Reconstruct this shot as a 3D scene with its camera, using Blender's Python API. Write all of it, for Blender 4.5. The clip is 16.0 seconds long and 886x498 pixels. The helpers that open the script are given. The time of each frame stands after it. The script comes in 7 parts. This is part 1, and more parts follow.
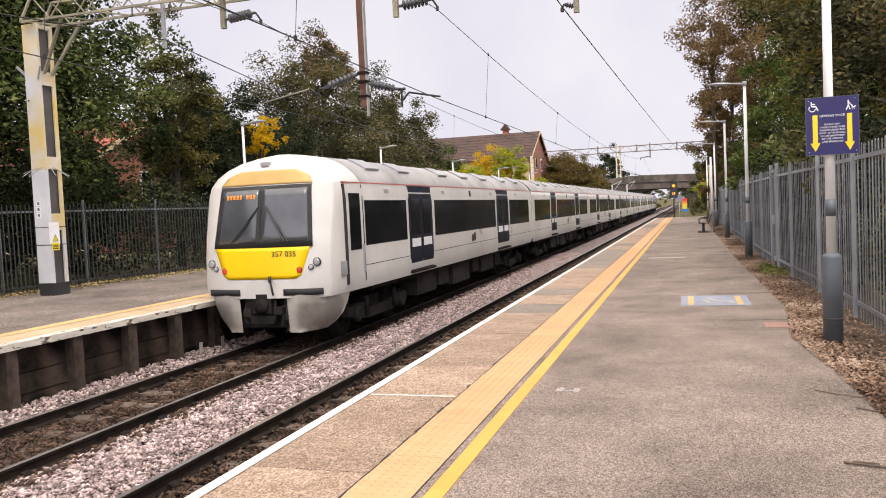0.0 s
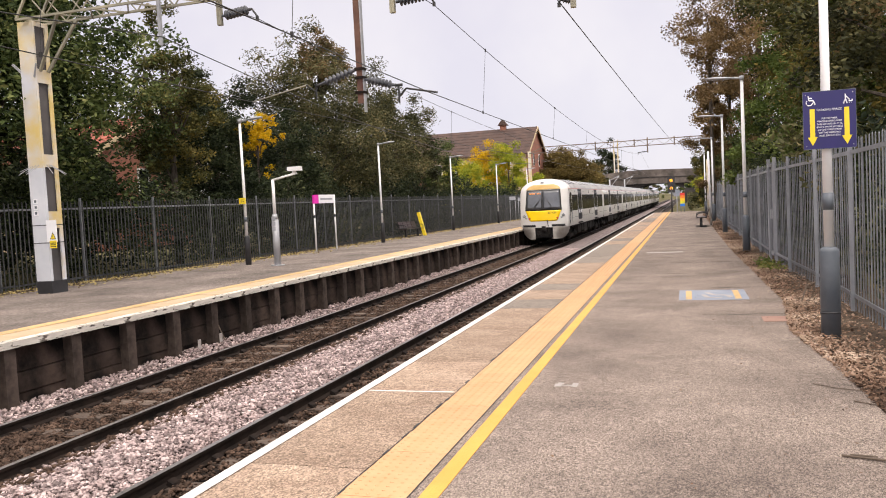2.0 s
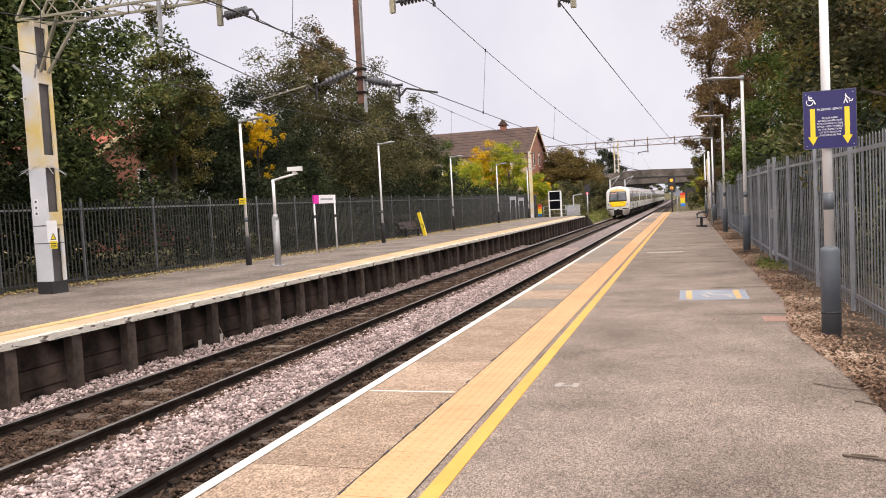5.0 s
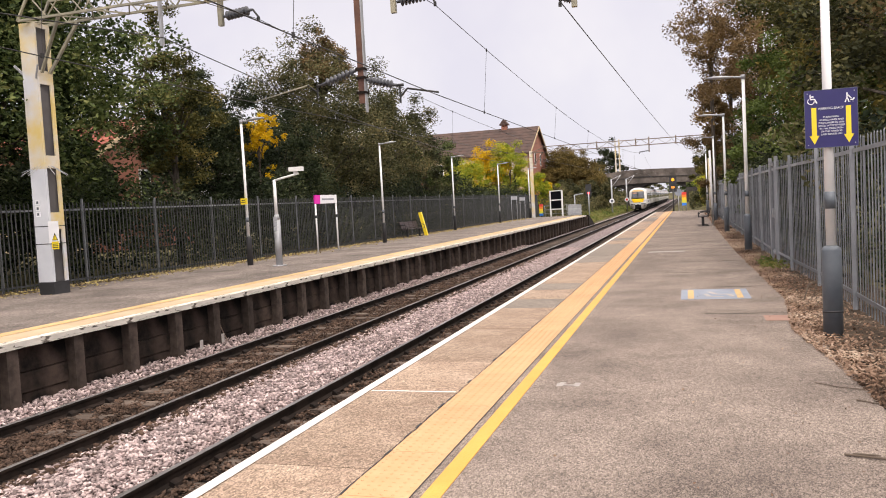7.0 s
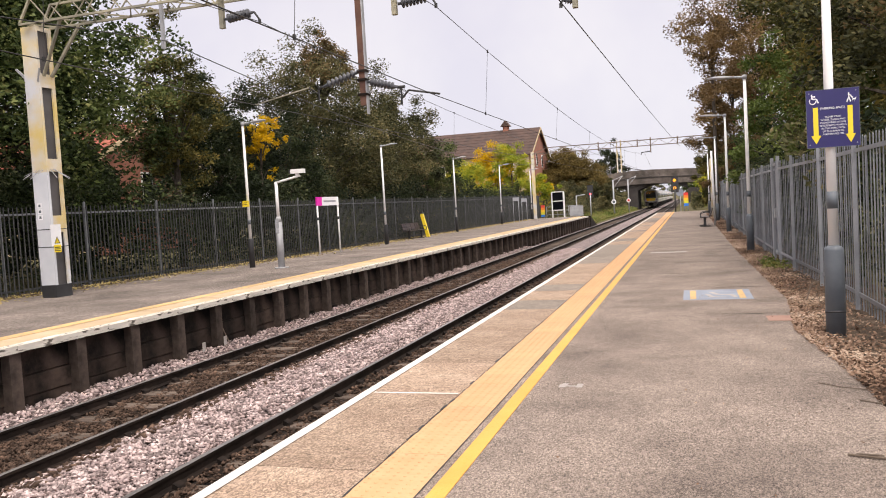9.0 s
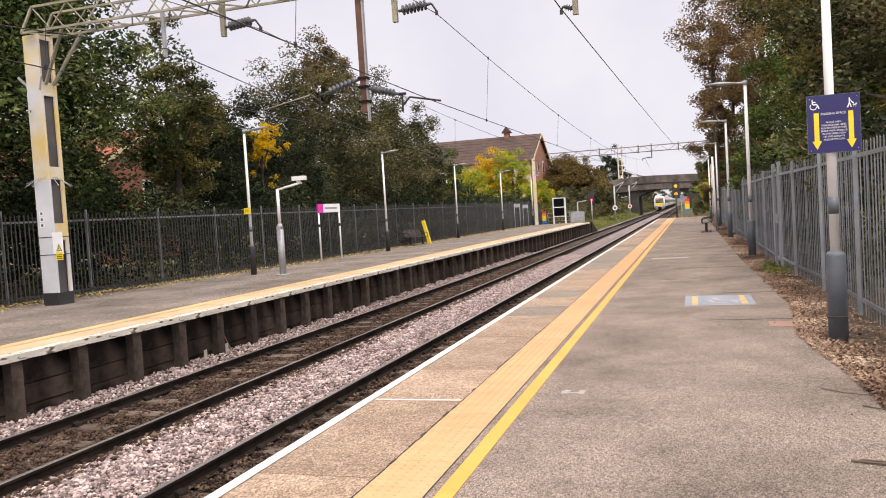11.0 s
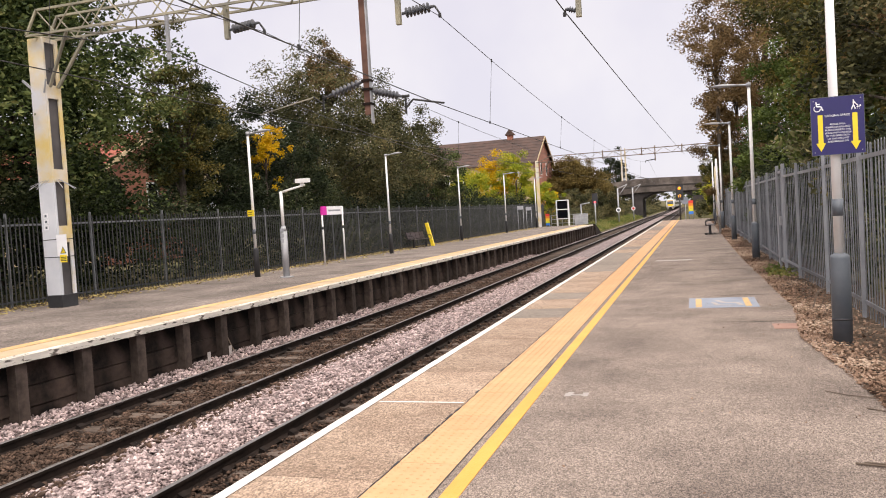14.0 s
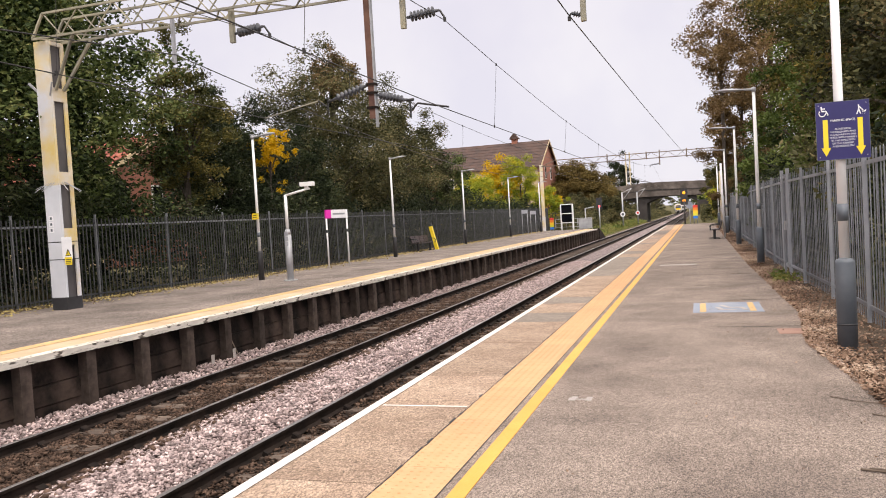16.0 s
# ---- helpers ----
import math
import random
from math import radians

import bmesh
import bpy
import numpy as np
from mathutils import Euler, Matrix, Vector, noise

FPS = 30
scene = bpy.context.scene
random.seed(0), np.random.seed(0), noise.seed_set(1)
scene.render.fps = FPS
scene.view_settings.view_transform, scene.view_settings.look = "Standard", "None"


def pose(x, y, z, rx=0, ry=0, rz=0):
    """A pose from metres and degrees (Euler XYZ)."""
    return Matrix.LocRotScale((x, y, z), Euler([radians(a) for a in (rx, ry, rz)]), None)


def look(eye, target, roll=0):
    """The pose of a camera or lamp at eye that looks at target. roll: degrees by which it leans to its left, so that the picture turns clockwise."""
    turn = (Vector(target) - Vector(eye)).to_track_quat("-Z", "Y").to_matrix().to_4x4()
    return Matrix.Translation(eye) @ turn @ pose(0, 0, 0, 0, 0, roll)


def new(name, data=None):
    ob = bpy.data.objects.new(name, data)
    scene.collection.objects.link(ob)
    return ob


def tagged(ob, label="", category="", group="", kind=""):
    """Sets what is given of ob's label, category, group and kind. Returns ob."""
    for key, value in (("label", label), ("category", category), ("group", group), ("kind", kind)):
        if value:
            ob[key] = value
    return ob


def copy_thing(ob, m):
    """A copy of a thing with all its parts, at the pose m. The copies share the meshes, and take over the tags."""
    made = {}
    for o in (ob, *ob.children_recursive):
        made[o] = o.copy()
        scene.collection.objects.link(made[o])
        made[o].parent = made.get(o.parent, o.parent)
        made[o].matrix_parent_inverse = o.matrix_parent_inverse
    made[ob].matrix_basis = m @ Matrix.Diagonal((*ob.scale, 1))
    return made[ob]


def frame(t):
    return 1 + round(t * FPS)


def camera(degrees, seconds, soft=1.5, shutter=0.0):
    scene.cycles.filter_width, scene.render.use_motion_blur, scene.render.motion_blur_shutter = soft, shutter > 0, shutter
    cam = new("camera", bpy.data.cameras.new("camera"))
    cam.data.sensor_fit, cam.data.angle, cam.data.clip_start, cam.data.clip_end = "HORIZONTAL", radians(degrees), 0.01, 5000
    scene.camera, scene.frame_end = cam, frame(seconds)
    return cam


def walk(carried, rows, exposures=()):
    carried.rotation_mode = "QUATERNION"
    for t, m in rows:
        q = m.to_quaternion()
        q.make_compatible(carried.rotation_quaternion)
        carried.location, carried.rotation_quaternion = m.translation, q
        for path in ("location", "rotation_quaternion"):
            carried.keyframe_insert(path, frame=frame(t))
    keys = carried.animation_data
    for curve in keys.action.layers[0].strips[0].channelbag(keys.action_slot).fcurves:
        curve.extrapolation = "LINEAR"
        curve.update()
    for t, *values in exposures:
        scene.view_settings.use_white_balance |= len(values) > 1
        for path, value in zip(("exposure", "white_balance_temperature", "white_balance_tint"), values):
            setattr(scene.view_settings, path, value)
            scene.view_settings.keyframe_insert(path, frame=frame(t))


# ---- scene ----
cam = camera(58.5, 16.0, soft=1.0)
EYE = (2.84, 0.0, 1.60)
# seconds, turn to the left of the track, tilt, lean: a camera held in one place
TURNS = [
    (0.0, 17.327, -2.799, -2.639),
    (0.5, 17.287, -2.872, -2.737),
    (1.0, 17.270, -2.952, -2.774),
    (1.5, 17.244, -3.046, -2.868),
    (2.0, 17.197, -3.104, -2.937),
    (2.5, 17.173, -3.129, -2.971),
    (3.0, 17.138, -3.136, -2.951),
    (3.5, 17.135, -3.121, -2.910),
    (4.0, 17.148, -3.096, -2.910),
    (6.5, 17.318, -3.105, -3.104),
    (7.0, 17.318, -3.105, -3.104),
    (7.5, 17.318, -3.105, -3.104),
    (8.0, 17.341, -3.093, -3.209),
    (8.5, 17.388, -3.066, -3.262),
    (9.0, 17.451, -2.988, -3.347),
    (11.5, 17.548, -2.444, -3.558),
    (12.0, 17.591, -2.422, -3.602),
    (12.5, 17.623, -2.413, -3.645),
    (13.0, 17.662, -2.392, -3.650),
    (13.5, 17.697, -2.376, -3.648),
    (14.0, 17.756, -2.330, -3.547),
    (14.5, 17.827, -2.275, -3.489),
    (15.0, 17.896, -2.196, -3.408),
    (15.5, 17.974, -2.118, -3.359),
    (16.0, 18.033, -2.045, -3.371),
]


def held(turn, tilt, lean):
    a, b = radians(turn), radians(tilt)
    way = Vector((-math.sin(a) * math.cos(b), math.cos(a) * math.cos(b), math.sin(b)))
    return look(EYE, Vector(EYE) + way, lean)


walk(cam, [(t, held(a, b, c)) for t, a, b, c in TURNS], exposures=[(0.0, 0.1, 6850, 13), (16.0, 0.1, 6850, 13)])

# ---- light: a bright overcast sky, a faint wide sun behind the cloud ----
world = bpy.data.worlds.new("overcast_sky")
scene.world = world
world.use_nodes = True
wn, wl = world.node_tree.nodes, world.node_tree.links
wn.clear()
w_out = wn.new("ShaderNodeOutputWorld")
w_bg = wn.new("ShaderNodeBackground")
w_sky = wn.new("ShaderNodeTexSky")
w_sky.sky_type, w_sky.sun_disc = "NISHITA", False
w_sky.sun_elevation, w_sky.sun_rotation = radians(48), radians(200)
w_co = wn.new("ShaderNodeTexCoord")
w_sep = wn.new("ShaderNodeSeparateXYZ")
w_ramp = wn.new("ShaderNodeValToRGB")
w_noise = wn.new("ShaderNodeTexNoise")
w_mul = wn.new("ShaderNodeMixRGB")
w_mix = wn.new("ShaderNodeMixRGB")
w_gain = wn.new("ShaderNodeMixRGB")
w_ramp.color_ramp.elements[0].position, w_ramp.color_ramp.elements[0].color = 0.0, (0.82, 0.83, 0.92, 1)
w_ramp.color_ramp.elements[1].position, w_ramp.color_ramp.elements[1].color = 1.0, (2.0, 1.93, 1.86, 1)
w_mid = w_ramp.color_ramp.elements.new(0.42)
w_mid.color = (0.84, 0.835, 0.92, 1)
w_noise.inputs["Scale"].default_value, w_noise.inputs["Detail"].default_value = 4.5, 4
w_noise.inputs["Roughness"].default_value = 0.55
w_mul.blend_type, w_mul.inputs[0].default_value = "SOFT_LIGHT", 0.6
w_gain.blend_type, w_gain.inputs[0].default_value, w_gain.inputs[2].default_value = "MULTIPLY", 1.0, (0.1, 0.1, 0.1, 1)
w_mix.inputs[0].default_value = 0.93
wl.new(w_co.outputs["Generated"], w_sep.inputs[0])
wl.new(w_co.outputs["Generated"], w_noise.inputs["Vector"])
wl.new(w_sep.outputs["Z"], w_ramp.inputs[0])
wl.new(w_ramp.outputs[0], w_mul.inputs[1])
w_map = wn.new("ShaderNodeMapRange")
w_map.inputs["From Min"].default_value, w_map.inputs["From Max"].default_value = 0.36, 0.64
w_map.inputs["To Min"].default_value, w_map.inputs["To Max"].default_value = 0.10, 0.64
wl.new(w_noise.outputs["Fac"], w_map.inputs["Value"])
wl.new(w_map.outputs[0], w_mul.inputs[2])
wl.new(w_sky.outputs[0], w_gain.inputs[1])
wl.new(w_gain.outputs[0], w_mix.inputs[1])
wl.new(w_mul.outputs[0], w_mix.inputs[2])
w_dot = wn.new("ShaderNodeVectorMath")
w_dot.operation = "DOT_PRODUCT"
w_dot.inputs[1].default_value = (0.50, -0.86, 0.10)
w_side = wn.new("ShaderNodeMapRange")
w_side.interpolation_type = "SMOOTHSTEP"
w_side.inputs["From Min"].default_value, w_side.inputs["From Max"].default_value = -0.7, 1.0
w_side.inputs["To Min"].default_value, w_side.inputs["To Max"].default_value = 1.0, 1.75
w_veil = wn.new("ShaderNodeVectorMath")
w_veil.operation = "SCALE"
wl.new(w_co.outputs["Generated"], w_dot.inputs[0])
wl.new(w_dot.outputs["Value"], w_side.inputs["Value"])
wl.new(w_mix.outputs[0], w_veil.inputs[0])
wl.new(w_side.outputs[0], w_veil.inputs["Scale"])
wl.new(w_veil.outputs[0], w_bg.inputs["Color"])
wl.new(w_bg.outputs[0], w_out.inputs["Surface"])
w_bg.inputs["Strength"].default_value = 1.0

sun = new("sun", bpy.data.lights.new("sun", "SUN"))
sun.data.energy, sun.data.angle, sun.data.color = 1.5, radians(25), (1.0, 0.95, 0.88)
sun.matrix_world = look((0, 0, 36), (-14, 24, 0))


# ---- materials ----
def surf(name, c1, c2, scale=3.0, rough=0.7, metal=0.0, bump=0.15, fine=60.0, c3=None, dirt=0.0, speck=0.0, island=0.0, obj=0.0, spec=0.5, stretch=(1, 1, 1), step=0.01):
    """Two tones in broad patches (c1, c2), a third in fine grain, relief, and per-piece variation."""
    m = bpy.data.materials.new(name)
    m.use_nodes = True
    n, k = m.node_tree.nodes, m.node_tree.links
    b = n["Principled BSDF"]
    co = n.new("ShaderNodeTexCoord")
    mp = n.new("ShaderNodeMapping")
    mp.inputs["Scale"].default_value = stretch
    k.new(co.outputs["Object"], mp.inputs["Vector"])
    big = n.new("ShaderNodeTexNoise")
    big.inputs["Scale"].default_value, big.inputs["Detail"].default_value = scale, 6
    big.inputs["Roughness"].default_value = 0.6
    sm = n.new("ShaderNodeTexNoise")
    sm.inputs["Scale"].default_value, sm.inputs["Detail"].default_value = fine, 4
    k.new(mp.outputs[0], big.inputs["Vector"])
    k.new(mp.outputs[0], sm.inputs["Vector"])
    ra = n.new("ShaderNodeValToRGB")
    ra.color_ramp.elements[0].position, ra.color_ramp.elements[0].color = 0.35, (*c1, 1)
    ra.color_ramp.elements[1].position, ra.color_ramp.elements[1].color = 0.65, (*c2, 1)
    k.new(big.outputs["Fac"], ra.inputs[0])
    col = ra.outputs[0]
    if c3:
        rb = n.new("ShaderNodeValToRGB")
        rb.color_ramp.elements[0].position, rb.color_ramp.elements[0].color = 0.5 - 0.5 * speck + 0.04, (0, 0, 0, 1)
        rb.color_ramp.elements[1].position, rb.color_ramp.elements[1].color = 0.62, (1, 1, 1, 1)
        k.new(sm.outputs["Fac"], rb.inputs[0])
        mx = n.new("ShaderNodeMixRGB")
        mx.inputs[2].default_value = (*c3, 1)
        k.new(rb.outputs[0], mx.inputs[0])
        k.new(col, mx.inputs[1])
        col = mx.outputs[0]
    if dirt:
        dn = n.new("ShaderNodeTexNoise")
        dn.inputs["Scale"].default_value, dn.inputs["Detail"].default_value = scale * 0.37, 8
        k.new(co.outputs["Object"], dn.inputs["Vector"])
        dr = n.new("ShaderNodeMapRange")
        dr.inputs["From Min"].default_value, dr.inputs["From Max"].default_value = 0.3, 0.7
        dr.inputs["To Min"].default_value, dr.inputs["To Max"].default_value = 1.0 - dirt, 1.0 + 0.4 * dirt
        k.new(dn.outputs["Fac"], dr.inputs["Value"])
        mv = n.new("ShaderNodeHueSaturation")
        k.new(dr.outputs[0], mv.inputs["Value"])
        k.new(col, mv.inputs["Color"])
        col = mv.outputs[0]
    for amount, node, out in ((island, "ShaderNodeNewGeometry", "Random Per Island"), (obj, "ShaderNodeObjectInfo", "Random")):
        if amount:
            src = n.new(node)
            mr = n.new("ShaderNodeMapRange")
            mr.inputs["To Min"].default_value, mr.inputs["To Max"].default_value = 1 - amount, 1 + amount
            k.new(src.outputs[out], mr.inputs["Value"])
            hv = n.new("ShaderNodeHueSaturation")
            k.new(mr.outputs[0], hv.inputs["Value"])
            k.new(col, hv.inputs["Color"])
            col = hv.outputs[0]
    k.new(col, b.inputs["Base Color"])
    b.inputs["Metallic"].default_value = metal
    b.inputs["Specular IOR Level"].default_value = spec
    rr = n.new("ShaderNodeMapRange")
    rr.inputs["To Min"].default_value, rr.inputs["To Max"].default_value = max(0.02, rough - 0.1), min(1, rough + 0.12)
    k.new(big.outputs["Fac"], rr.inputs["Value"])
    k.new(rr.outputs[0], b.inputs["Roughness"])
    if bump:
        bp = n.new("ShaderNodeBump")
        bp.inputs["Strength"].default_value, bp.inputs["Distance"].default_value = bump, step
        k.new(sm.outputs["Fac"], bp.inputs["Height"])
        k.new(bp.outputs[0], b.inputs["Normal"])
    return m


def foliage(name, tones, gloss=0.6, through_light=0.18):
    """Leaves: a tone for each leaf from a ramp, broad patches painting clump shade, some light passing through."""
    m = bpy.data.materials.new(name)
    m.use_nodes = True
    n, k = m.node_tree.nodes, m.node_tree.links
    b = n["Principled BSDF"]
    geo = n.new("ShaderNodeNewGeometry")
    co = n.new("ShaderNodeTexCoord")
    nz = n.new("ShaderNodeTexNoise")
    nz.inputs["Scale"].default_value, nz.inputs["Detail"].default_value = 0.6, 5
    k.new(co.outputs["Object"], nz.inputs["Vector"])
    ad = n.new("ShaderNodeMath")
    ad.operation = "MULTIPLY_ADD"
    ad.inputs[1].default_value = 0.45
    k.new(geo.outputs["Random Per Island"], ad.inputs[0])
    # patches of tone put light and shade of the clumps into the colour
    mr = n.new("ShaderNodeMapRange")
    mr.inputs["From Min"].default_value, mr.inputs["From Max"].default_value = 0.36, 0.64
    mr.inputs["To Min"].default_value, mr.inputs["To Max"].default_value = 0.0, 0.58
    k.new(nz.outputs["Fac"], mr.inputs["Value"])
    k.new(mr.outputs[0], ad.inputs[2])
    ra = n.new("ShaderNodeValToRGB")
    el = ra.color_ramp.elements
    el[0].color, el[1].color = (*tones[0], 1), (*tones[-1], 1)
    for i, tone in enumerate(tones[1:-1], 1):
        el.new(i / (len(tones) - 1)).color = (*tone, 1)
    k.new(ad.outputs[0], ra.inputs[0])
    k.new(ra.outputs[0], b.inputs["Base Color"])
    b.inputs["Roughness"].default_value = gloss
    b.inputs["Specular IOR Level"].default_value = 0.15
    tr = n.new("ShaderNodeBsdfTranslucent")
    k.new(ra.outputs[0], tr.inputs["Color"])
    mx = n.new("ShaderNodeMixShader")
    mx.inputs[0].default_value = through_light
    k.new(b.outputs[0], mx.inputs[1])
    k.new(tr.outputs[0], mx.inputs[2])
    k.new(mx.outputs[0], n["Material Output"].inputs["Surface"])
    return m


def glow(name, colour, strength):
    m = bpy.data.materials.new(name)
    m.use_nodes = True
    b = m.node_tree.nodes["Principled BSDF"]
    b.inputs["Base Color"].default_value = (*[c * 0.3 for c in colour], 1)
    b.inputs["Emission Color"].default_value = (*colour, 1)
    b.inputs["Emission Strength"].default_value = strength
    return m


def aggregate(name, c1, c2, broad, cell, contrast, obj=0.0, streak=(1, 1, 1), grain=(1, 0.55, 1)):
    """Worn tarmac or concrete: stones of many tones in a binder, broad stains, a pitted surface."""
    m = bpy.data.materials.new(name)
    m.use_nodes = True
    n, k = m.node_tree.nodes, m.node_tree.links
    b = n["Principled BSDF"]
    co = n.new("ShaderNodeTexCoord")
    mp = n.new("ShaderNodeMapping")
    mp.inputs["Scale"].default_value = streak
    k.new(co.outputs["Object"], mp.inputs["Vector"])
    big = n.new("ShaderNodeTexNoise")
    big.inputs["Scale"].default_value, big.inputs["Detail"].default_value, big.inputs["Roughness"].default_value = broad, 9, 0.65
    k.new(mp.outputs[0], big.inputs["Vector"])
    ra = n.new("ShaderNodeValToRGB")
    ra.color_ramp.elements[0].position, ra.color_ramp.elements[0].color = 0.3, (*c1, 1)
    ra.color_ramp.elements[1].position, ra.color_ramp.elements[1].color = 0.68, (*c2, 1)
    k.new(big.outputs["Fac"], ra.inputs[0])
    col = ra.outputs[0]
    heights = []
    gm = n.new("ShaderNodeMapping")
    gm.inputs["Scale"].default_value = grain
    k.new(co.outputs["Object"], gm.inputs["Vector"])
    for scale, part_ in ((cell, contrast), (cell * 0.45, contrast * 0.3)):
        vo = n.new("ShaderNodeTexVoronoi")
        vo.inputs["Scale"].default_value = scale
        k.new(gm.outputs[0], vo.inputs["Vector"])
        sp = n.new("ShaderNodeSeparateColor")
        k.new(vo.outputs["Color"], sp.inputs[0])
        mr = n.new("ShaderNodeMapRange")
        mr.inputs["To Min"].default_value, mr.inputs["To Max"].default_value = 1 - part_, 1 + part_
        k.new(sp.outputs[0], mr.inputs["Value"])
        hv = n.new("ShaderNodeHueSaturation")
        k.new(mr.outputs[0], hv.inputs["Value"])
        k.new(col, hv.inputs["Color"])
        col = hv.outputs[0]
        heights.append(vo.outputs["Distance"])
    if obj:
        oi = n.new("ShaderNodeObjectInfo")
        mr = n.new("ShaderNodeMapRange")
        mr.inputs["To Min"].default_value, mr.inputs["To Max"].default_value = 1 - obj, 1 + obj
        k.new(oi.outputs["Random"], mr.inputs["Value"])
        hv = n.new("ShaderNodeHueSaturation")
        k.new(mr.outputs[0], hv.inputs["Value"])
        k.new(col, hv.inputs["Color"])
        col = hv.outputs[0]
    k.new(col, b.inputs["Base Color"])
    b.inputs["Roughness"].default_value = 0.9
    b.inputs["Specular IOR Level"].default_value = 0.2
    bp = n.new("ShaderNodeBump")
    bp.invert = True
    bp.inputs["Strength"].default_value, bp.inputs["Distance"].default_value = 0.7, 0.006
    k.new(heights[0], bp.inputs["Height"])
    k.new(bp.outputs[0], b.inputs["Normal"])
    return m


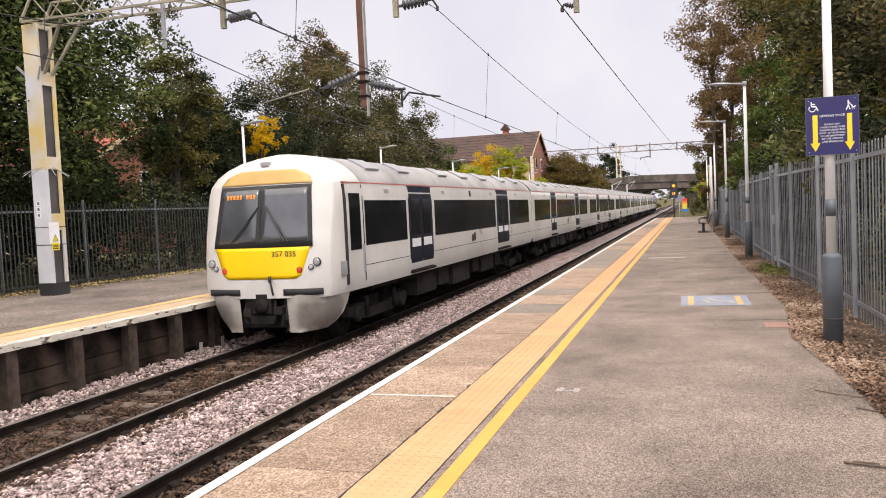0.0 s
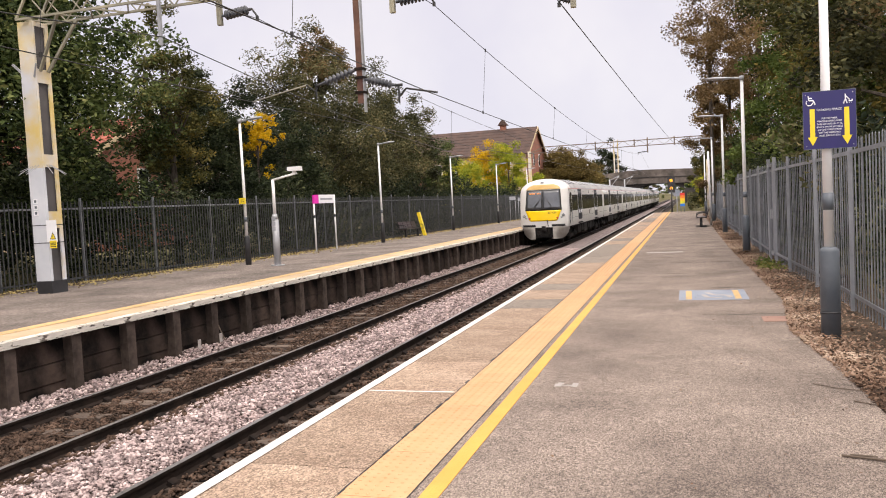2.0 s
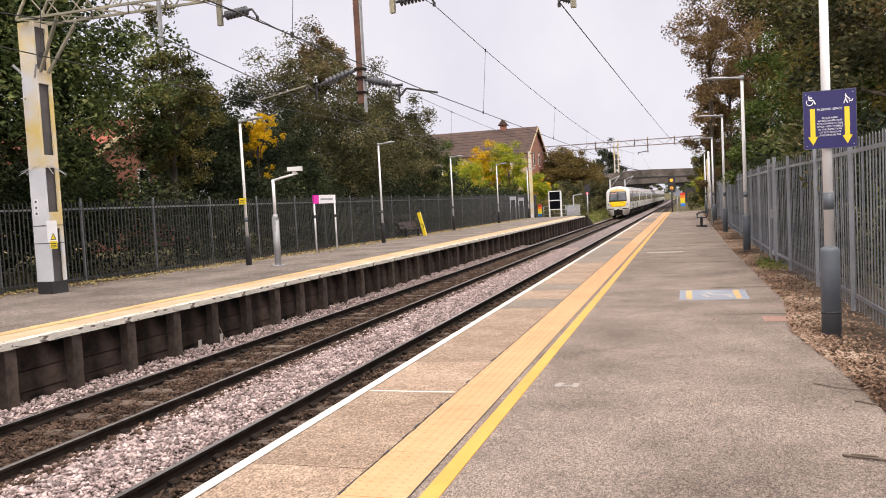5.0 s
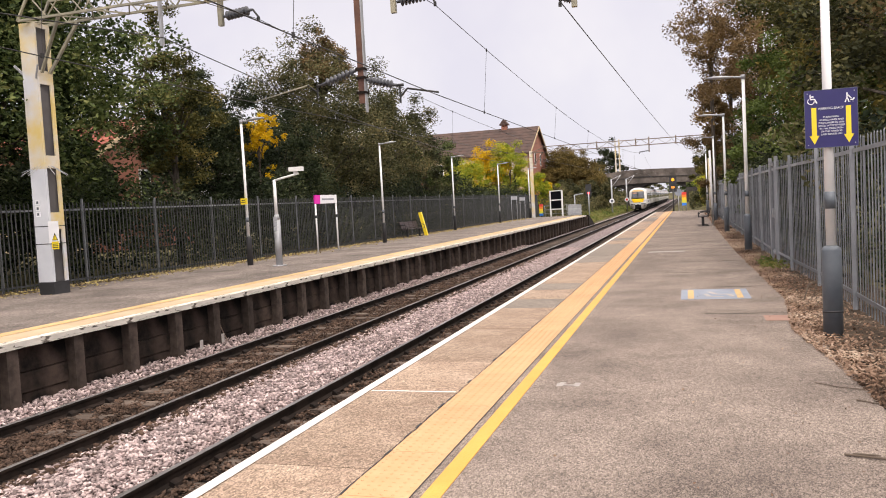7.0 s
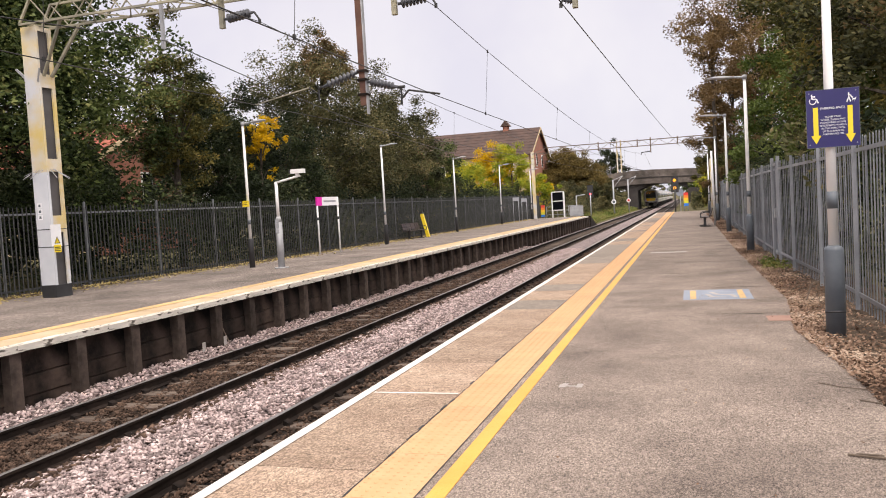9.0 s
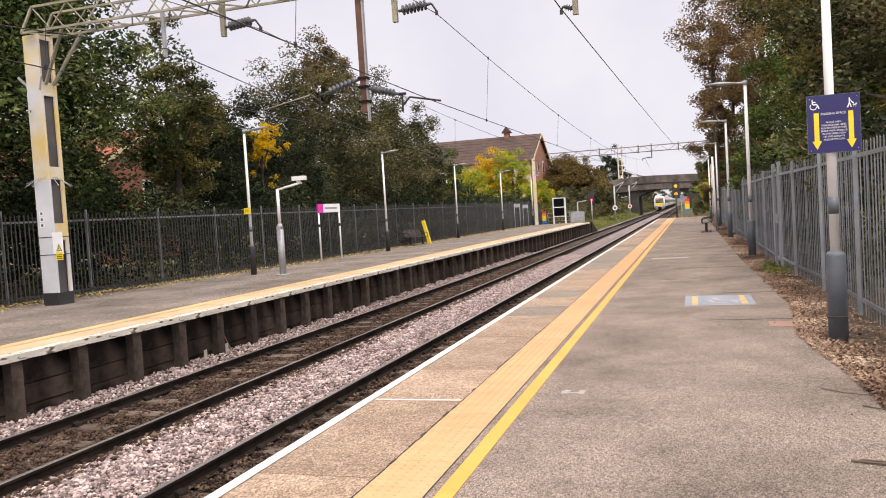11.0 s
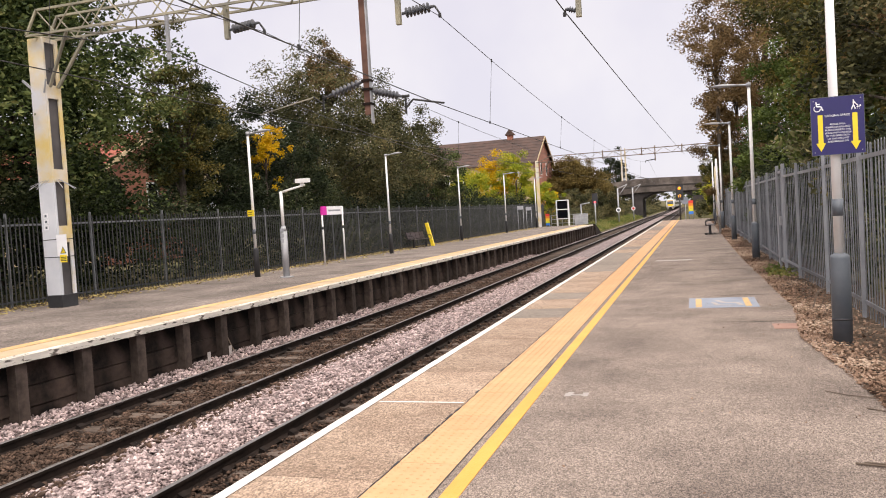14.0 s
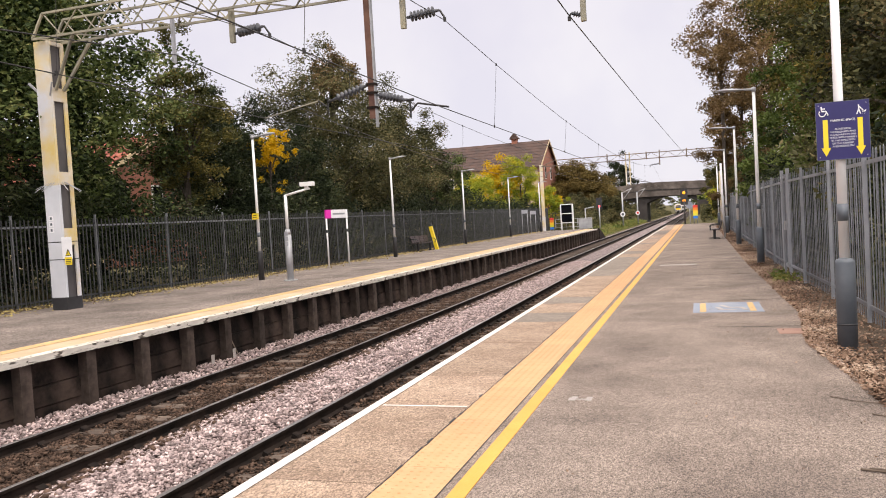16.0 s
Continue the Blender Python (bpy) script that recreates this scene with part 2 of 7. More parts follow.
M = dict(
    tarmac=aggregate("worn_tarmac", (0.14, 0.112, 0.096), (0.305, 0.247, 0.209), 0.8, 180, 0.62),
    tarmac_far=aggregate("grey_tarmac", (0.10, 0.083, 0.073), (0.265, 0.222, 0.195), 0.55, 60, 0.45),
    coping=aggregate("coping_concrete", (0.24, 0.165, 0.12), (0.43, 0.325, 0.245), 1.3, 120, 0.5, 0.12, (0.8, 1.2, 1)),
    coping_grey=aggregate("coping_patch", (0.19, 0.16, 0.135), (0.27, 0.23, 0.195), 1.5, 90, 0.3, 0.1),
    tactile=surf("buff_tactile", (0.54, 0.305, 0.15), (0.63, 0.38, 0.21), 2.2, 0.75, bump=0.15, fine=60, dirt=0.12, obj=0.05, spec=0.3),
    yellow_line=surf("yellow_paint", (0.66, 0.325, 0.06), (0.73, 0.38, 0.085), 3.0, 0.65, bump=0.3, fine=90, c3=(0.55, 0.33, 0.05), speck=-0.1, dirt=0.1),
    white_line=surf("white_paint", (0.66, 0.62, 0.57), (0.78, 0.75, 0.70), 3.0, 0.65, bump=0.3, fine=70, c3=(0.5, 0.45, 0.4), speck=-0.12, dirt=0.1),
    old_white=surf("flaking_white_paint", (0.50, 0.46, 0.40), (0.74, 0.69, 0.61), 2.6, 0.85, bump=0.5, fine=11, c3=(0.10, 0.083, 0.068), speck=0.0, dirt=0.35, stretch=(1.6, 0.4, 2.2)),
    old_yellow=surf("faded_yellow_paint", (0.58, 0.37, 0.15), (0.68, 0.47, 0.22), 1.6, 0.85, bump=0.3, fine=12, c3=(0.42, 0.31, 0.19), speck=0.06, dirt=0.2),
    far_coping=surf("far_coping", (0.44, 0.315, 0.19), (0.56, 0.425, 0.28), 1.5, 0.85, bump=0.3, fine=50, dirt=0.2, obj=0.06),
    pierwall=surf("dark_pier_concrete", (0.035, 0.026, 0.021), (0.13, 0.097, 0.08), 2.4, 0.9, bump=0.5, fine=24, dirt=0.5, obj=0.35, spec=0.2),
    # near-black: the shade under the coping is put into the concrete's colour
    blackwall=surf("shade_darkened_concrete", (0.006, 0.0045, 0.0037), (0.06, 0.042, 0.033), 2.6, 0.9, bump=0.5, fine=24, dirt=0.6, obj=0.35, spec=0.2),
    ballast=surf("pink_granite_ballast", (0.245, 0.182, 0.172), (0.57, 0.455, 0.435), 6.0, 0.85, bump=0.0, fine=40, island=0.62, dirt=0.2, spec=0.25),
    ballast_dark=surf("rusty_ballast", (0.035, 0.022, 0.015), (0.145, 0.092, 0.066), 5.0, 0.9, bump=0.4, fine=40, island=0.45, dirt=0.25, spec=0.2),
    bed=surf("ballast_bed", (0.11, 0.085, 0.08), (0.46, 0.37, 0.365), 18, 0.9, bump=1.0, fine=22, c3=(0.06, 0.045, 0.042), speck=0.1, step=0.05, spec=0.2),
    bed_dark=surf("oily_bed_and_gap_shade", (0.014, 0.01, 0.008), (0.05, 0.035, 0.027), 9, 0.9, bump=1.0, fine=22, c3=(0.02, 0.016, 0.014), speck=0.1, step=0.04, spec=0.2),
    sleeper=surf("weathered_sleeper", (0.055, 0.04, 0.032), (0.17, 0.13, 0.105), 4.0, 0.9, bump=0.6, fine=40, stretch=(0.3, 3, 3), dirt=0.3, obj=0.25, spec=0.2),
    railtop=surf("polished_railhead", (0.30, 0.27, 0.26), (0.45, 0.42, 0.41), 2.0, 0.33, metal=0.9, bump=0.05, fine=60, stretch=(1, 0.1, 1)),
    # rust taken down near black, so the rails' shaded sides are in the colour
    rust=surf("rust_with_side_shade", (0.009, 0.007, 0.006), (0.03, 0.021, 0.017), 3.0, 0.9, metal=0.0, bump=0.3, fine=50, spec=0.12),
    rusttube=surf("rusty_tube", (0.085, 0.034, 0.022), (0.17, 0.085, 0.055), 3.0, 0.75, bump=0.3, fine=40, dirt=0.3),
    galv=surf("galvanised_steel", (0.34, 0.345, 0.36), (0.46, 0.465, 0.475), 3.0, 0.5, metal=0.35, bump=0.1, fine=50, dirt=0.15),
    fence=surf("grey_painted_fence", (0.12, 0.13, 0.148), (0.24, 0.252, 0.278), 1.8, 0.42, bump=0.1, fine=40, dirt=0.25, obj=0.3),
    fence_mid=surf("mid_grey_post", (0.22, 0.23, 0.25), (0.33, 0.34, 0.36), 2.0, 0.55, bump=0.1, fine=40, dirt=0.2),
    fence_light=surf("light_grey_post", (0.30, 0.31, 0.335), (0.40, 0.41, 0.43), 2.0, 0.6, bump=0.1, fine=40, dirt=0.2),
    fence_dark=surf("dark_iron_fence", (0.032, 0.034, 0.035), (0.07, 0.072, 0.074), 2.0, 0.65, bump=0.1, fine=40, dirt=0.2, obj=0.15),
    fence_post_dark=surf("dark_grey_post", (0.13, 0.137, 0.145), (0.21, 0.22, 0.23), 2.0, 0.6, bump=0.1, fine=40, dirt=0.2),
    white=surf("white_post_paint", (0.80, 0.79, 0.78), (0.87, 0.86, 0.85), 3.0, 0.45, bump=0.05, fine=40, dirt=0.1),
    greypaint=surf("grey_sleeve_paint", (0.095, 0.112, 0.132), (0.14, 0.157, 0.178), 3.0, 0.5, bump=0.08, fine=40, dirt=0.15),
    black=surf("black_paint", (0.02, 0.02, 0.022), (0.04, 0.04, 0.043), 3.0, 0.55, bump=0.08, fine=40),
    mast=surf("peeling_mast_paint", (0.64, 0.64, 0.67), (0.70, 0.53, 0.20), 1.1, 0.6, bump=0.15, fine=30, dirt=0.1),
    mast_grey=surf("pale_grey_mast_paint", (0.56, 0.58, 0.62), (0.66, 0.67, 0.70), 1.2, 0.55, bump=0.1, fine=30, dirt=0.15),
    mast_shade=surf("mast_recess_shade", (0.07, 0.066, 0.068), (0.115, 0.105, 0.105), 1.5, 0.7, bump=0.2, fine=30, dirt=0.2),
    boom=surf("faded_boom_paint", (0.22, 0.21, 0.165), (0.38, 0.345, 0.24), 1.5, 0.7, bump=0.2, fine=30, dirt=0.3),
    boom_brown=surf("brownish_steel", (0.14, 0.105, 0.085), (0.26, 0.20, 0.15), 1.5, 0.75, bump=0.2, fine=30, dirt=0.3),
    ceramic=surf("grey_insulator", (0.045, 0.048, 0.056), (0.085, 0.088, 0.098), 4.0, 0.4, bump=0.02, fine=40),
    wire=surf("copper_wire", (0.035, 0.035, 0.035), (0.06, 0.058, 0.055), 4.0, 0.5, metal=0.5, bump=0.0),
    navy=surf("navy_sign", (0.022, 0.018, 0.105), (0.028, 0.022, 0.125), 3.0, 0.35, bump=0.0, dirt=0.05),
    sign_white=surf("sign_white", (0.78, 0.78, 0.80), (0.84, 0.84, 0.85), 4.0, 0.4, bump=0.0),
    sign_yellow=surf("sign_yellow", (0.80, 0.60, 0.02), (0.86, 0.66, 0.04), 4.0, 0.4, bump=0.0),
    sign_pink=surf("sign_pink", (0.70, 0.02, 0.36), (0.75, 0.03, 0.40), 4.0, 0.4, bump=0.0),
    sign_blue=surf("sign_blue", (0.03, 0.12, 0.55), (0.04, 0.15, 0.62), 4.0, 0.4, bump=0.0),
    sign_red=surf("sign_red", (0.60, 0.03, 0.02), (0.68, 0.05, 0.03), 4.0, 0.4, bump=0.0),
    bay_blue=surf("worn_blue_paint", (0.20, 0.245, 0.32), (0.30, 0.335, 0.40), 3.0, 0.8, bump=0.3, fine=80, c3=(0.30, 0.26, 0.24), speck=-0.02, dirt=0.15),
    bay_white=surf("worn_white_paint", (0.36, 0.325, 0.30), (0.47, 0.43, 0.40), 4.0, 0.8, bump=0.3, fine=80, c3=(0.32, 0.27, 0.25), speck=0.0, dirt=0.15),
    body=surf("train_white", (0.56, 0.54, 0.51), (0.68, 0.66, 0.63), 0.6, 0.3, bump=0.03, fine=20, dirt=0.1),
    roof=surf("train_roof_grey", (0.30, 0.29, 0.285), (0.44, 0.425, 0.42), 1.2, 0.6, bump=0.15, fine=14, dirt=0.3),
    train_yellow=surf("train_yellow", (0.90, 0.58, 0.002), (0.94, 0.63, 0.003), 1.0, 0.35, bump=0.02, fine=20, dirt=0.06),
    visor=surf("ochre_visor", (0.50, 0.31, 0.09), (0.58, 0.38, 0.13), 1.0, 0.4, bump=0.02, fine=20, dirt=0.15),
    skirt=surf("dusty_skirt", (0.42, 0.375, 0.33), (0.64, 0.60, 0.55), 1.5, 0.6, bump=0.08, fine=20, dirt=0.3),
    glass=surf("dark_glass", (0.004, 0.0045, 0.006), (0.008, 0.009, 0.011), 1.0, 0.08, bump=0.0, spec=0.12),
    screen=surf("windscreen_glass", (0.05, 0.055, 0.06), (0.085, 0.09, 0.10), 1.2, 0.06, bump=0.0, spec=1.0),
    door_navy=surf("train_door_navy", (0.006, 0.009, 0.019), (0.010, 0.014, 0.027), 1.5, 0.4, bump=0.02, fine=20, spec=0.15),
    underframe=surf("brake_dust_steel", (0.010, 0.009, 0.009), (0.026, 0.023, 0.021), 3.0, 0.8, bump=0.3, fine=20, dirt=0.3, spec=0.12),
    underbox=surf("dusty_underframe_box", (0.012, 0.011, 0.010), (0.036, 0.031, 0.028), 2.0, 0.8, bump=0.2, fine=20, dirt=0.3, obj=0.3, spec=0.12),
    seam=surf("black_rubber_seam", (0.015, 0.015, 0.015), (0.03, 0.03, 0.03), 3.0, 0.7, bump=0.0),
    red_line=surf("thin_red_line", (0.50, 0.06, 0.04), (0.56, 0.08, 0.05), 3.0, 0.5, bump=0.0),
    lens=surf("lamp_lens", (0.30, 0.31, 0.33), (0.40, 0.41, 0.43), 8.0, 0.1, bump=0.0, spec=1.0),
    brick=surf("red_brick", (0.26, 0.10, 0.065), (0.36, 0.155, 0.10), 0.8, 0.85, bump=0.3, fine=12, dirt=0.2),
    brick_buff=surf("buff_render", (0.50, 0.38, 0.22), (0.58, 0.45, 0.28), 0.8, 0.85, bump=0.1, fine=12, dirt=0.15),
    redtile=surf("red_roof_tile", (0.20, 0.05, 0.03), (0.30, 0.085, 0.048), 0.8, 0.85, bump=0.3, fine=6, dirt=0.2),
    rooftile=surf("brown_roof_tile", (0.05, 0.028, 0.022), (0.10, 0.056, 0.042), 1.0, 0.85, bump=0.3, fine=6, dirt=0.2, obj=0.2),
    bridge=surf("stained_bridge_concrete", (0.075, 0.06, 0.05), (0.18, 0.15, 0.128), 0.9, 0.9, bump=0.4, fine=4, dirt=0.5),
    bridge_dark=surf("dark_bridge_brick", (0.025, 0.021, 0.019), (0.055, 0.047, 0.042), 0.8, 0.9, bump=0.3, fine=4, dirt=0.3),
    soil=surf("leafy_soil", (0.055, 0.04, 0.029), (0.15, 0.11, 0.08), 2.0, 0.95, bump=0.8, fine=30, c3=(0.04, 0.03, 0.022), speck=0.05, step=0.03, spec=0.1),
    grass=surf("rough_grass_bank", (0.075, 0.075, 0.032), (0.18, 0.145, 0.08), 0.25, 0.95, bump=1.0, fine=8, c3=(0.06, 0.065, 0.03), speck=0.08, step=0.1, spec=0.1),
    bark=surf("grey_bark", (0.055, 0.045, 0.036), (0.12, 0.10, 0.082), 4.0, 0.95, bump=0.8, fine=20, stretch=(3, 3, 0.5), step=0.03, spec=0.1),
    bench=surf("dark_red_bench", (0.03, 0.018, 0.018), (0.055, 0.035, 0.033), 3.0, 0.4, bump=0.02, fine=20),
    stick=surf("dry_stick", (0.10, 0.075, 0.055), (0.16, 0.12, 0.09), 6.0, 0.9, bump=0.3, fine=60),
    brickpatch=surf("reddish_patch", (0.30, 0.17, 0.13), (0.36, 0.22, 0.17), 5.0, 0.9, bump=0.4, fine=90),
    # lowest leaf tones go near black to paint shadow inside hedges and crowns
    darkgreen=foliage("shade_dark_green_leaves", [(0.003, 0.0045, 0.0025), (0.012, 0.019, 0.008), (0.035, 0.047, 0.019), (0.115, 0.125, 0.056)]),
    midgreen=foliage("green_leaves", [(0.009, 0.016, 0.006), (0.036, 0.056, 0.017), (0.105, 0.135, 0.04), (0.26, 0.26, 0.095)]),
    brightgreen=foliage("bright_ivy_leaves", [(0.025, 0.042, 0.01), (0.07, 0.105, 0.022), (0.14, 0.18, 0.045), (0.25, 0.27, 0.09)]),
    yellowgreen=foliage("yellow_green_leaves", [(0.10, 0.15, 0.018), (0.24, 0.29, 0.03), (0.42, 0.42, 0.04), (0.62, 0.46, 0.03)], through_light=0.4),
    olive=foliage("olive_autumn_leaves", [(0.009, 0.0105, 0.005), (0.044, 0.047, 0.02), (0.118, 0.112, 0.046), (0.26, 0.205, 0.10)]),
    goldolive=foliage("yellowing_olive_leaves", [(0.014, 0.016, 0.006), (0.05, 0.054, 0.017), (0.125, 0.115, 0.034), (0.32, 0.235, 0.06)], through_light=0.22),
    bronze=foliage("bronze_autumn_leaves", [(0.03, 0.024, 0.01), (0.095, 0.07, 0.022), (0.19, 0.135, 0.042), (0.31, 0.24, 0.085)], through_light=0.25),
    rusty=foliage("rust_brown_leaves", [(0.06, 0.043, 0.021), (0.14, 0.094, 0.042), (0.24, 0.155, 0.068), (0.37, 0.26, 0.14)]),
    yellow=foliage("yellow_leaves", [(0.30, 0.24, 0.02), (0.58, 0.38, 0.012), (0.72, 0.44, 0.01), (0.36, 0.36, 0.04)], through_light=0.4),
    litter=foliage("fallen_leaves", [(0.035, 0.022, 0.016), (0.13, 0.078, 0.052), (0.33, 0.215, 0.15), (0.60, 0.47, 0.36)], 0.8, 0.1),
    litter_yellow=foliage("fallen_yellow_leaves", [(0.16, 0.11, 0.05), (0.36, 0.28, 0.10), (0.45, 0.36, 0.16), (0.22, 0.14, 0.07)], 0.8, 0.1),
    weed=foliage("green_weeds", [(0.04, 0.06, 0.015), (0.10, 0.14, 0.03), (0.22, 0.22, 0.06), (0.30, 0.24, 0.11)]),
    signal_red=glow("red_signal_light", (1.0, 0.012, 0.03), 2.2),
    amber=glow("amber_signal_light", (1.0, 0.36, 0.02), 1.6),
    tail=glow("red_tail_light", (0.9, 0.05, 0.03), 0.5),
    blind=glow("orange_destination_letters", (1.0, 0.33, 0.06), 0.8),
)


# ---- mesh helpers ----
def box(bm, x0, x1, y0, y1, z0, z1):
    v = [bm.verts.new(c) for c in ((x0, y0, z0), (x1, y0, z0), (x1, y1, z0), (x0, y1, z0), (x0, y0, z1), (x1, y0, z1), (x1, y1, z1), (x0, y1, z1))]
    for f in ((3, 2, 1, 0), (4, 5, 6, 7), (0, 1, 5, 4), (1, 2, 6, 5), (2, 3, 7, 6), (3, 0, 4, 7)):
        bm.faces.new([v[i] for i in f])
    return v


def rod(bm, a, b, r, n=8, r2=None, caps=True):
    a, b = Vector(a), Vector(b)
    r2 = r if r2 is None else r2
    d = (b - a).normalized()
    u = d.orthogonal().normalized()
    w = d.cross(u)
    ring = lambda c, q: [bm.verts.new(c + q * (math.cos(2 * math.pi * i / n) * u + math.sin(2 * math.pi * i / n) * w)) for i in range(n)]
    p, q = ring(a, r), ring(b, r2)
    for i in range(n):
        f = bm.faces.new((p[i], p[(i + 1) % n], q[(i + 1) % n], q[i]))
        f.smooth = n > 6
    if caps:
        bm.faces.new(p[::-1])
        bm.faces.new(q)


def beam(bm, a, b, wide, high):
    """A square bar from a to b."""
    a, b = Vector(a), Vector(b)
    d = (b - a).normalized()
    side = d.cross(Vector((0, 0, 1)))
    side = side.normalized() if side.length > 1e-3 else Vector((1, 0, 0))
    up = side.cross(d)
    q = [[bm.verts.new(c + side * sx * wide / 2 + up * sz * high / 2) for sx, sz in ((-1, -1), (1, -1), (1, 1), (-1, 1))] for c in (a, b)]
    for i in range(4):
        bm.faces.new((q[0][i], q[0][(i + 1) % 4], q[1][(i + 1) % 4], q[1][i]))
    bm.faces.new(q[0][::-1])
    bm.faces.new(q[1])


def lathe(bm, at, axis, rings, n=14):
    """A turned body: rings of (distance along axis, radius)."""
    at, d = Vector(at), Vector(axis).normalized()
    u = d.orthogonal().normalized()
    w = d.cross(u)
    rows = [[bm.verts.new(at + d * s + r * (math.cos(2 * math.pi * i / n) * u + math.sin(2 * math.pi * i / n) * w)) for i in range(n)] for s, r in rings]
    for p, q in zip(rows, rows[1:]):
        for i in range(n):
            bm.faces.new((p[i], p[(i + 1) % n], q[(i + 1) % n], q[i])).smooth = True
    bm.faces.new(rows[0][::-1])
    bm.faces.new(rows[-1])


def prism(bm, outline, y0, y1, axis="y"):
    """An outline of (a, b) pairs drawn out along an axis: (x, z) along y, (y, z) along x, (x, y) along z."""
    put = {"y": lambda a, b, s: (a, s, b), "x": lambda a, b, s: (s, a, b), "z": lambda a, b, s: (a, b, s)}[axis]
    p = [bm.verts.new(put(a, b, y0)) for a, b in outline]
    q = [bm.verts.new(put(a, b, y1)) for a, b in outline]
    n = len(outline)
    for i in range(n):
        bm.faces.new((p[i], p[(i + 1) % n], q[(i + 1) % n], q[i]))
    bm.faces.new(p[::-1])
    bm.faces.new(q)


def soften(bm, width, segments=1, angle=40):
    edges = [e for e in bm.edges if len(e.link_faces) == 2 and e.calc_face_angle(0) > radians(angle)]
    bmesh.ops.bevel(bm, geom=edges, offset=width, segments=segments, affect="EDGES", clamp_overlap=True)


def solid(name, bm, material):
    bmesh.ops.recalc_face_normals(bm, faces=bm.faces)
    me = bpy.data.meshes.new(name)
    bm.to_mesh(me)
    bm.free()
    me.materials.append(material)
    return me


def thing(name, label, category, at=(0, 0, 0), rz=0, group="", kind=""):
    ob = tagged(new(name), label, category, group, kind)
    ob.empty_display_size = 0.2
    ob.matrix_basis = pose(*at, 0, 0, rz)
    return ob


def part(name, bm, material, parent, label=""):
    ob = new(name, solid(name, bm, material) if isinstance(bm, bmesh.types.BMesh) else bm)
    ob.parent = parent
    return tagged(ob, label)


def sheet(name, bm, material, label, category, kind="structure", group=""):
    return tagged(new(name, solid(name, bm, material)), label, category, group, kind)


def raw(name, verts, faces, material, smooth=False):
    me = bpy.data.meshes.new(name)
    verts, faces = np.asarray(verts, dtype=np.float32), np.asarray(faces, dtype=np.int32)
    k = faces.shape[1]
    me.vertices.add(len(verts))
    me.vertices.foreach_set("co", verts.ravel())
    me.loops.add(faces.size)
    me.loops.foreach_set("vertex_index", faces.ravel())
    me.polygons.add(len(faces))
    me.polygons.foreach_set("loop_start", np.arange(0, faces.size, k, dtype=np.int32))
    me.update(calc_edges=True)
    me.validate()
    me.materials.append(material)
    return me


def lettering(name, text, size, material, parent, m, align="CENTER", label=""):
    """Raised writing in the built-in font, as a mesh."""
    cu = bpy.data.curves.new(name, "FONT")
    cu.body, cu.size, cu.align_x, cu.align_y, cu.extrude = text, size, align, "CENTER", 0.001
    ob = bpy.data.objects.new(name, cu)
    scene.collection.objects.link(ob)
    dg = bpy.context.evaluated_depsgraph_get()
    me = bpy.data.meshes.new_from_object(ob.evaluated_get(dg))
    bpy.data.objects.remove(ob)
    me.materials.clear()
    me.materials.append(material)
    ob = new(name, me)
    ob.parent = parent
    ob.matrix_basis = m
    return tagged(ob, label)


# ---- the large structure ----
RAIL, NEAR, FAR_TRACK = -0.90, -1.50, -4.86       # rail level and the two track centres
FAR_EDGE, NEAR_END, FAR_END = -6.32, 75.0, 77.0   # platform edge beyond the tracks, ends of the platforms


def far_fence_x(y):
    return float(np.interp(y, [-10, 18, 21, 28.6, 80], [-14.6, -13.35, -13.0, -12.42, -12.1]))


def ground_height(x, y):
    """Platform-level land at the sides, a trench for the tracks, banks beyond the platforms."""
    n = noise.noise(Vector((x * 0.08, y * 0.05, 0.3)))
    left = float(np.interp(x, [-60, -22, -9.6, -7.6, -6.5], [2.2, 0.4, -0.55, -1.0, -1.16])) if y > 78 else (-0.06 if x < -6.7 else -1.16)
    right = float(np.interp(x, [0.1, 1.2, 2.5, 5, 9, 60], [-1.16, -0.9, -0.3, 0.5, 1.6, 2.5])) if y > 75.5 else (-0.06 if x > 0.2 else -1.16)
    if y > 175:
        left = float(np.interp(x, [-60, -30, -16, -8.5, -6.6], [5, 4.0, 2.2, -0.9, -1.16]))
    h = left if x < -6.5 else right if x > 0.1 else -1.16
    side = max(0.0, min(1.0, (abs(x + 3.2) - 6) / 8))
    return h + n * 0.35 * side * (1 if y > 78 else 0)


xs = [-3000, -800, -300, -120, -60, -40, -30, -25, -20, -16, -13, -11, -9.6, -8.6, -7.6, -6.9, -6.6, -6.45, -3.2, 0.05, 0.18, 0.6, 1.2, 2, 2.8, 3.6, 4.5, 6, 8, 11, 16, 30, 60, 150, 500, 3000]
ys = [-300, -60, -20, -8, 0, 8, 16, 24, 32, 40, 50, 60, 70, 75.4, 75.6, 78, 78.4, 82, 88, 95, 105, 115, 125, 135, 145, 155, 165, 174, 178, 190, 205, 225, 250, 290, 350, 450, 700, 1500, 3500]
verts = [(x, y, ground_height(x, y)) for y in ys for x in xs]
w = len(xs)
faces = [(j * w + i, j * w + i + 1, (j + 1) * w + i + 1, (j + 1) * w + i) for j in range(len(ys) - 1) for i in range(w - 1)]
tagged(new("ground", raw("ground", verts, faces, M["grass"])), "rough grassy railway land with banks beside the line", "ground", kind="structure")


def strip(name, x0, x1, y0, y1, z0, z1, material, label, category):
    bm = bmesh.new()
    box(bm, x0, x1, y0, y1, z0, z1)
    return sheet(name, bm, material, label, category)


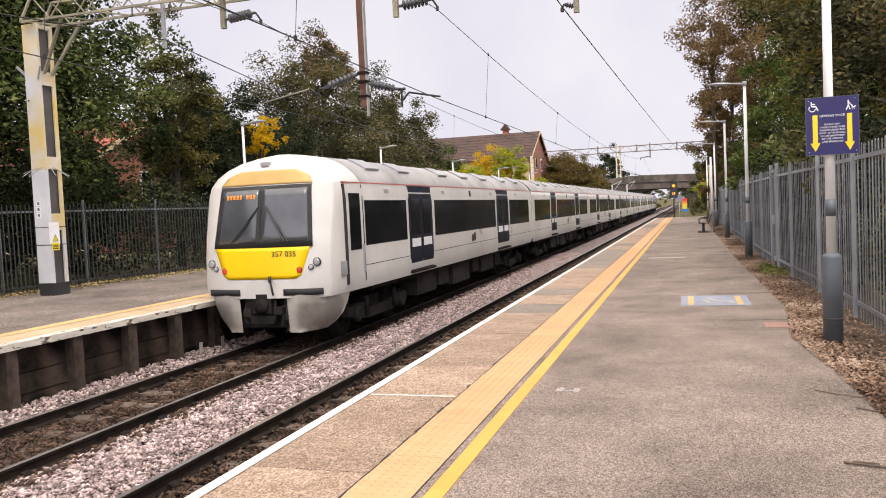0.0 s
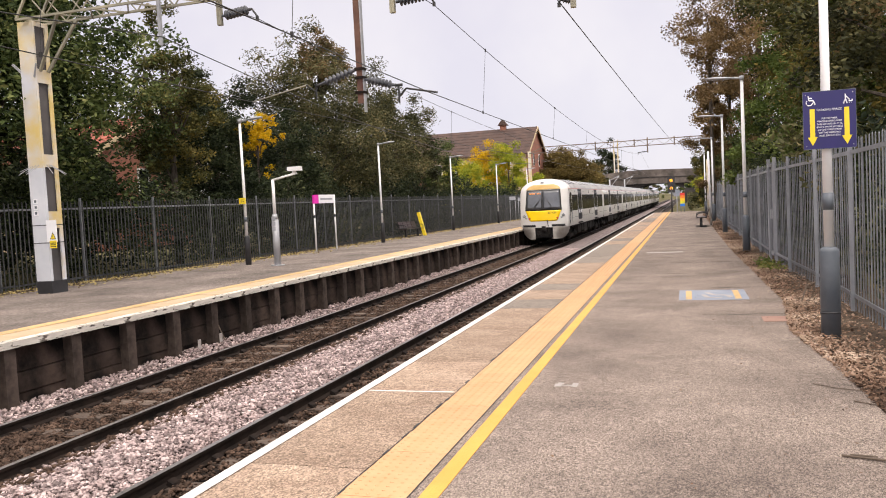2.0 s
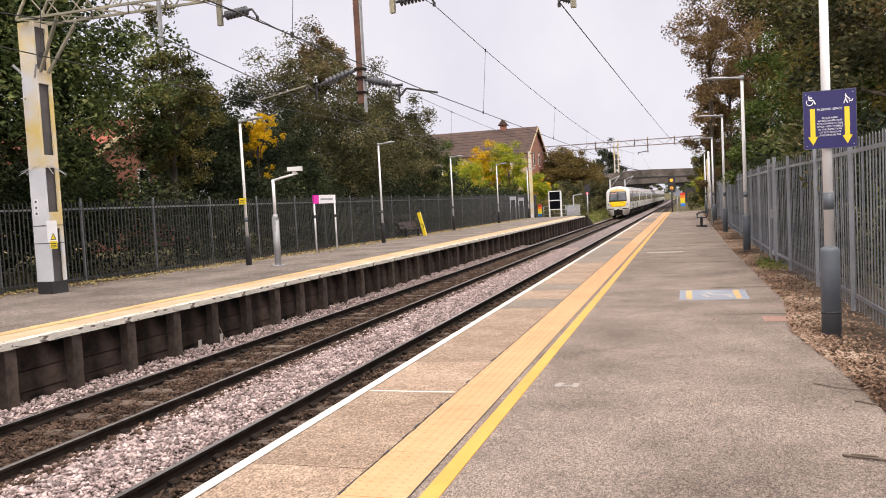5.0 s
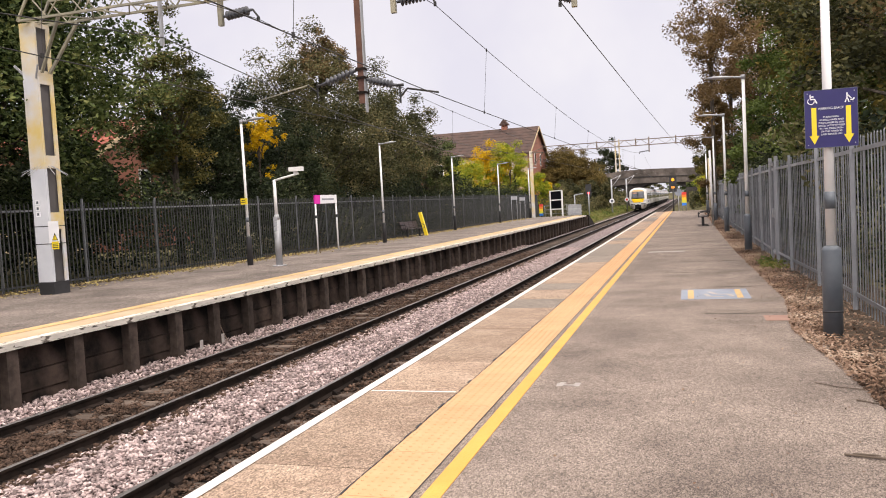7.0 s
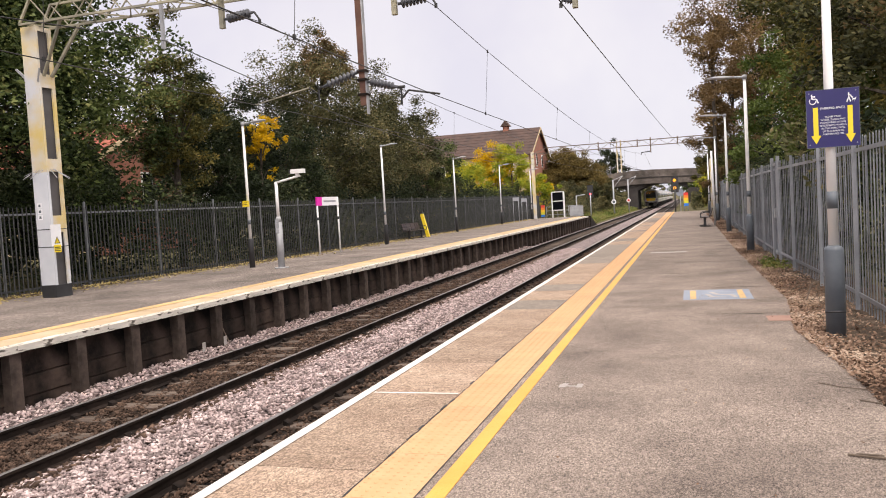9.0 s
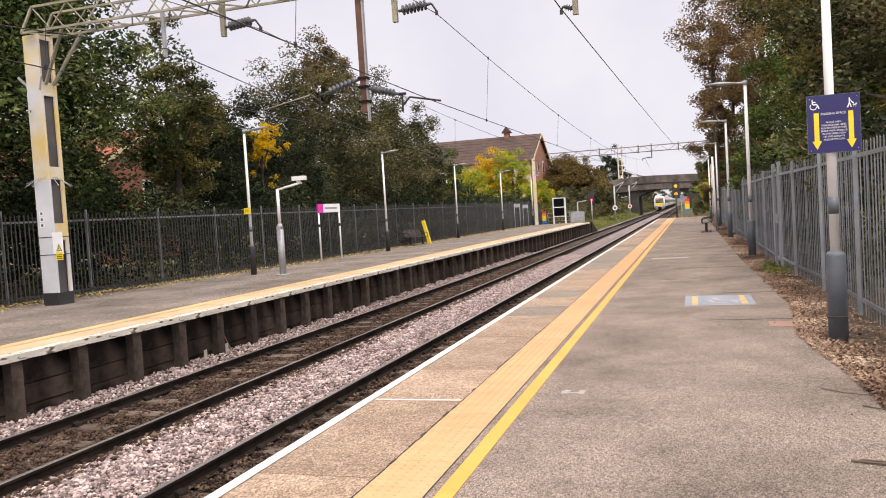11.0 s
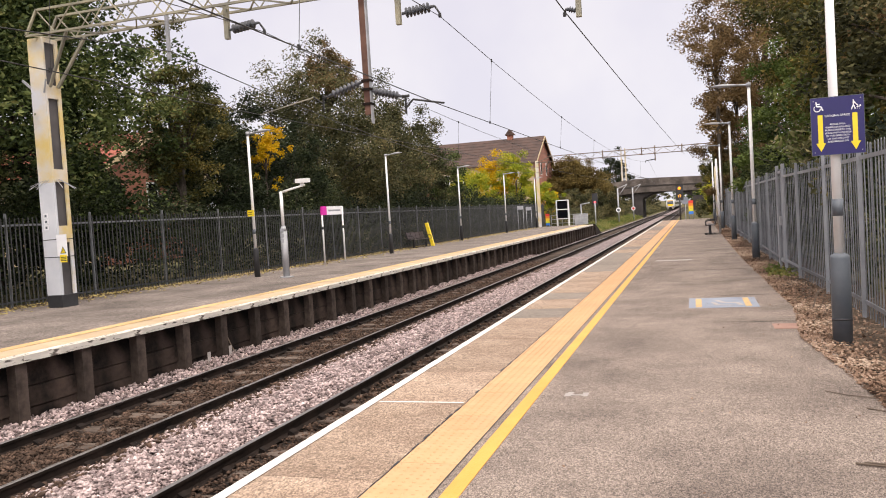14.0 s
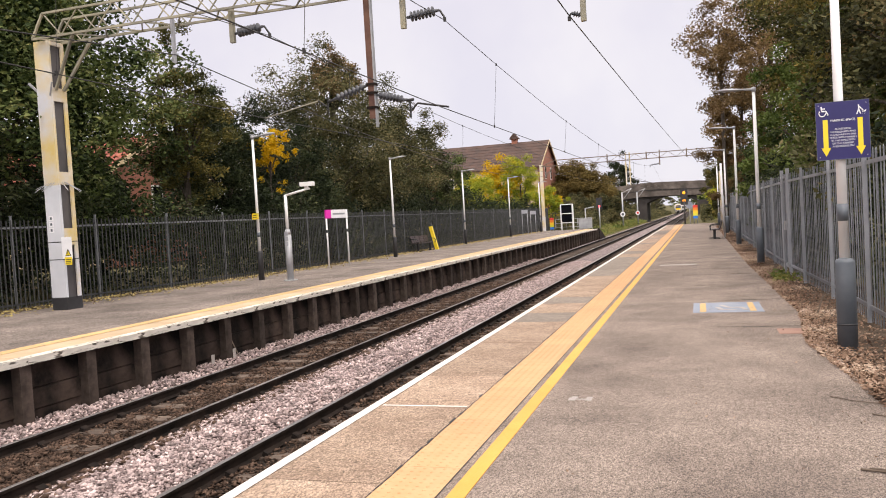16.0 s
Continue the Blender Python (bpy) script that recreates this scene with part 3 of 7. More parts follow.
# near platform
pavement_near = strip("pavement_near", 0.905, 4.12, -14, NEAR_END, -0.45, 0.0, M["tarmac"], "worn pinkish-brown tarmac platform surface", "platform")
strip("platform_wall_near", 0.12, 0.9, -14, NEAR_END, -1.2, -0.13, M["blackwall"], "concrete wall under the platform edge, its shade painted in", "platform wall")
strip("verge_near", 4.12, 5.6, -14, NEAR_END, -0.4, -0.025, M["soil"], "dark soil verge strewn with fallen leaves", "verge")
strip("white_edge_line", 0.0, 0.085, -14, NEAR_END - 1.0, 0.001, 0.005, M["white_line"], "crisp white line along the platform edge", "platform marking")
strip("yellow_safety_line", 1.375, 1.485, -14, NEAR_END - 0.4, 0.0, 0.005, M["yellow_line"], "solid yellow safety line on the tarmac", "platform marking")
strip("dark_joint_line", 1.310, 1.318, -14, NEAR_END - 0.4, 0.0, 0.003, M["seam"], "dark tar joint beside the tactile paving", "platform marking")
# ramp at the end of the near platform
bm = bmesh.new()
prism(bm, [(NEAR_END, -1.2), (NEAR_END, 0.0), (NEAR_END + 5.5, -1.0), (NEAR_END + 5.5, -1.2)], 0.1, 4.0, "x")
sheet("platform_ramp_near", bm, M["tarmac"], "tarmac ramp at the platform's end", "ramp")

# far platform
bm = bmesh.new()
for a, b in zip([-14, 18, 21, 28.6], [18, 21, 28.6, FAR_END]):
    v = [bm.verts.new(c) for c in ((far_fence_x(a) - 0.6, a, 0), (FAR_EDGE - 0.95, a, 0), (FAR_EDGE - 0.95, b, 0), (far_fence_x(b) - 0.6, b, 0))]
    q = [bm.verts.new((c.co.x, c.co.y, -0.4)) for c in v]
    bm.faces.new(v)
    for i in range(4):
        bm.faces.new((v[i], q[i], q[(i + 1) % 4], v[(i + 1) % 4]))
pavement_far = sheet("pavement_far", bm, M["tarmac_far"], "grey weathered tarmac platform scattered with leaves", "platform")
strip("platform_wall_far", FAR_EDGE - 0.9, FAR_EDGE - 0.28, -14, FAR_END, -1.25, -0.13, M["blackwall"], "concrete panel wall under the platform edge, darkened to paint its shade", "platform wall")
strip("yellow_safety_line", FAR_EDGE - 1.04, FAR_EDGE - 0.76, -14, FAR_END - 1, 0.001, 0.006, M["old_yellow"], "faded yellow safety line on the far platform", "platform marking")
bm = bmesh.new()
prism(bm, [(FAR_END, -1.25), (FAR_END, -0.0), (FAR_END + 5.0, -1.05), (FAR_END + 5.0, -1.25)], -11.8, FAR_EDGE + 0.02, "x")
sheet("platform_ramp_far", bm, M["blackwall"], "dark ramp sloping down at the far platform's end", "ramp")

# ballast beds
strip("trackbed", -6.55, 0.12, -14, 420, -1.2, -1.09, M["bed"], "bed of pale pink granite ballast", "trackbed")
strip("oily_trackbed", NEAR - 1.25, 0.1, -14, 420, -1.1, -1.085, M["bed_dark"], "dark oily ballast under the nearer track", "trackbed")
strip("oily_trackbed", FAR_TRACK - 0.72, FAR_TRACK + 0.95, -14, 420, -1.1, -1.085, M["bed_dark"], "dark rusty ballast between the rails", "trackbed")
# the near heap is darkened to paint the shade between its loose stones
for y0_, y1_, mat_ in ((-14, 40, "bed_dark"), (40, 420, "bed")):
    bm = bmesh.new()
    prism(bm, [(NEAR - 1.0, -1.07), (NEAR - 1.3, -0.995), (-3.6, -0.995), (FAR_TRACK + 0.98, -1.07)], y0_, y1_)
    sheet("ballast_heap", bm, M[mat_], "heaped ballast between the two tracks", "ballast")


def track(cx, name_label):
    t = thing("railway_track", name_label, "railway track", (cx, 0, 0), group="railway tracks", kind="structure")
    for side in (-1, 1):
        x = side * 0.7525
        bm = bmesh.new()
        prism(bm, [(x - 0.07, RAIL - 0.159), (x + 0.07, RAIL - 0.159), (x + 0.07, RAIL - 0.148), (x + 0.012, RAIL - 0.125), (x + 0.012, RAIL - 0.045), (x + 0.034, RAIL - 0.035), (x + 0.034, RAIL - 0.004),
                   (x - 0.034, RAIL - 0.004), (x - 0.034, RAIL - 0.035), (x - 0.012, RAIL - 0.045), (x - 0.012, RAIL - 0.125), (x - 0.07, RAIL - 0.148)], -14, 420)
        r = part("rail", bm, M["rust"], t, "rust-brown rail with shade painted on its sides and a bright worn top")
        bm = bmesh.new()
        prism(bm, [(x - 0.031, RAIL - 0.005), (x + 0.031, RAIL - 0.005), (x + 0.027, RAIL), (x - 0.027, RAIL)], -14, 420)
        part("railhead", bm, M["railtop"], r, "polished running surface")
    bm = bmesh.new()
    box(bm, -1.28, 1.28, -0.125, 0.125, RAIL - 0.3, RAIL - 0.152)
    soften(bm, 0.015)
    sl = solid("sleeper", bm, M["sleeper"])
    bm = bmesh.new()
    for side in (-1, 1):
        for s in (-1, 1):
            x = side * 0.7525 + s * 0.105
            prism(bm, [(x - 0.05, RAIL - 0.152), (x + 0.05, RAIL - 0.152), (x + 0.035, RAIL - 0.115), (x - s * 0.03, RAIL - 0.085), (x - 0.035, RAIL - 0.115)], -0.06, 0.06)
    chair = solid("rail_chair", bm, M["rust"])
    for i in range(-12, 125):
        ob = part("sleeper", sl, None, t)
        ob.location = (random.uniform(-0.02, 0.02), 2.1 + i * 0.755, random.uniform(-0.006, 0.004))
        ob.rotation_euler.z = random.uniform(-0.012, 0.012)
        if i < 60:
            part("rail_chair", chair, None, ob)
    return t


track(FAR_TRACK, "railway track on timber sleepers in rusty ballast")
track(NEAR, "railway track in dark oily ballast beside the platform")


# ---- loose ballast stones ----
def stones(name, label, material, count, zone, height, size, seed):
    """Many small angular stones lying in a zone; zone gives x, y for two random numbers."""
    rng = np.random.RandomState(seed)
    base = np.array([(0, 0, 1), (1, 0, 0.1), (0.2, 1, 0), (-0.9, 0.5, 0.15), (-0.6, -0.9, 0), (0.6, -0.8, 0.2), (0, 0.1, -0.7)])
    tri = np.array([(0, 1, 2), (0, 2, 3), (0, 3, 4), (0, 4, 5), (0, 5, 1), (6, 2, 1), (6, 3, 2), (6, 4, 3), (6, 5, 4), (6, 1, 5)])
    x, y = zone(rng.rand(count), rng.rand(count))
    v = np.repeat(base[None], count, 0) * (1 + rng.uniform(-0.55, 0.5, (count, 7, 3)))
    v *= (size * rng.uniform(0.5, 1.3, (count, 1)) * np.array([1.15, 1.15, 0.72]))[:, None, :] * rng.uniform(0.55, 1.3, (count, 1, 3))
    a, b = rng.uniform(0, 6.28, count), rng.uniform(-0.9, 0.9, count)
    c, s = np.cos(a), np.sin(a)
    vx, vy = v[:, :, 0] * c[:, None] - v[:, :, 1] * s[:, None], v[:, :, 0] * s[:, None] + v[:, :, 1] * c[:, None]
    cb, sb = np.cos(b), np.sin(b)
    vy, vz = vy * cb[:, None] - v[:, :, 2] * sb[:, None], vy * sb[:, None] + v[:, :, 2] * cb[:, None]
    z = height(x, y) + rng.uniform(-0.016, 0.03, count)
    v = np.stack([vx + x[:, None], vy + y[:, None], vz + z[:, None]], 2)
    f = tri[None] + (np.arange(count) * 7)[:, None, None]
    return tagged(new(name, raw(name, v.reshape(-1, 3), f.reshape(-1, 3), material)), label, "ballast", kind="stuff")


def six_foot(x, y):
    return np.interp(x, [FAR_TRACK + 0.95, -3.55, NEAR - 1.32, NEAR - 1.0], [-1.06, -0.985, -0.985, -1.055])


deep = lambda v, y0, y1: y0 + (y1 - y0) * v ** 1.6
stones("ballast_stones", "loose pale pink granite ballast between the tracks", M["ballast"], 88000, lambda u, v: (FAR_TRACK + 0.86 + (NEAR - 0.86 - FAR_TRACK - 0.86) * u, deep(v, 2.0, 42)), six_foot, 0.027, 1)
stones("ballast_stones", "loose pale ballast along the far platform wall", M["ballast"], 17000, lambda u, v: (-6.62 + 0.98 * u, deep(v, 7, 46)), lambda x, y: np.interp(x, [-6.62, -6.1, -5.6], [-0.97, -1.0, -1.05]), 0.028, 2)
stones("ballast_stones", "dark rusty ballast between the rails of the farther track", M["ballast_dark"], 34000, lambda u, v: (FAR_TRACK - 0.68 + 1.36 * u, deep(v, 5.5, 42)), lambda x, y: -1.069 + 0.024 * np.sin(y * 2.3 + 3 * x) * np.sin(y * 0.9 + x) + 0.012 * np.sin(17 * x + 5 * y) + 0.02 * (x - FAR_TRACK), 0.025, 3)
stones("ballast_stones", "dark oily ballast beside the nearer rail", M["ballast_dark"], 18000, lambda u, v: (NEAR - 0.68 + 1.5 * u, deep(v, 3, 40)), lambda x, y: -1.066 + 0.025 * np.sin(y * 2.1 + 2 * x) * np.sin(y * 0.7), 0.026, 4)
stones("ballast_stones", "brown stained ballast at the foot of the rail", M["ballast_dark"], 3500, lambda u, v: (FAR_TRACK + 0.84 + 0.5 * u ** 1.6, deep(v, 4, 40)), lambda x, y: six_foot(x, y) + 0.012, 0.036, 5)


# ---- platform walls: piers and panels on the far side ----
def far_wall():
    wall = bpy.data.objects["platform_wall_far"]
    bm = bmesh.new()
    box(bm, -0.14, 0.14, -0.105, 0.105, -1.2, -0.11)
    soften(bm, 0.018)
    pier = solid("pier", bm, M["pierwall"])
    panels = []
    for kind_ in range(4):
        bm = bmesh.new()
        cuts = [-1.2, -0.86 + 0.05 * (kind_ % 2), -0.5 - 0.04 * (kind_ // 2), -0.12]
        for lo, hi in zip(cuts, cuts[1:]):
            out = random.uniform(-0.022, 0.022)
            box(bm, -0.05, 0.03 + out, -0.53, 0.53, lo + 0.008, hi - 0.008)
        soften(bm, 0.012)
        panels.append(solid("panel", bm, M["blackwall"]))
    y = 4.97
    while y < FAR_END:
        ob = part("pier", pier, None, wall)
        ob.location = (FAR_EDGE - 0.21 + random.uniform(-0.015, 0.01), y, 0.0)
        ob.rotation_euler.z = random.uniform(-0.03, 0.03)
        ob = part("panel", random.choice(panels), None, wall)
        ob.location = (FAR_EDGE - 0.265 + random.uniform(-0.012, 0.012), y + 0.64, 0)
        y += 1.28


far_wall()


def slabs(owner, name, x0, x1, z0, z1, edges, materials, gap=0.008, bevel=0.008):
    cache = {}
    for a, b in zip(edges, edges[1:]):
        mat = materials(a)
        key = (round(b - a, 2), mat.name)
        if key not in cache:
            bm = bmesh.new()
            box(bm, x0, x1, gap / 2, round(b - a, 2) - gap / 2, z0, z1)
            soften(bm, bevel)
            cache[key] = solid(name, bm, mat)
        ob = part(name, cache[key], None, owner)
        ob.location = (0, a, random.uniform(-0.003, 0.0))


# coping slabs of the near platform, some of them repaired in grey
edges = [-6.0, -3.0, -1.2, 0.8, 2.6, 4.46, 6.43, 7.72, 9.8, 11.69, 12.75, 14.08, 15.1, 16.3]
while edges[-1] < NEAR_END:
    edges.append(round(edges[-1] + random.choice((1.0, 1.3, 1.9, 2.2)), 2))
GREY = {11.69, 14.08}
far_grey = {e for e in edges if e > 18 and random.random() < 0.35}
slabs(pavement_near, "coping_slab", 0.0, 0.9, -0.13, -0.002, edges, lambda a: M["coping_grey"] if a in GREY or a in far_grey else M["coping"])
# coping of the far platform: painted nosing and buff slabs
edges = [round(-6 + 1.85 * i, 2) for i in range(45)]
slabs(pavement_far, "nosing_slab", FAR_EDGE - 0.2, FAR_EDGE, -0.10, 0.0, edges, lambda a: M["old_white"], 0.006, 0.015)
slabs(pavement_far, "coping_slab", FAR_EDGE - 0.95, FAR_EDGE - 0.203, -0.13, 0.0, edges, lambda a: M["far_coping"], 0.01)


# tactile paving: buff slabs with rows of blisters
def tactile():
    bm = bmesh.new()
    box(bm, 0.91, 1.31, 0.002, 0.398, -0.05, 0.003)
    for i in range(6):
        for j in range(6):
            x, y = 0.943 + 0.0667 * i, 0.033 + 0.0667 * j
            lo = [bm.verts.new((x + 0.0125 * a, y + 0.0125 * b, 0.003)) for a, b in ((-1, 0), (0, -1), (1, 0), (0, 1))]
            hi = [bm.verts.new((x + 0.008 * a, y + 0.008 * b, 0.008)) for a, b in ((-1, 0), (0, -1), (1, 0), (0, 1))]
            for q in range(4):
                bm.faces.new((lo[q], lo[(q + 1) % 4], hi[(q + 1) % 4], hi[q]))
            bm.faces.new(hi)
    near = solid("tactile_slab", bm, M["tactile"])
    bm = bmesh.new()
    box(bm, 0.91, 1.31, 0.002, 0.398, -0.05, 0.003)
    plain = solid("tactile_slab", bm, M["tactile"])
    for i in range(-26, 186):
        ob = part("tactile_slab", near if 0 <= i < 70 else plain, None, pavement_near)
        ob.location = (0, 0.4 * i, random.uniform(-0.001, 0.001))


tactile()


def thin_patch(name, label, category, outline, z, mat):
    bm = bmesh.new()
    prism(bm, outline, z, z + 0.003, "z")
    return sheet(name, bm, mat, label, category)


# wavy strip of soil and moss at the foot of the railing
rim = [(far_fence_x(5 + 1.2 * i) + 0.55 + 0.35 * noise.noise(Vector((0.4 * i, 2.2, 0))), 5 + 1.2 * i) for i in range(58)]
back = [(far_fence_x(5 + 1.2 * i) - 0.5, 5 + 1.2 * i) for i in range(58)]
bm = bmesh.new()
for (a, b), (c, d), (e, f), (g, h) in zip(back, rim, rim[1:], back[1:]):
    bm.faces.new([bm.verts.new((q, r, 0.004)) for q, r in ((a, b), (c, d), (e, f), (g, h))])
sheet("verge_far", bm, M["soil"], "dark strip of soil along the railing", "verge")
thin_patch("coping_seam", "pale sealed joint across the coping", "platform marking", [(0.1, 6.42), (0.88, 6.42), (0.88, 6.445), (0.1, 6.445)], -0.001, M["white_line"])
for x0, x1, y, w in ((3.2, 4.15, 13.95, 0.018), (3.0, 4.1, 10.9, 0.008), (2.4, 3.9, 19.2, 0.012), (2.2, 2.9, 16.6, 0.008)):
    n = 12
    xs_ = [x0 + (x1 - x0) * i / n for i in range(n + 1)]
    wob = [0.05 * noise.noise(Vector((3 * v, y, 0.7))) for v in xs_]
    thin_patch("tarmac_crack", "thin dark crack in the surface", "crack", [(v, y + k - w / 2) for v, k in zip(xs_, wob)] + [(v, y + k + w / 2 * (0.3 + abs(math.sin(9 * v)))) for v, k in zip(xs_[::-1], wob[::-1])], 0.0, M["seam"])
for y_, z_ in ((13.3, -0.86), (14.05, -0.86)):
    tag_ = thing("wall_tag", "small pale plate fixed to the platform wall", "tag", (FAR_EDGE - 0.055, y_, z_), group="tags on the wall")
    bm = bmesh.new()
    box(bm, -0.004, 0.004, -0.05, 0.05, -0.09, 0.09)
    part("plate", bm, M["bay_white"], tag_)
# the ragged dark crack between coping and tactile paving
bm = bmesh.new()
y = -6.0
while y < 60:
    step = random.uniform(0.05, 0.16)
    w0 = random.uniform(0.002, 0.006) if random.random() < 0.8 else random.uniform(0.006, 0.014)
    x = 0.905 + random.uniform(-0.006, 0.006)
    box(bm, x - w0, x + w0 * 0.6, y, y + step, 0.0035, 0.0055)
    y += step * random.uniform(0.9, 1.25)
tagged(new("joint_crack", solid("joint_crack", bm, M["seam"])), "ragged dark crack along the tactile paving", "crack", kind="stuff")


# worn parking-space marking for wheelchairs, other marks on the tarmac
def marking(name, label, rects, at, category="platform marking"):
    t = thing(name, label, category, at)
    for i, (pn, x0, x1, y0, y1, mat) in enumerate(rects):
        bm = bmesh.new()
        box(bm, x0, x1, y0, y1, 0.001, 0.004 + 0.001 * (i > 0))
        part(pn, bm, mat, t)
    return t


bay = marking("parking_bay_marking", "worn blue and yellow wheelchair parking marking painted on the tarmac", [
    ("blue_field", 0, 1.0, 0, 1.25, M["bay_blue"]), ("yellow_bar", 0.10, 0.19, 0.08, 1.17, M["old_yellow"]), ("yellow_bar", 0.81, 0.90, 0.08, 1.17, M["old_yellow"])], (2.69, 12.36, 0))
bm = bmesh.new()
for a, b in (((0.42, 0.9), (0.52, 0.55)), ((0.52, 0.55), (0.7, 0.55)), ((0.7, 0.55), (0.76, 0.25)), ((0.36, 0.62), (0.42, 0.3)), ((0.42, 0.3), (0.62, 0.24))):
    beam(bm, (*a, 0.006), (*b, 0.006), 0.07, 0.002)
part("wheelchair_symbol", bm, M["bay_white"], bay, "worn white wheelchair symbol")
marking("white_stripe_marking", "faint white stripe painted on the tarmac", [("stripe", 0, 0.98, 0, 0.32, M["bay_white"])], (1.74, 22.6, 0))
marking("tarmac_repair", "reddish square repair in the tarmac", [("patch", 0, 0.36, 0, 0.42, M["brickpatch"])], (3.70, 10.25, 0))
mark = thing("paint_scuff", "small scuffed white paint mark on the tarmac", "platform marking", (1.70, 6.7, 0))
bm = bmesh.new()
for a, b, c, d in ((0, 0.0, 0.06, 0.1), (0.05, 0.03, 0.16, 0.06), (0.15, 0.0, 0.2, 0.13), (0.02, 0.1, 0.07, 0.14)):
    box(bm, a, c, b, d, 0.001, 0.004)
part("scuff", bm, M["bay_white"], mark)

# ---- the train: eight cars, its end cab towards the camera ----
C2 = FAR_TRACK
CAR, PITCH = 19.7, 20.0
LEVELS = [(0.36, 1.02), (0.62, 1.24), (0.93, 1.33), (1.16, 1.40), (1.40, 1.40), (1.75, 1.40), (2.15, 1.40), (2.60, 1.40), (2.95, 1.392), (3.15, 1.36), (3.32, 1.25), (3.48, 1.07), (3.60, 0.86), (3.69, 0.62), (3.74, 0.34), (3.76, 0.0)]


def half_width(z):
    return float(np.interp(z, [a for a, b in LEVELS], [b for a, b in LEVELS]))


def nose(x, z):
    """How far back the end face lies at a height and distance from the middle."""
    rake = float(np.interp(z, [0.3, 1.0, 1.5, 1.95, 3.10, 3.4, 3.6, 3.76], [0.10, 0.0, 0.0, 0.03, 0.30, 0.44, 0.66, 1.05]))
    u = abs(x) / max(0.2, half_width(z))
    return rake + 0.20 * u ** 2 + 0.30 * max(0.0, u - 0.72) ** 2 * 4


def tube(bm, y0, y1, low, high, stations=None):
    """The car's skin between two heights, open at the ends."""
    rows = []
    for y in stations or (y0, y1):
        lv = [z for z, _ in LEVELS if low < z < high]
        zs = [low] + lv + [high]
        left = [(-half_width(z), y, z) for z in zs]
        rows.append([bm.verts.new(c) for c in left + [(-a, b, c) for a, b, c in left[::-1] if not (z_top(high) and c == high)]])
    for p, q in zip(rows, rows[1:]):
        for i in range(len(p) - 1):
            bm.faces.new((p[i], p[i + 1], q[i + 1], q[i])).smooth = True


def z_top(z):
    return z >= 3.755


def side_panel(bm, side, y0, y1, z0, z1, out=0.004, steps=3):
    """A panel laid on the car's side, following its curve."""
    zs = [z0 + (z1 - z0) * i / steps for i in range(steps + 1)]
    a = [[bm.verts.new((side * (half_width(z) + out), y, z)) for z in zs] for y in (y0, y1)]
    b = [[bm.verts.new((side * (half_width(z) - 0.02), y, z)) for z in zs] for y in (y0, y1)]
    for i in range(steps):
        bm.faces.new((a[0][i], a[1][i], a[1][i + 1], a[0][i + 1]))
        bm.faces.new((a[0][i], b[0][i], b[0][i + 1], a[0][i + 1]))
        bm.faces.new((a[1][i], b[1][i], b[1][i + 1], a[1][i + 1]))
    for j in (0, steps):
        bm.faces.new((a[0][j], a[1][j], b[1][j], b[0][j]))


def end_panel(bm, edge, z0, z1, out=0.006, nz=8, nx=12, skew=0.0):
    """A panel on the end face; edge(z) gives its left and right side at each height."""
    rows = []
    for j in range(nz + 1):
        z = z0 + (z1 - z0) * j / nz
        a, b = edge(z)
        rows.append([bm.verts.new((a + (b - a) * i / nx, nose(a + (b - a) * i / nx, z) - out, z)) for i in range(nx + 1)])
    back = [[bm.verts.new(v.co + Vector((0, 0.03, 0))) for v in r] for r in rows]
    for j in range(nz):
        for i in range(nx):
            bm.faces.new((rows[j][i], rows[j][i + 1], rows[j + 1][i + 1], rows[j + 1][i])).smooth = True
    ring = lambda g: g[0] + [r[-1] for r in g[1:]] + g[-1][-2::-1] + [r[0] for r in g[-2:0:-1]]
    p, q = ring(rows), ring(back)
    for i in range(len(p)):
        bm.faces.new((p[i], p[(i + 1) % len(p)], q[(i + 1) % len(p)], q[i]))


def bogie(car, y):
    bm = bmesh.new()
    box(bm, -0.95, 0.95, y - 0.35, y + 0.35, 0.42, 0.72)
    soften(bm, 0.04)
    b = part("bogie", bm, M["underframe"], car, "dust-blackened bogie")
    for s in (-1, 1):
        bm = bmesh.new()
        prism(bm, [(y - 1.75, 0.45), (y - 1.7, 0.62), (y - 0.9, 0.66), (y - 0.5, 0.50), (y + 0.5, 0.50), (y + 0.9, 0.66), (y + 1.7, 0.62), (y + 1.75, 0.45), (y + 0.7, 0.30), (y - 0.7, 0.30)], s * 0.98, s * 1.13, "x")
        for d in (-1.3, 1.3):
            lathe(bm, (s * 1.05, y + d, 0.46), (s, 0, 0), [(0, 0.17), (0.14, 0.17), (0.17, 0.12)], 12)
            rod(bm, (s * 1.15, y + d * 0.62, 0.36), (s * 1.15, y + d * 0.62, 0.78), 0.06)
        part("side_frame", bm, M["underframe"], b)
    for d in (-1.3, 1.3):
        bm = bmesh.new()
        for s in (-1, 1):
            lathe(bm, (s * 0.68, y + d, 0.42), (s, 0, 0), [(-0.03, 0.45), (0.0, 0.43), (0.012, 0.42), (0.13, 0.41), (0.13, 0.30), (0.10, 0.27), (0.10, 0.1), (0.16, 0.09)], 24)
        rod(bm, (-0.7, y + d, 0.42), (0.7, y + d, 0.42), 0.08)
        part("wheelset", bm, M["underframe"], b)
    return b


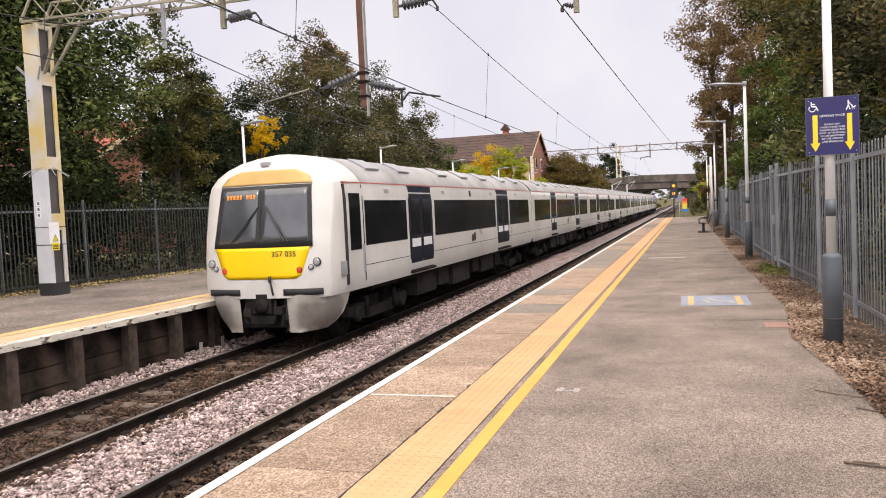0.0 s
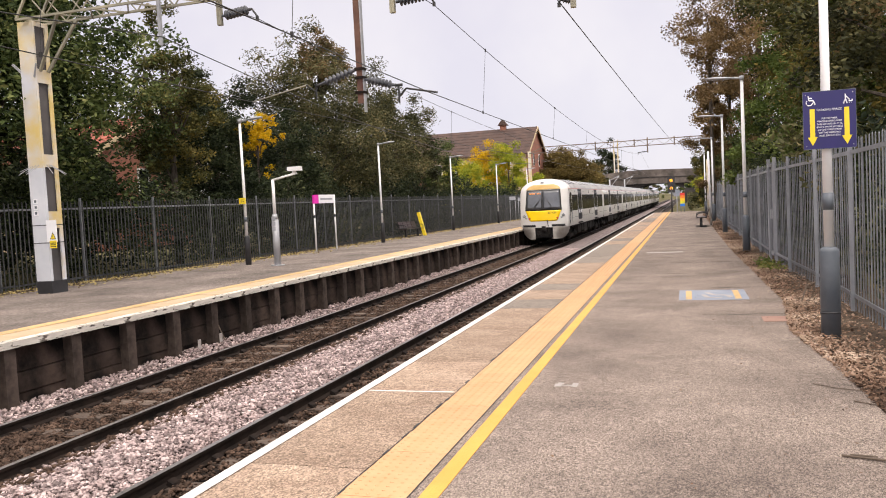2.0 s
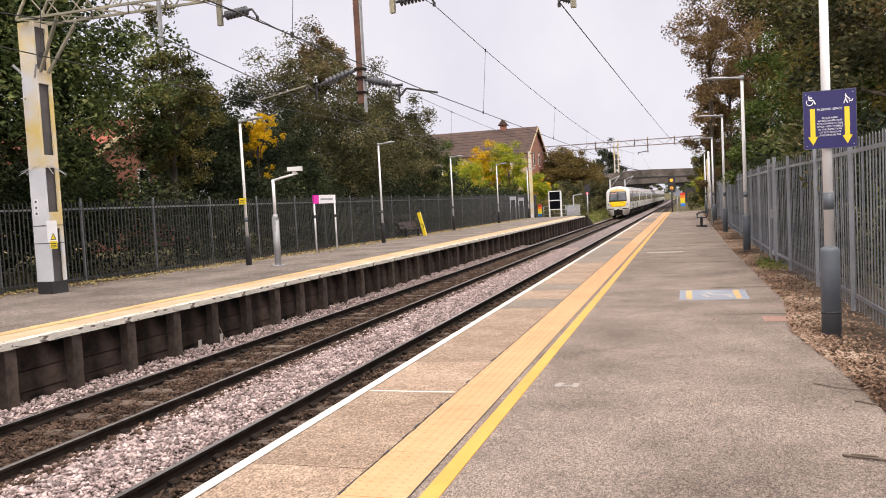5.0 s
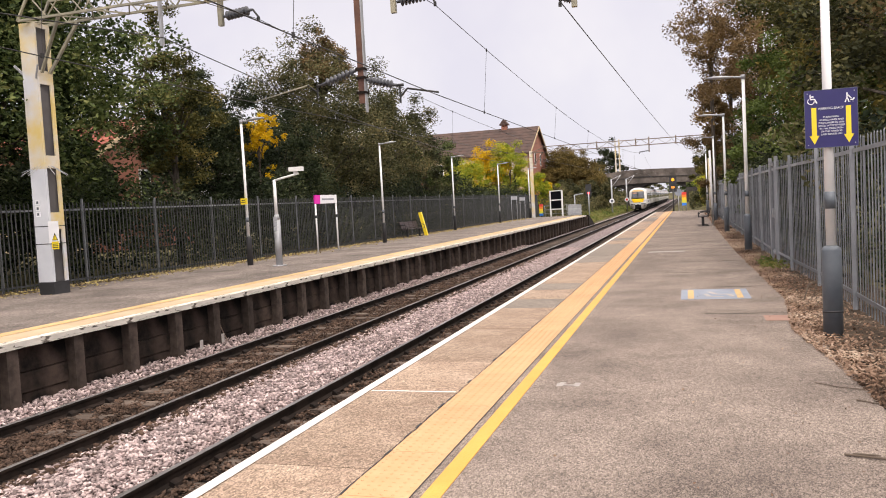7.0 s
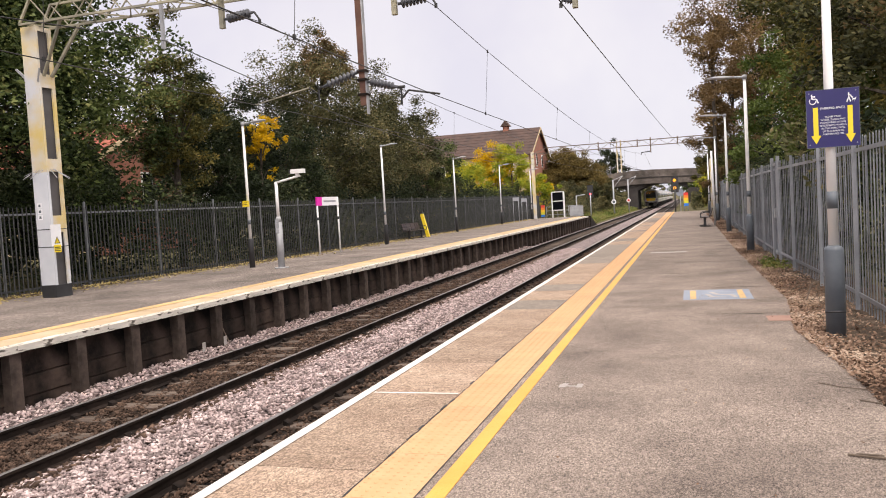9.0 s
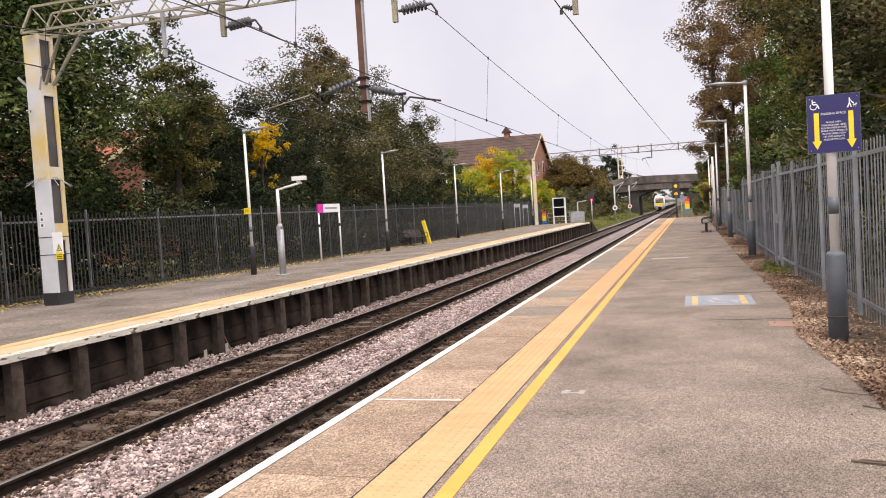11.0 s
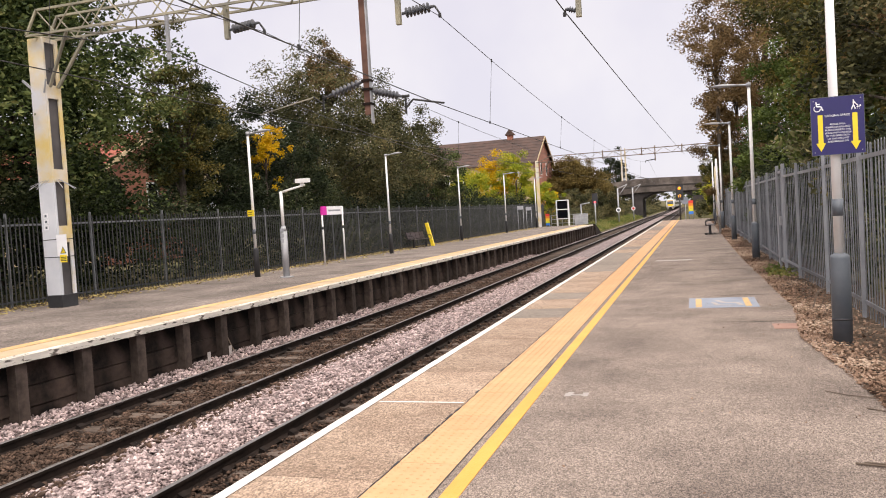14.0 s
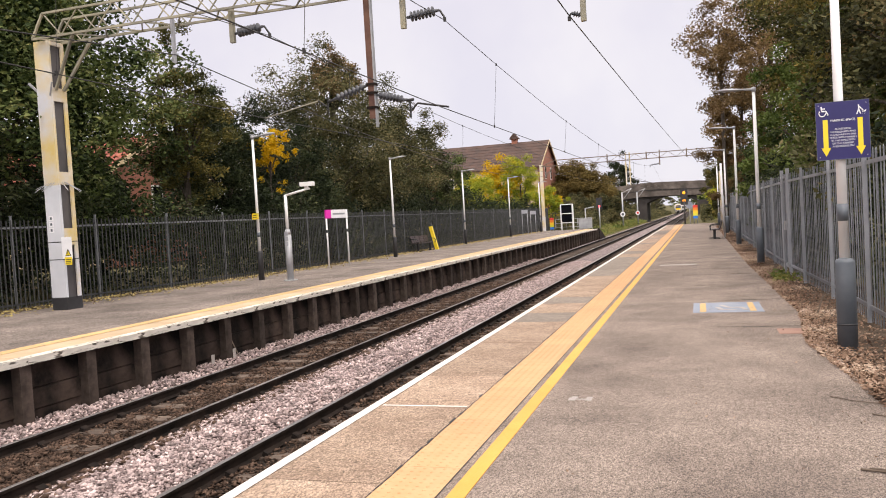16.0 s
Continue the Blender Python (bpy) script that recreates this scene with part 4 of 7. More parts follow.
def car_common(car, y0, doors, windows, cab):
    """Doors, windows, roof gear, underframe of a car whose body runs from y0 to CAR."""
    for s in (-1, 1):
        for a, b in windows:
            bm = bmesh.new()
            side_panel(bm, s, a, b, 1.86, 2.78)
            soften(bm, 0.02, 1, 60)
            part("window", bm, M["glass"], car, "dark tinted window")
        for a, b in doors:
            mid = (a + b) / 2
            bm = bmesh.new()
            side_panel(bm, s, a - 0.05, b + 0.05, 1.06, 3.12, 0.003, 6)
            d = part("door", bm, M["door_navy"], car, "navy-black sliding double door")
            for lo, hi in ((a, mid - 0.012), (mid + 0.012, b)):
                bm = bmesh.new()
                side_panel(bm, s, lo, hi, 1.08, 3.08, 0.010, 6)
                part("door_leaf", bm, M["door_navy"], d)
                bm = bmesh.new()
                side_panel(bm, s, lo + 0.12, hi - 0.12, 1.95, 2.80, 0.014)
                part("pane", bm, M["glass"], d)
                bm = bmesh.new()
                side_panel(bm, s, lo + 0.10, hi - 0.10, 1.66, 1.86, 0.014, 1)
                part("notice", bm, M["sign_white"], d, "pale notice below the door window")
            bm = bmesh.new()
            box(bm, s * 1.36, s * 1.47, a, b, 1.05, 1.10)
            part("step", bm, M["underframe"], car)
        bm = bmesh.new()
        side_panel(bm, s, 0.85 if cab else y0 + 0.1, CAR - 0.05, 3.13, 3.146, 0.010, 1)
        part("red_line", bm, M["red_line"], car, "thin red line under the roof edge")
        bm = bmesh.new()
        side_panel(bm, s, y0 + 0.1, CAR - 0.05, 1.455, 1.468, 0.003, 1)
        part("seam", bm, M["seam"], car)
        for y in (3.0, 7.2, 12.6, 16.6):
            bm = bmesh.new()
            side_panel(bm, s, y, y + 0.28, 2.93, 3.02, 0.005, 1)
            part("grille", bm, M["galv"], car, "small grey vent grille")
        bm = bmesh.new()
        side_panel(bm, s, 10.0, 10.16, 2.88, 3.05, 0.02, 1)
        part("indicator_lamp", bm, M["black"], car, "door indicator lamp")
        bm = bmesh.new()
        lathe(bm, (s * 1.395, 10.2, 1.62), (s, 0, 0), [(0, 0.12), (0.012, 0.12)], 16)
        lathe(bm, (s * 1.395, 10.45, 1.66), (s, 0, 0), [(0, 0.14), (0.012, 0.14)], 16)
        part("emblem", bm, M["bench"], car, "small dark red operator emblem")
    for y in (2.6, 4.6, 7.8, 10.0, 12.4, 15.4, 17.6):
        for s in (-1, 1):
            bm = bmesh.new()
            v = [bm.verts.new((s * half_x, yy, zz)) for yy in (y, y + 0.75) for half_x, zz in ((1.14, 3.44), (0.74, 3.66))]
            w = [bm.verts.new(c.co + Vector((s * 0.03, 0, 0.04))) for c in v]
            bm.faces.new((w[0], w[1], w[3], w[2]))
            for i, j in ((0, 1), (1, 3), (3, 2), (2, 0)):
                bm.faces.new((v[i], v[j], w[j], w[i]))
            part("roof_vent", bm, M["galv"], car, "grey roof vent")
    bogie(car, 3.1 if cab else 2.9)
    bogie(car, CAR - 2.9)
    for y, l, z in ((5.4, 1.5, 0.42), (7.2, 0.9, 0.5), (8.5, 1.8, 0.38), (10.7, 0.7, 0.55), (11.8, 1.6, 0.45), (13.7, 0.8, 0.5)):
        for s in (-1, 1):
            bm = bmesh.new()
            box(bm, s * 0.75, s * 1.22, y, y + l, z, 0.98)
            soften(bm, 0.03)
            part("equipment_box", bm, M["underbox"], car, "dusty underframe equipment box")
    bm = bmesh.new()
    box(bm, -1.25, 1.25, y0 + 0.7, CAR - 0.1, 0.9, 1.12)
    part("underframe", bm, M["underframe"], car)
    bm = bmesh.new()
    prism(bm, [(-1.0, 0.95), (-1.15, 1.4), (-1.15, 3.1), (-0.7, 3.5), (0.7, 3.5), (1.15, 3.1), (1.15, 1.4), (1.0, 0.95)], CAR - 0.01, PITCH + 0.01)
    part("gangway_bellows", bm, M["seam"], car, "black rubber gangway bellows")


def middle_car():
    car = thing("train_carriage", "white carriage with navy doors and dark windows", "train carriage", group="carriages of the train")
    bm = bmesh.new()
    tube(bm, 0, CAR, 0.99, 3.13)
    for y in (0, CAR):
        zs = [1.12] + [z for z, _ in LEVELS if 1.12 < z < 3.13] + [3.13]
        bm.faces.new([bm.verts.new((sx * half_width(z), y, z)) for sx, seq in ((-1, zs), (1, zs[::-1])) for z in seq])
    part("body", bm, M["body"], car)
    bm = bmesh.new()
    tube(bm, 0, CAR, 3.13, 3.76)
    part("roof", bm, M["roof"], car, "pale grey dusty roof")
    car_common(car, 0, [(4.85, 6.35), (13.5, 15.0)], [(0.6, 4.55), (6.6, 13.2), (15.25, 19.1)], False)
    return car


def cab_car():
    car = thing("train_cab_carriage", "white driving carriage with a yellow end panel and dark windscreen", "train carriage", group="carriages of the train")

    def skin(bm, low, high):
        """End face and sides, one closed shell between two heights."""
        zs = [low] + [z for z, _ in LEVELS if low < z < high] + [high]
        us = [-1, -0.97, -0.92, -0.85, -0.72, -0.5, -0.25, 0, 0.25, 0.5, 0.72, 0.85, 0.92, 0.97, 1]
        rows = []
        for z in zs:
            w = half_width(z)
            taper = lambda y: 1 - 0.055 * max(0.0, 1 - y / 1.6) ** 2
            front = [(u * w * taper(nose(u * w, z)), nose(u * w, z), z) for u in us]
            ys = [y for y in (1.1, 1.6, 2.5, CAR) if y > nose(w, z) + 0.05]
            left = [(-w * taper(y), y, z) for y in ys[::-1]]
            right = [(w * taper(y), y, z) for y in ys]
            rows.append((left, front, right))
        n = min(len(r[0]) for r in rows)
        grid = [[bm.verts.new(c) for c in r[0][:n] + r[1] + r[2][len(r[2]) - n:]] for r in rows]
        for p, q in zip(grid, grid[1:]):
            for i in range(len(p) - 1):
                bm.faces.new((p[i], p[i + 1], q[i + 1], q[i])).smooth = True

    bm = bmesh.new()
    skin(bm, 1.0, 3.13)
    part("body", bm, M["body"], car)
    bm = bmesh.new()
    skin(bm, 3.13, 3.75)
    part("roof", bm, M["body"], car, "white domed cab roof")
    bm = bmesh.new()
    tube(bm, 1.75, CAR, 3.135, 3.76)
    for v in bm.verts:
        v.co.z += 0.004
        v.co.x *= 1.003
    part("roof_sheet", bm, M["roof"], car, "pale grey dusty roof")
    # end face: yellow panel, windscreen, ochre visor
    bm = bmesh.new()
    end_panel(bm, lambda z: (-np.interp(z, [1.36, 1.42, 1.95], [0.72, 0.82, 1.0]), np.interp(z, [1.36, 1.42, 1.95], [0.72, 0.82, 1.0])), 1.36, 1.95)
    yp = part("yellow_end_panel", bm, M["train_yellow"], car, "bright yellow warning panel")
    bm = bmesh.new()
    end_panel(bm, lambda z: (-np.interp(z, [1.96, 3.12], [1.04, 0.96]), np.interp(z, [1.96, 3.12], [1.04, 0.96])), 1.955, 3.12, 0.010)
    ws = part("windscreen", bm, M["seam"], car, "black-framed dark windscreen")
    for a, b in ((-0.96, -0.09), (0.01, 0.96)):
        bm = bmesh.new()
        end_panel(bm, lambda z, a=a, b=b: (a * np.interp(z, [2.06, 3.0], [1.0, 0.93]), b * np.interp(z, [2.06, 3.0], [1.0, 0.93])), 2.04, 3.05, 0.016)
        part("pane", bm, M["screen"], ws)
    bm = bmesh.new()
    end_panel(bm, lambda z: (-np.interp(z, [3.13, 3.30, 3.42], [0.99, 0.88, 0.58]), np.interp(z, [3.13, 3.30, 3.42], [0.99, 0.88, 0.58])), 3.14, 3.42, 0.008)
    part("visor_panel", bm, M["visor"], car, "ochre band above the windscreen")
    for i in range(9):
        if i != 5:
            bm = bmesh.new()
            end_panel(bm, lambda z, i=i: (-0.80 + 0.075 * i, -0.80 + 0.075 * i + 0.05), 2.88, 2.96, 0.02, 1, 1)
            part("display_bar", bm, M["blind"], ws, "orange lit destination display")
    for a, b, c in (((-0.03, 2.74), (-0.62, 2.06), (-0.02, 2.2)), ((0.09, 2.74), (0.52, 2.06), (0.06, 2.2))):
        bm = bmesh.new()
        for p, q, r in ((a, b, 0.016), ((a[0] * 0.6 + b[0] * 0.4 + 0.03, a[1] * 0.6 + b[1] * 0.4), (b[0] + 0.06, b[1]), 0.012), ((a[0], a[1]), c, 0.012)):
            rod(bm, (p[0], nose(*p) - 0.05, p[1]), (q[0], nose(*q) - 0.05, q[1]), r, 6)
        part("wiper", bm, M["black"], ws, "black windscreen wiper")
    turn = Matrix.Translation((0.50, nose(0.50, 1.82) - 0.022, 1.82)) @ Euler((radians(90), 0, radians(7))).to_matrix().to_4x4()
    lettering("unit_number", "357 035", 0.15, M["black"], yp, turn, label="black unit number")
    for s in (-1, 1):
        for x, z, r, mat, nm in ((1.13, 1.66, 0.068, "lens", "headlight"), (1.02, 1.56, 0.046, "lens", "marker_light"), (0.80, 1.52, 0.05, "tail", "tail_light")):
            bm = bmesh.new()
            y = nose(x, z)
            lathe(bm, (s * x * 0.985, y + 0.02, z), (0, -1, 0), [(0, r * 1.2), (0.035, r * 1.15)], 16)
            h = part(nm, bm, M["black"], car)
            bm = bmesh.new()
            lathe(bm, (s * x * 0.985, y - 0.012, z), (0, -1, 0), [(0, r), (0.012, r * 0.9), (0.02, r * 0.5)], 16)
            part("lens", bm, M[mat], h, "red lit lens" if mat == "tail" else "clear lens")
    # skirt with the coupler between its halves
    for s in (-1, 1):
        bm = bmesh.new()
        zs = [0.34, 0.45, 0.62, 0.85, 1.06]
        ws_ = [0.95, 1.10, 1.24, 1.31, 1.33]
        rows = []
        for z, w in zip(zs, ws_):
            rows.append([bm.verts.new((s * x, y, z)) for x, y in ((0.50, 0.05 + (1.06 - z) * 0.1), (0.75, 0.04 + (1.06 - z) * 0.12), (w * 0.82, 0.13 + (1.06 - z) * 0.15), (w * 0.95, 0.34 + (1.06 - z) * 0.2), (w, 0.68 + (1.06 - z) * 0.1), (w, 1.12 - (1.06 - z) * 0.45))])
        for p, q in zip(rows, rows[1:]):
            for i in range(5):
                bm.faces.new((p[i], p[i + 1], q[i + 1], q[i])).smooth = True
        bmesh.ops.solidify(bm, geom=bm.faces, thickness=0.03)
        part("skirt", bm, M["skirt"], car, "dusty white front skirt")
        bm = bmesh.new()
        end_panel(bm, lambda z, s=s: tuple(sorted((s * 0.46, s * 1.20))), 1.05, 1.17, 0.012, 2, 10)
        part("black_band", bm, M["seam"], car, "black band above the skirt")
    bm = bmesh.new()
    box(bm, -0.62, 0.62, 0.35, 0.9, 0.4, 1.12)
    part("coupler_recess", bm, M["seam"], car)
    bm = bmesh.new()
    box(bm, -0.2, 0.2, -0.02, 0.42, 0.72, 1.0)
    box(bm, -0.26, 0.26, 0.0, 0.12, 0.52, 0.68)
    soften(bm, 0.03)
    lathe(bm, (0.02, 0.0, 0.86), (0, -1, 0), [(0, 0.14), (0.08, 0.13), (0.13, 0.05)], 14)
    lathe(bm, (-0.27, 0.1, 0.88), (0, -1, 0), [(0, 0.07), (0.1, 0.07)], 10)
    for s in (-1, 1):
        rod(bm, (s * 0.24, 0.1, 1.05), (s * 0.26, 0.02, 0.55), 0.03)
    cp = part("coupler", bm, M["underframe"], car, "grimy automatic coupler")
    for x0, z0, x1, z1 in ((-0.44, 1.0, -0.36, 0.56), (-0.36, 1.02, -0.22, 0.62), (0.40, 1.0, 0.34, 0.52), (0.46, 1.0, 0.44, 0.62)):
        bm = bmesh.new()
        mid = ((x0 + x1) / 2 + 0.03, 0.02, min(z0, z1) - 0.02)
        rod(bm, (x0, 0.2, z0), mid, 0.022, 8)
        rod(bm, mid, (x1, 0.16, z1), 0.022, 8)
        part("air_hose", bm, M["seam"], cp, "hanging black air hose")
    for x0, x1, z0, z1 in ((-0.12, 0.12, 1.0, 1.08), (-0.4, -0.24, 0.66, 0.8), (0.24, 0.42, 0.7, 0.84)):
        bm = bmesh.new()
        box(bm, x0, x1, 0.0, 0.14, z0, z1)
        soften(bm, 0.02)
        part("coupler_box", bm, M["underbox"], cp)
    bm = bmesh.new()
    rod(bm, (0.22, -0.06, 1.42), (0.24, -0.06, 1.30), 0.03)
    rod(bm, (0.24, -0.06, 1.32), (0.27, -0.03, 1.06), 0.02)
    part("lamp_bracket", bm, M["black"], car)
    bm = bmesh.new()
    box(bm, -0.16, 0.02, 0.52, 0.66, 3.50, 3.58)
    part("horn_grille", bm, M["galv"], car)
    # cab door on each side
    for s in (-1, 1):
        bm = bmesh.new()
        side_panel(bm, s, 0.86, 0.95, 1.15, 3.1, 0.006, 6)
        side_panel(bm, s, 1.74, 1.78, 1.15, 3.1, 0.006, 6)
        part("cab_door_seam", bm, M["seam"], car)
        bm = bmesh.new()
        side_panel(bm, s, 1.1, 1.62, 1.80, 2.92, 0.005)
        part("cab_window", bm, M["glass"], car, "tall dark cab door window")
        bm = bmesh.new()
        side_panel(bm, s, 1.66, 1.71, 1.35, 1.9, 0.03)
        part("grab_rail", bm, M["galv"], car)
        bm = bmesh.new()
        side_panel(bm, s, 0.62, 0.86, 1.35, 1.62, 0.004)
        part("hatch", bm, M["galv"], car, "small grey hatch")
    car_common(car, 1.7, [(4.55, 6.25), (13.55, 15.3)], [(1.85, 4.35), (6.5, 13.3), (15.55, 19.2)], True)
    return car


def train():
    a = cab_car()
    b = middle_car()
    cars = [a] + [b] + [copy_thing(b, pose(0, 0, 0)) for _ in range(5)] + [copy_thing(a, pose(0, 0, 0))]
    return cars


CARS = train()


def front_at(t):
    """Where the rear cab is along the track: drawing away at 15 metres a second and gathering speed."""
    return 13.1 + 15.0 * t + 0.29 * t * t


def motions():
    for i, car in enumerate(CARS):
        turn = 180 if i == 7 else 0
        off = 8 * PITCH - 0.3 if i == 7 else i * PITCH
        walk(car, [(0.5 * k, pose(C2, front_at(0.5 * k) + off, RAIL, 0, 0, turn)) for k in range(33)])


# ---- fences ----
def bar_fence(name, label, line, z_top, spacing, bar_mat, post_mat, post_every, bar_w, bar_d, rails, skip=(), post_top=0.1, limit=300, near_from=6.0):
    """A fence along a line x(y): posts, two rails and upright bars; the bars past the limit are one joined part."""
    y0, y1, x_of = line
    f = thing(name, label, "fence", (0, 0, 0), kind="structure")
    bm = bmesh.new()
    box(bm, -bar_w / 2, bar_w / 2, -bar_d / 2, bar_d / 2, -0.03, z_top - 0.03)
    v = [bm.verts.new(c) for c in ((-bar_w / 2, -bar_d / 2, z_top - 0.03), (bar_w / 2, -bar_d / 2, z_top - 0.03), (bar_w / 2, bar_d / 2, z_top - 0.03), (-bar_w / 2, bar_d / 2, z_top - 0.03), (0, 0, z_top))]
    for i in range(4):
        bm.faces.new((v[i], v[(i + 1) % 4], v[4]))
    bar = solid("bar", bm, bar_mat)
    bm = bmesh.new()
    box(bm, -0.024, 0.024, -0.024, 0.024, -0.05, z_top + post_top)
    soften(bm, 0.006)
    post = solid("post", bm, post_mat)
    rest, n, y = bmesh.new(), 0, y0
    while y < y1:
        if not any(a < y < b for a, b in skip):
            if y >= near_from and n < limit:
                ob = part("bar", bar, None, f)
                ob.location, ob.rotation_euler = (x_of(y), y, random.uniform(-0.012, 0.012)), (random.uniform(-0.006, 0.006), random.uniform(-0.006, 0.006), 0)
                n += 1
            else:
                x = x_of(y)
                box(rest, x - bar_w / 2, x + bar_w / 2, y - bar_d / 2, y + bar_d / 2, -0.03, z_top)
        y += spacing
    tagged(part("bars", rest, bar_mat, f), kind="stuff")
    y = y0
    while y < y1:
        ob = part("post", post, None, f)
        ob.location = (x_of(y) - 0.05, y, 0)
        b = min(y + post_every, y1)
        for z in rails:
            if not any(a < (y + b) / 2 < c for a, c in skip):
                bm = bmesh.new()
                beam(bm, (x_of(y) - 0.03, y, z), (x_of(b) - 0.03, b, z), 0.02, 0.05)
                part("rail", bm, post_mat if z > 1 else bar_mat, f)
        y += post_every
    return f


bar_fence("fence_far", "dark iron bar railing behind the far platform", (-9.25, 82, far_fence_x), 2.25, 0.135, M["fence_dark"], M["fence_post_dark"], 2.75, 0.022, 0.022, (0.12, 2.05), near_from=14)
near_x = lambda y: float(np.interp(y, [0, 9.5, 14.4, 18.8, 80], [4.98, 4.92, 4.88, 4.72, 4.70]))
bar_fence("fence_near", "grey painted flat-bar steel fence beside the platform", (-10.75, 76, near_x), 2.2, 0.15, M["fence"], M["fence_mid"], 2.75, 0.010, 0.032, (0.18, 2.02), skip=((18.85, 20.0),), near_from=6.5, post_top=0.02)

gate = thing("metal_gate", "light grey steel gate in the fence, closed", "gate", (near_x(19), 18.8, 0))
for nm, y in (("gate_post", 0.0), ("gate_post", 1.25)):
    bm = bmesh.new()
    box(bm, -0.045, 0.025, y - 0.035, y + 0.035, -0.03, 2.3)
    soften(bm, 0.008)
    part(nm, bm, M["fence_light"], gate)
bm = bmesh.new()
for a, b, c, d in ((0.08, 1.17, 0.12, 0.18), (0.08, 1.17, 1.0, 1.06), (0.08, 1.17, 2.1, 2.16), (0.08, 0.13, 0.12, 2.16), (1.12, 1.17, 0.12, 2.16)):
    box(bm, -0.05, -0.01, a, b, c, d)
part("gate_frame", bm, M["fence_light"], gate)
for i in range(8):
    bm = bmesh.new()
    box(bm, -0.02, 0.02, 0.19 + 0.12 * i, 0.235 + 0.12 * i, 0.1, 2.2)
    part("bar", bm, M["fence"], gate)
bm = bmesh.new()
box(bm, -0.09, -0.04, 0.1, 0.3, 0.95, 1.15)
part("lock_box", bm, M["galv"], gate, "galvanised lock box")


# ---- lamp posts ----
def lamp_post(x, y, height, way, sleeve, label, group, reach=0.9, band=(1.45, 1.6), tilt=0.05, r=0.05):
    p = thing("lamp_post", label, "lamp post", (x, y, -0.03), group=group)
    bm = bmesh.new()
    lathe(bm, (0, 0, 0), (0, 0, 1), [(0, r * 1.9), (0.93, r * 1.9), (0.96, r * 1.75), (0.985, r * 1.05)], 20)
    part("sleeve", bm, sleeve, p, "dark painted lower sleeve")
    bm = bmesh.new()
    rod(bm, (0, 0, 0.97), (0, 0, height), r, 16, r * 0.8)
    part("pole", bm, M["white"], p, "white pole")
    bm = bmesh.new()
    rod(bm, (0, 0, band[0]), (0, 0, band[1]), r * 1.05, 16)
    part("band", bm, M["greypaint"], p, "dark grey band")
    bm = bmesh.new()
    rod(bm, (0, 0, height - 0.06), (0, 0, height + 0.06), r * 1.2, 12)
    rod(bm, (0, 0, height), (way * 0.25, 0, height + 0.02), 0.03, 8)
    part("bracket", bm, M["galv"], p)
    bm = bmesh.new()
    a, b = way * 0.2, way * reach
    rows = [(a, 0.03, 0.02), (a + (b - a) * 0.25, 0.085, 0.045), (a + (b - a) * 0.6, 0.11, 0.055), (a + (b - a) * 0.9, 0.08, 0.03), (b, 0.02, 0.01)]
    grid = [[bm.verts.new((px, w * math.cos(q * math.pi / 5), height + tilt * abs(px) + h * math.sin(q * math.pi / 5) * (1 if q <= 5 else 0.6))) for q in range(10)] for px, w, h in rows]
    for g, h in zip(grid, grid[1:]):
        for i in range(10):
            bm.faces.new((g[i], g[(i + 1) % 10], h[(i + 1) % 10], h[i])).smooth = True
    bm.faces.new(grid[0])
    bm.faces.new(grid[-1])
    part("lantern", bm, M["galv"], p, "flat grey lantern")
    return p


GR, GL = "lamp posts on the near platform", "lamp posts on the far platform"
sign_lamp = lamp_post(4.29, 9.3, 4.6, -1, M["greypaint"], "white lamp post with grey sleeve carrying a navy sign", GR, band=(1.38, 1.56), r=0.052)
for y in (22.4, 33.0, 46.0, 64.0):
    lamp_post(4.34 if y < 30 else 4.28, y, 4.58, -1, M["greypaint"], "white lamp post with a dark grey sleeve", GR, 0.95)
for x, y in ((-10.95, 22.9), (-11.05, 35.3), (-11.5, 48.9), (-11.55, 62.0), (-11.5, 74.5)):
    lamp_post(x, y, 4.72, 1, M["black"], "white lamp post with a black sleeve", GL, 0.85, tilt=0.08)
# cable strap round the sleeve
bm = bmesh.new()
lathe(bm, (0, 0, 0.26), (0, 0.12, 1), [(0, 0.104), (0.02, 0.104)], 18)
part("strap", bm, M["black"], sign_lamp, "black strap round the sleeve")
plain = thing("pole", "plain white pole beside the bench", "pole", (3.98, 40.4, -0.03))
bm = bmesh.new()
rod(bm, (0, 0, 0), (-0.05, 0, 3.6), 0.05, 12)
part("shaft", bm, M["white"], plain)
for x, y, h in ((4.25, 52.0, 3.7), (4.3, 57.0, 3.9)):
    q = thing("pole", "weathered pale pole by the fence", "pole", (x, y, -0.03))
    bm = bmesh.new()
    rod(bm, (0, 0, 0), (0, 0, h), 0.07, 12)
    part("shaft", bm, M["mast"], q)

# yellow box on a far lamp post
b = thing("yellow_box", "small yellow notice box strapped to a lamp post", "notice", (-10.95, 22.78, 2.0))
bm = bmesh.new()
box(bm, -0.1, 0.1, -0.06, 0.03, 0.0, 0.2)
soften(bm, 0.01)
part("case", bm, M["sign_yellow"], b)
for z in (0.06, 0.12):
    bm = bmesh.new()
    box(bm, -0.07, 0.07, -0.063, -0.06, z, z + 0.02)
    part("text_bar", bm, M["black"], b)


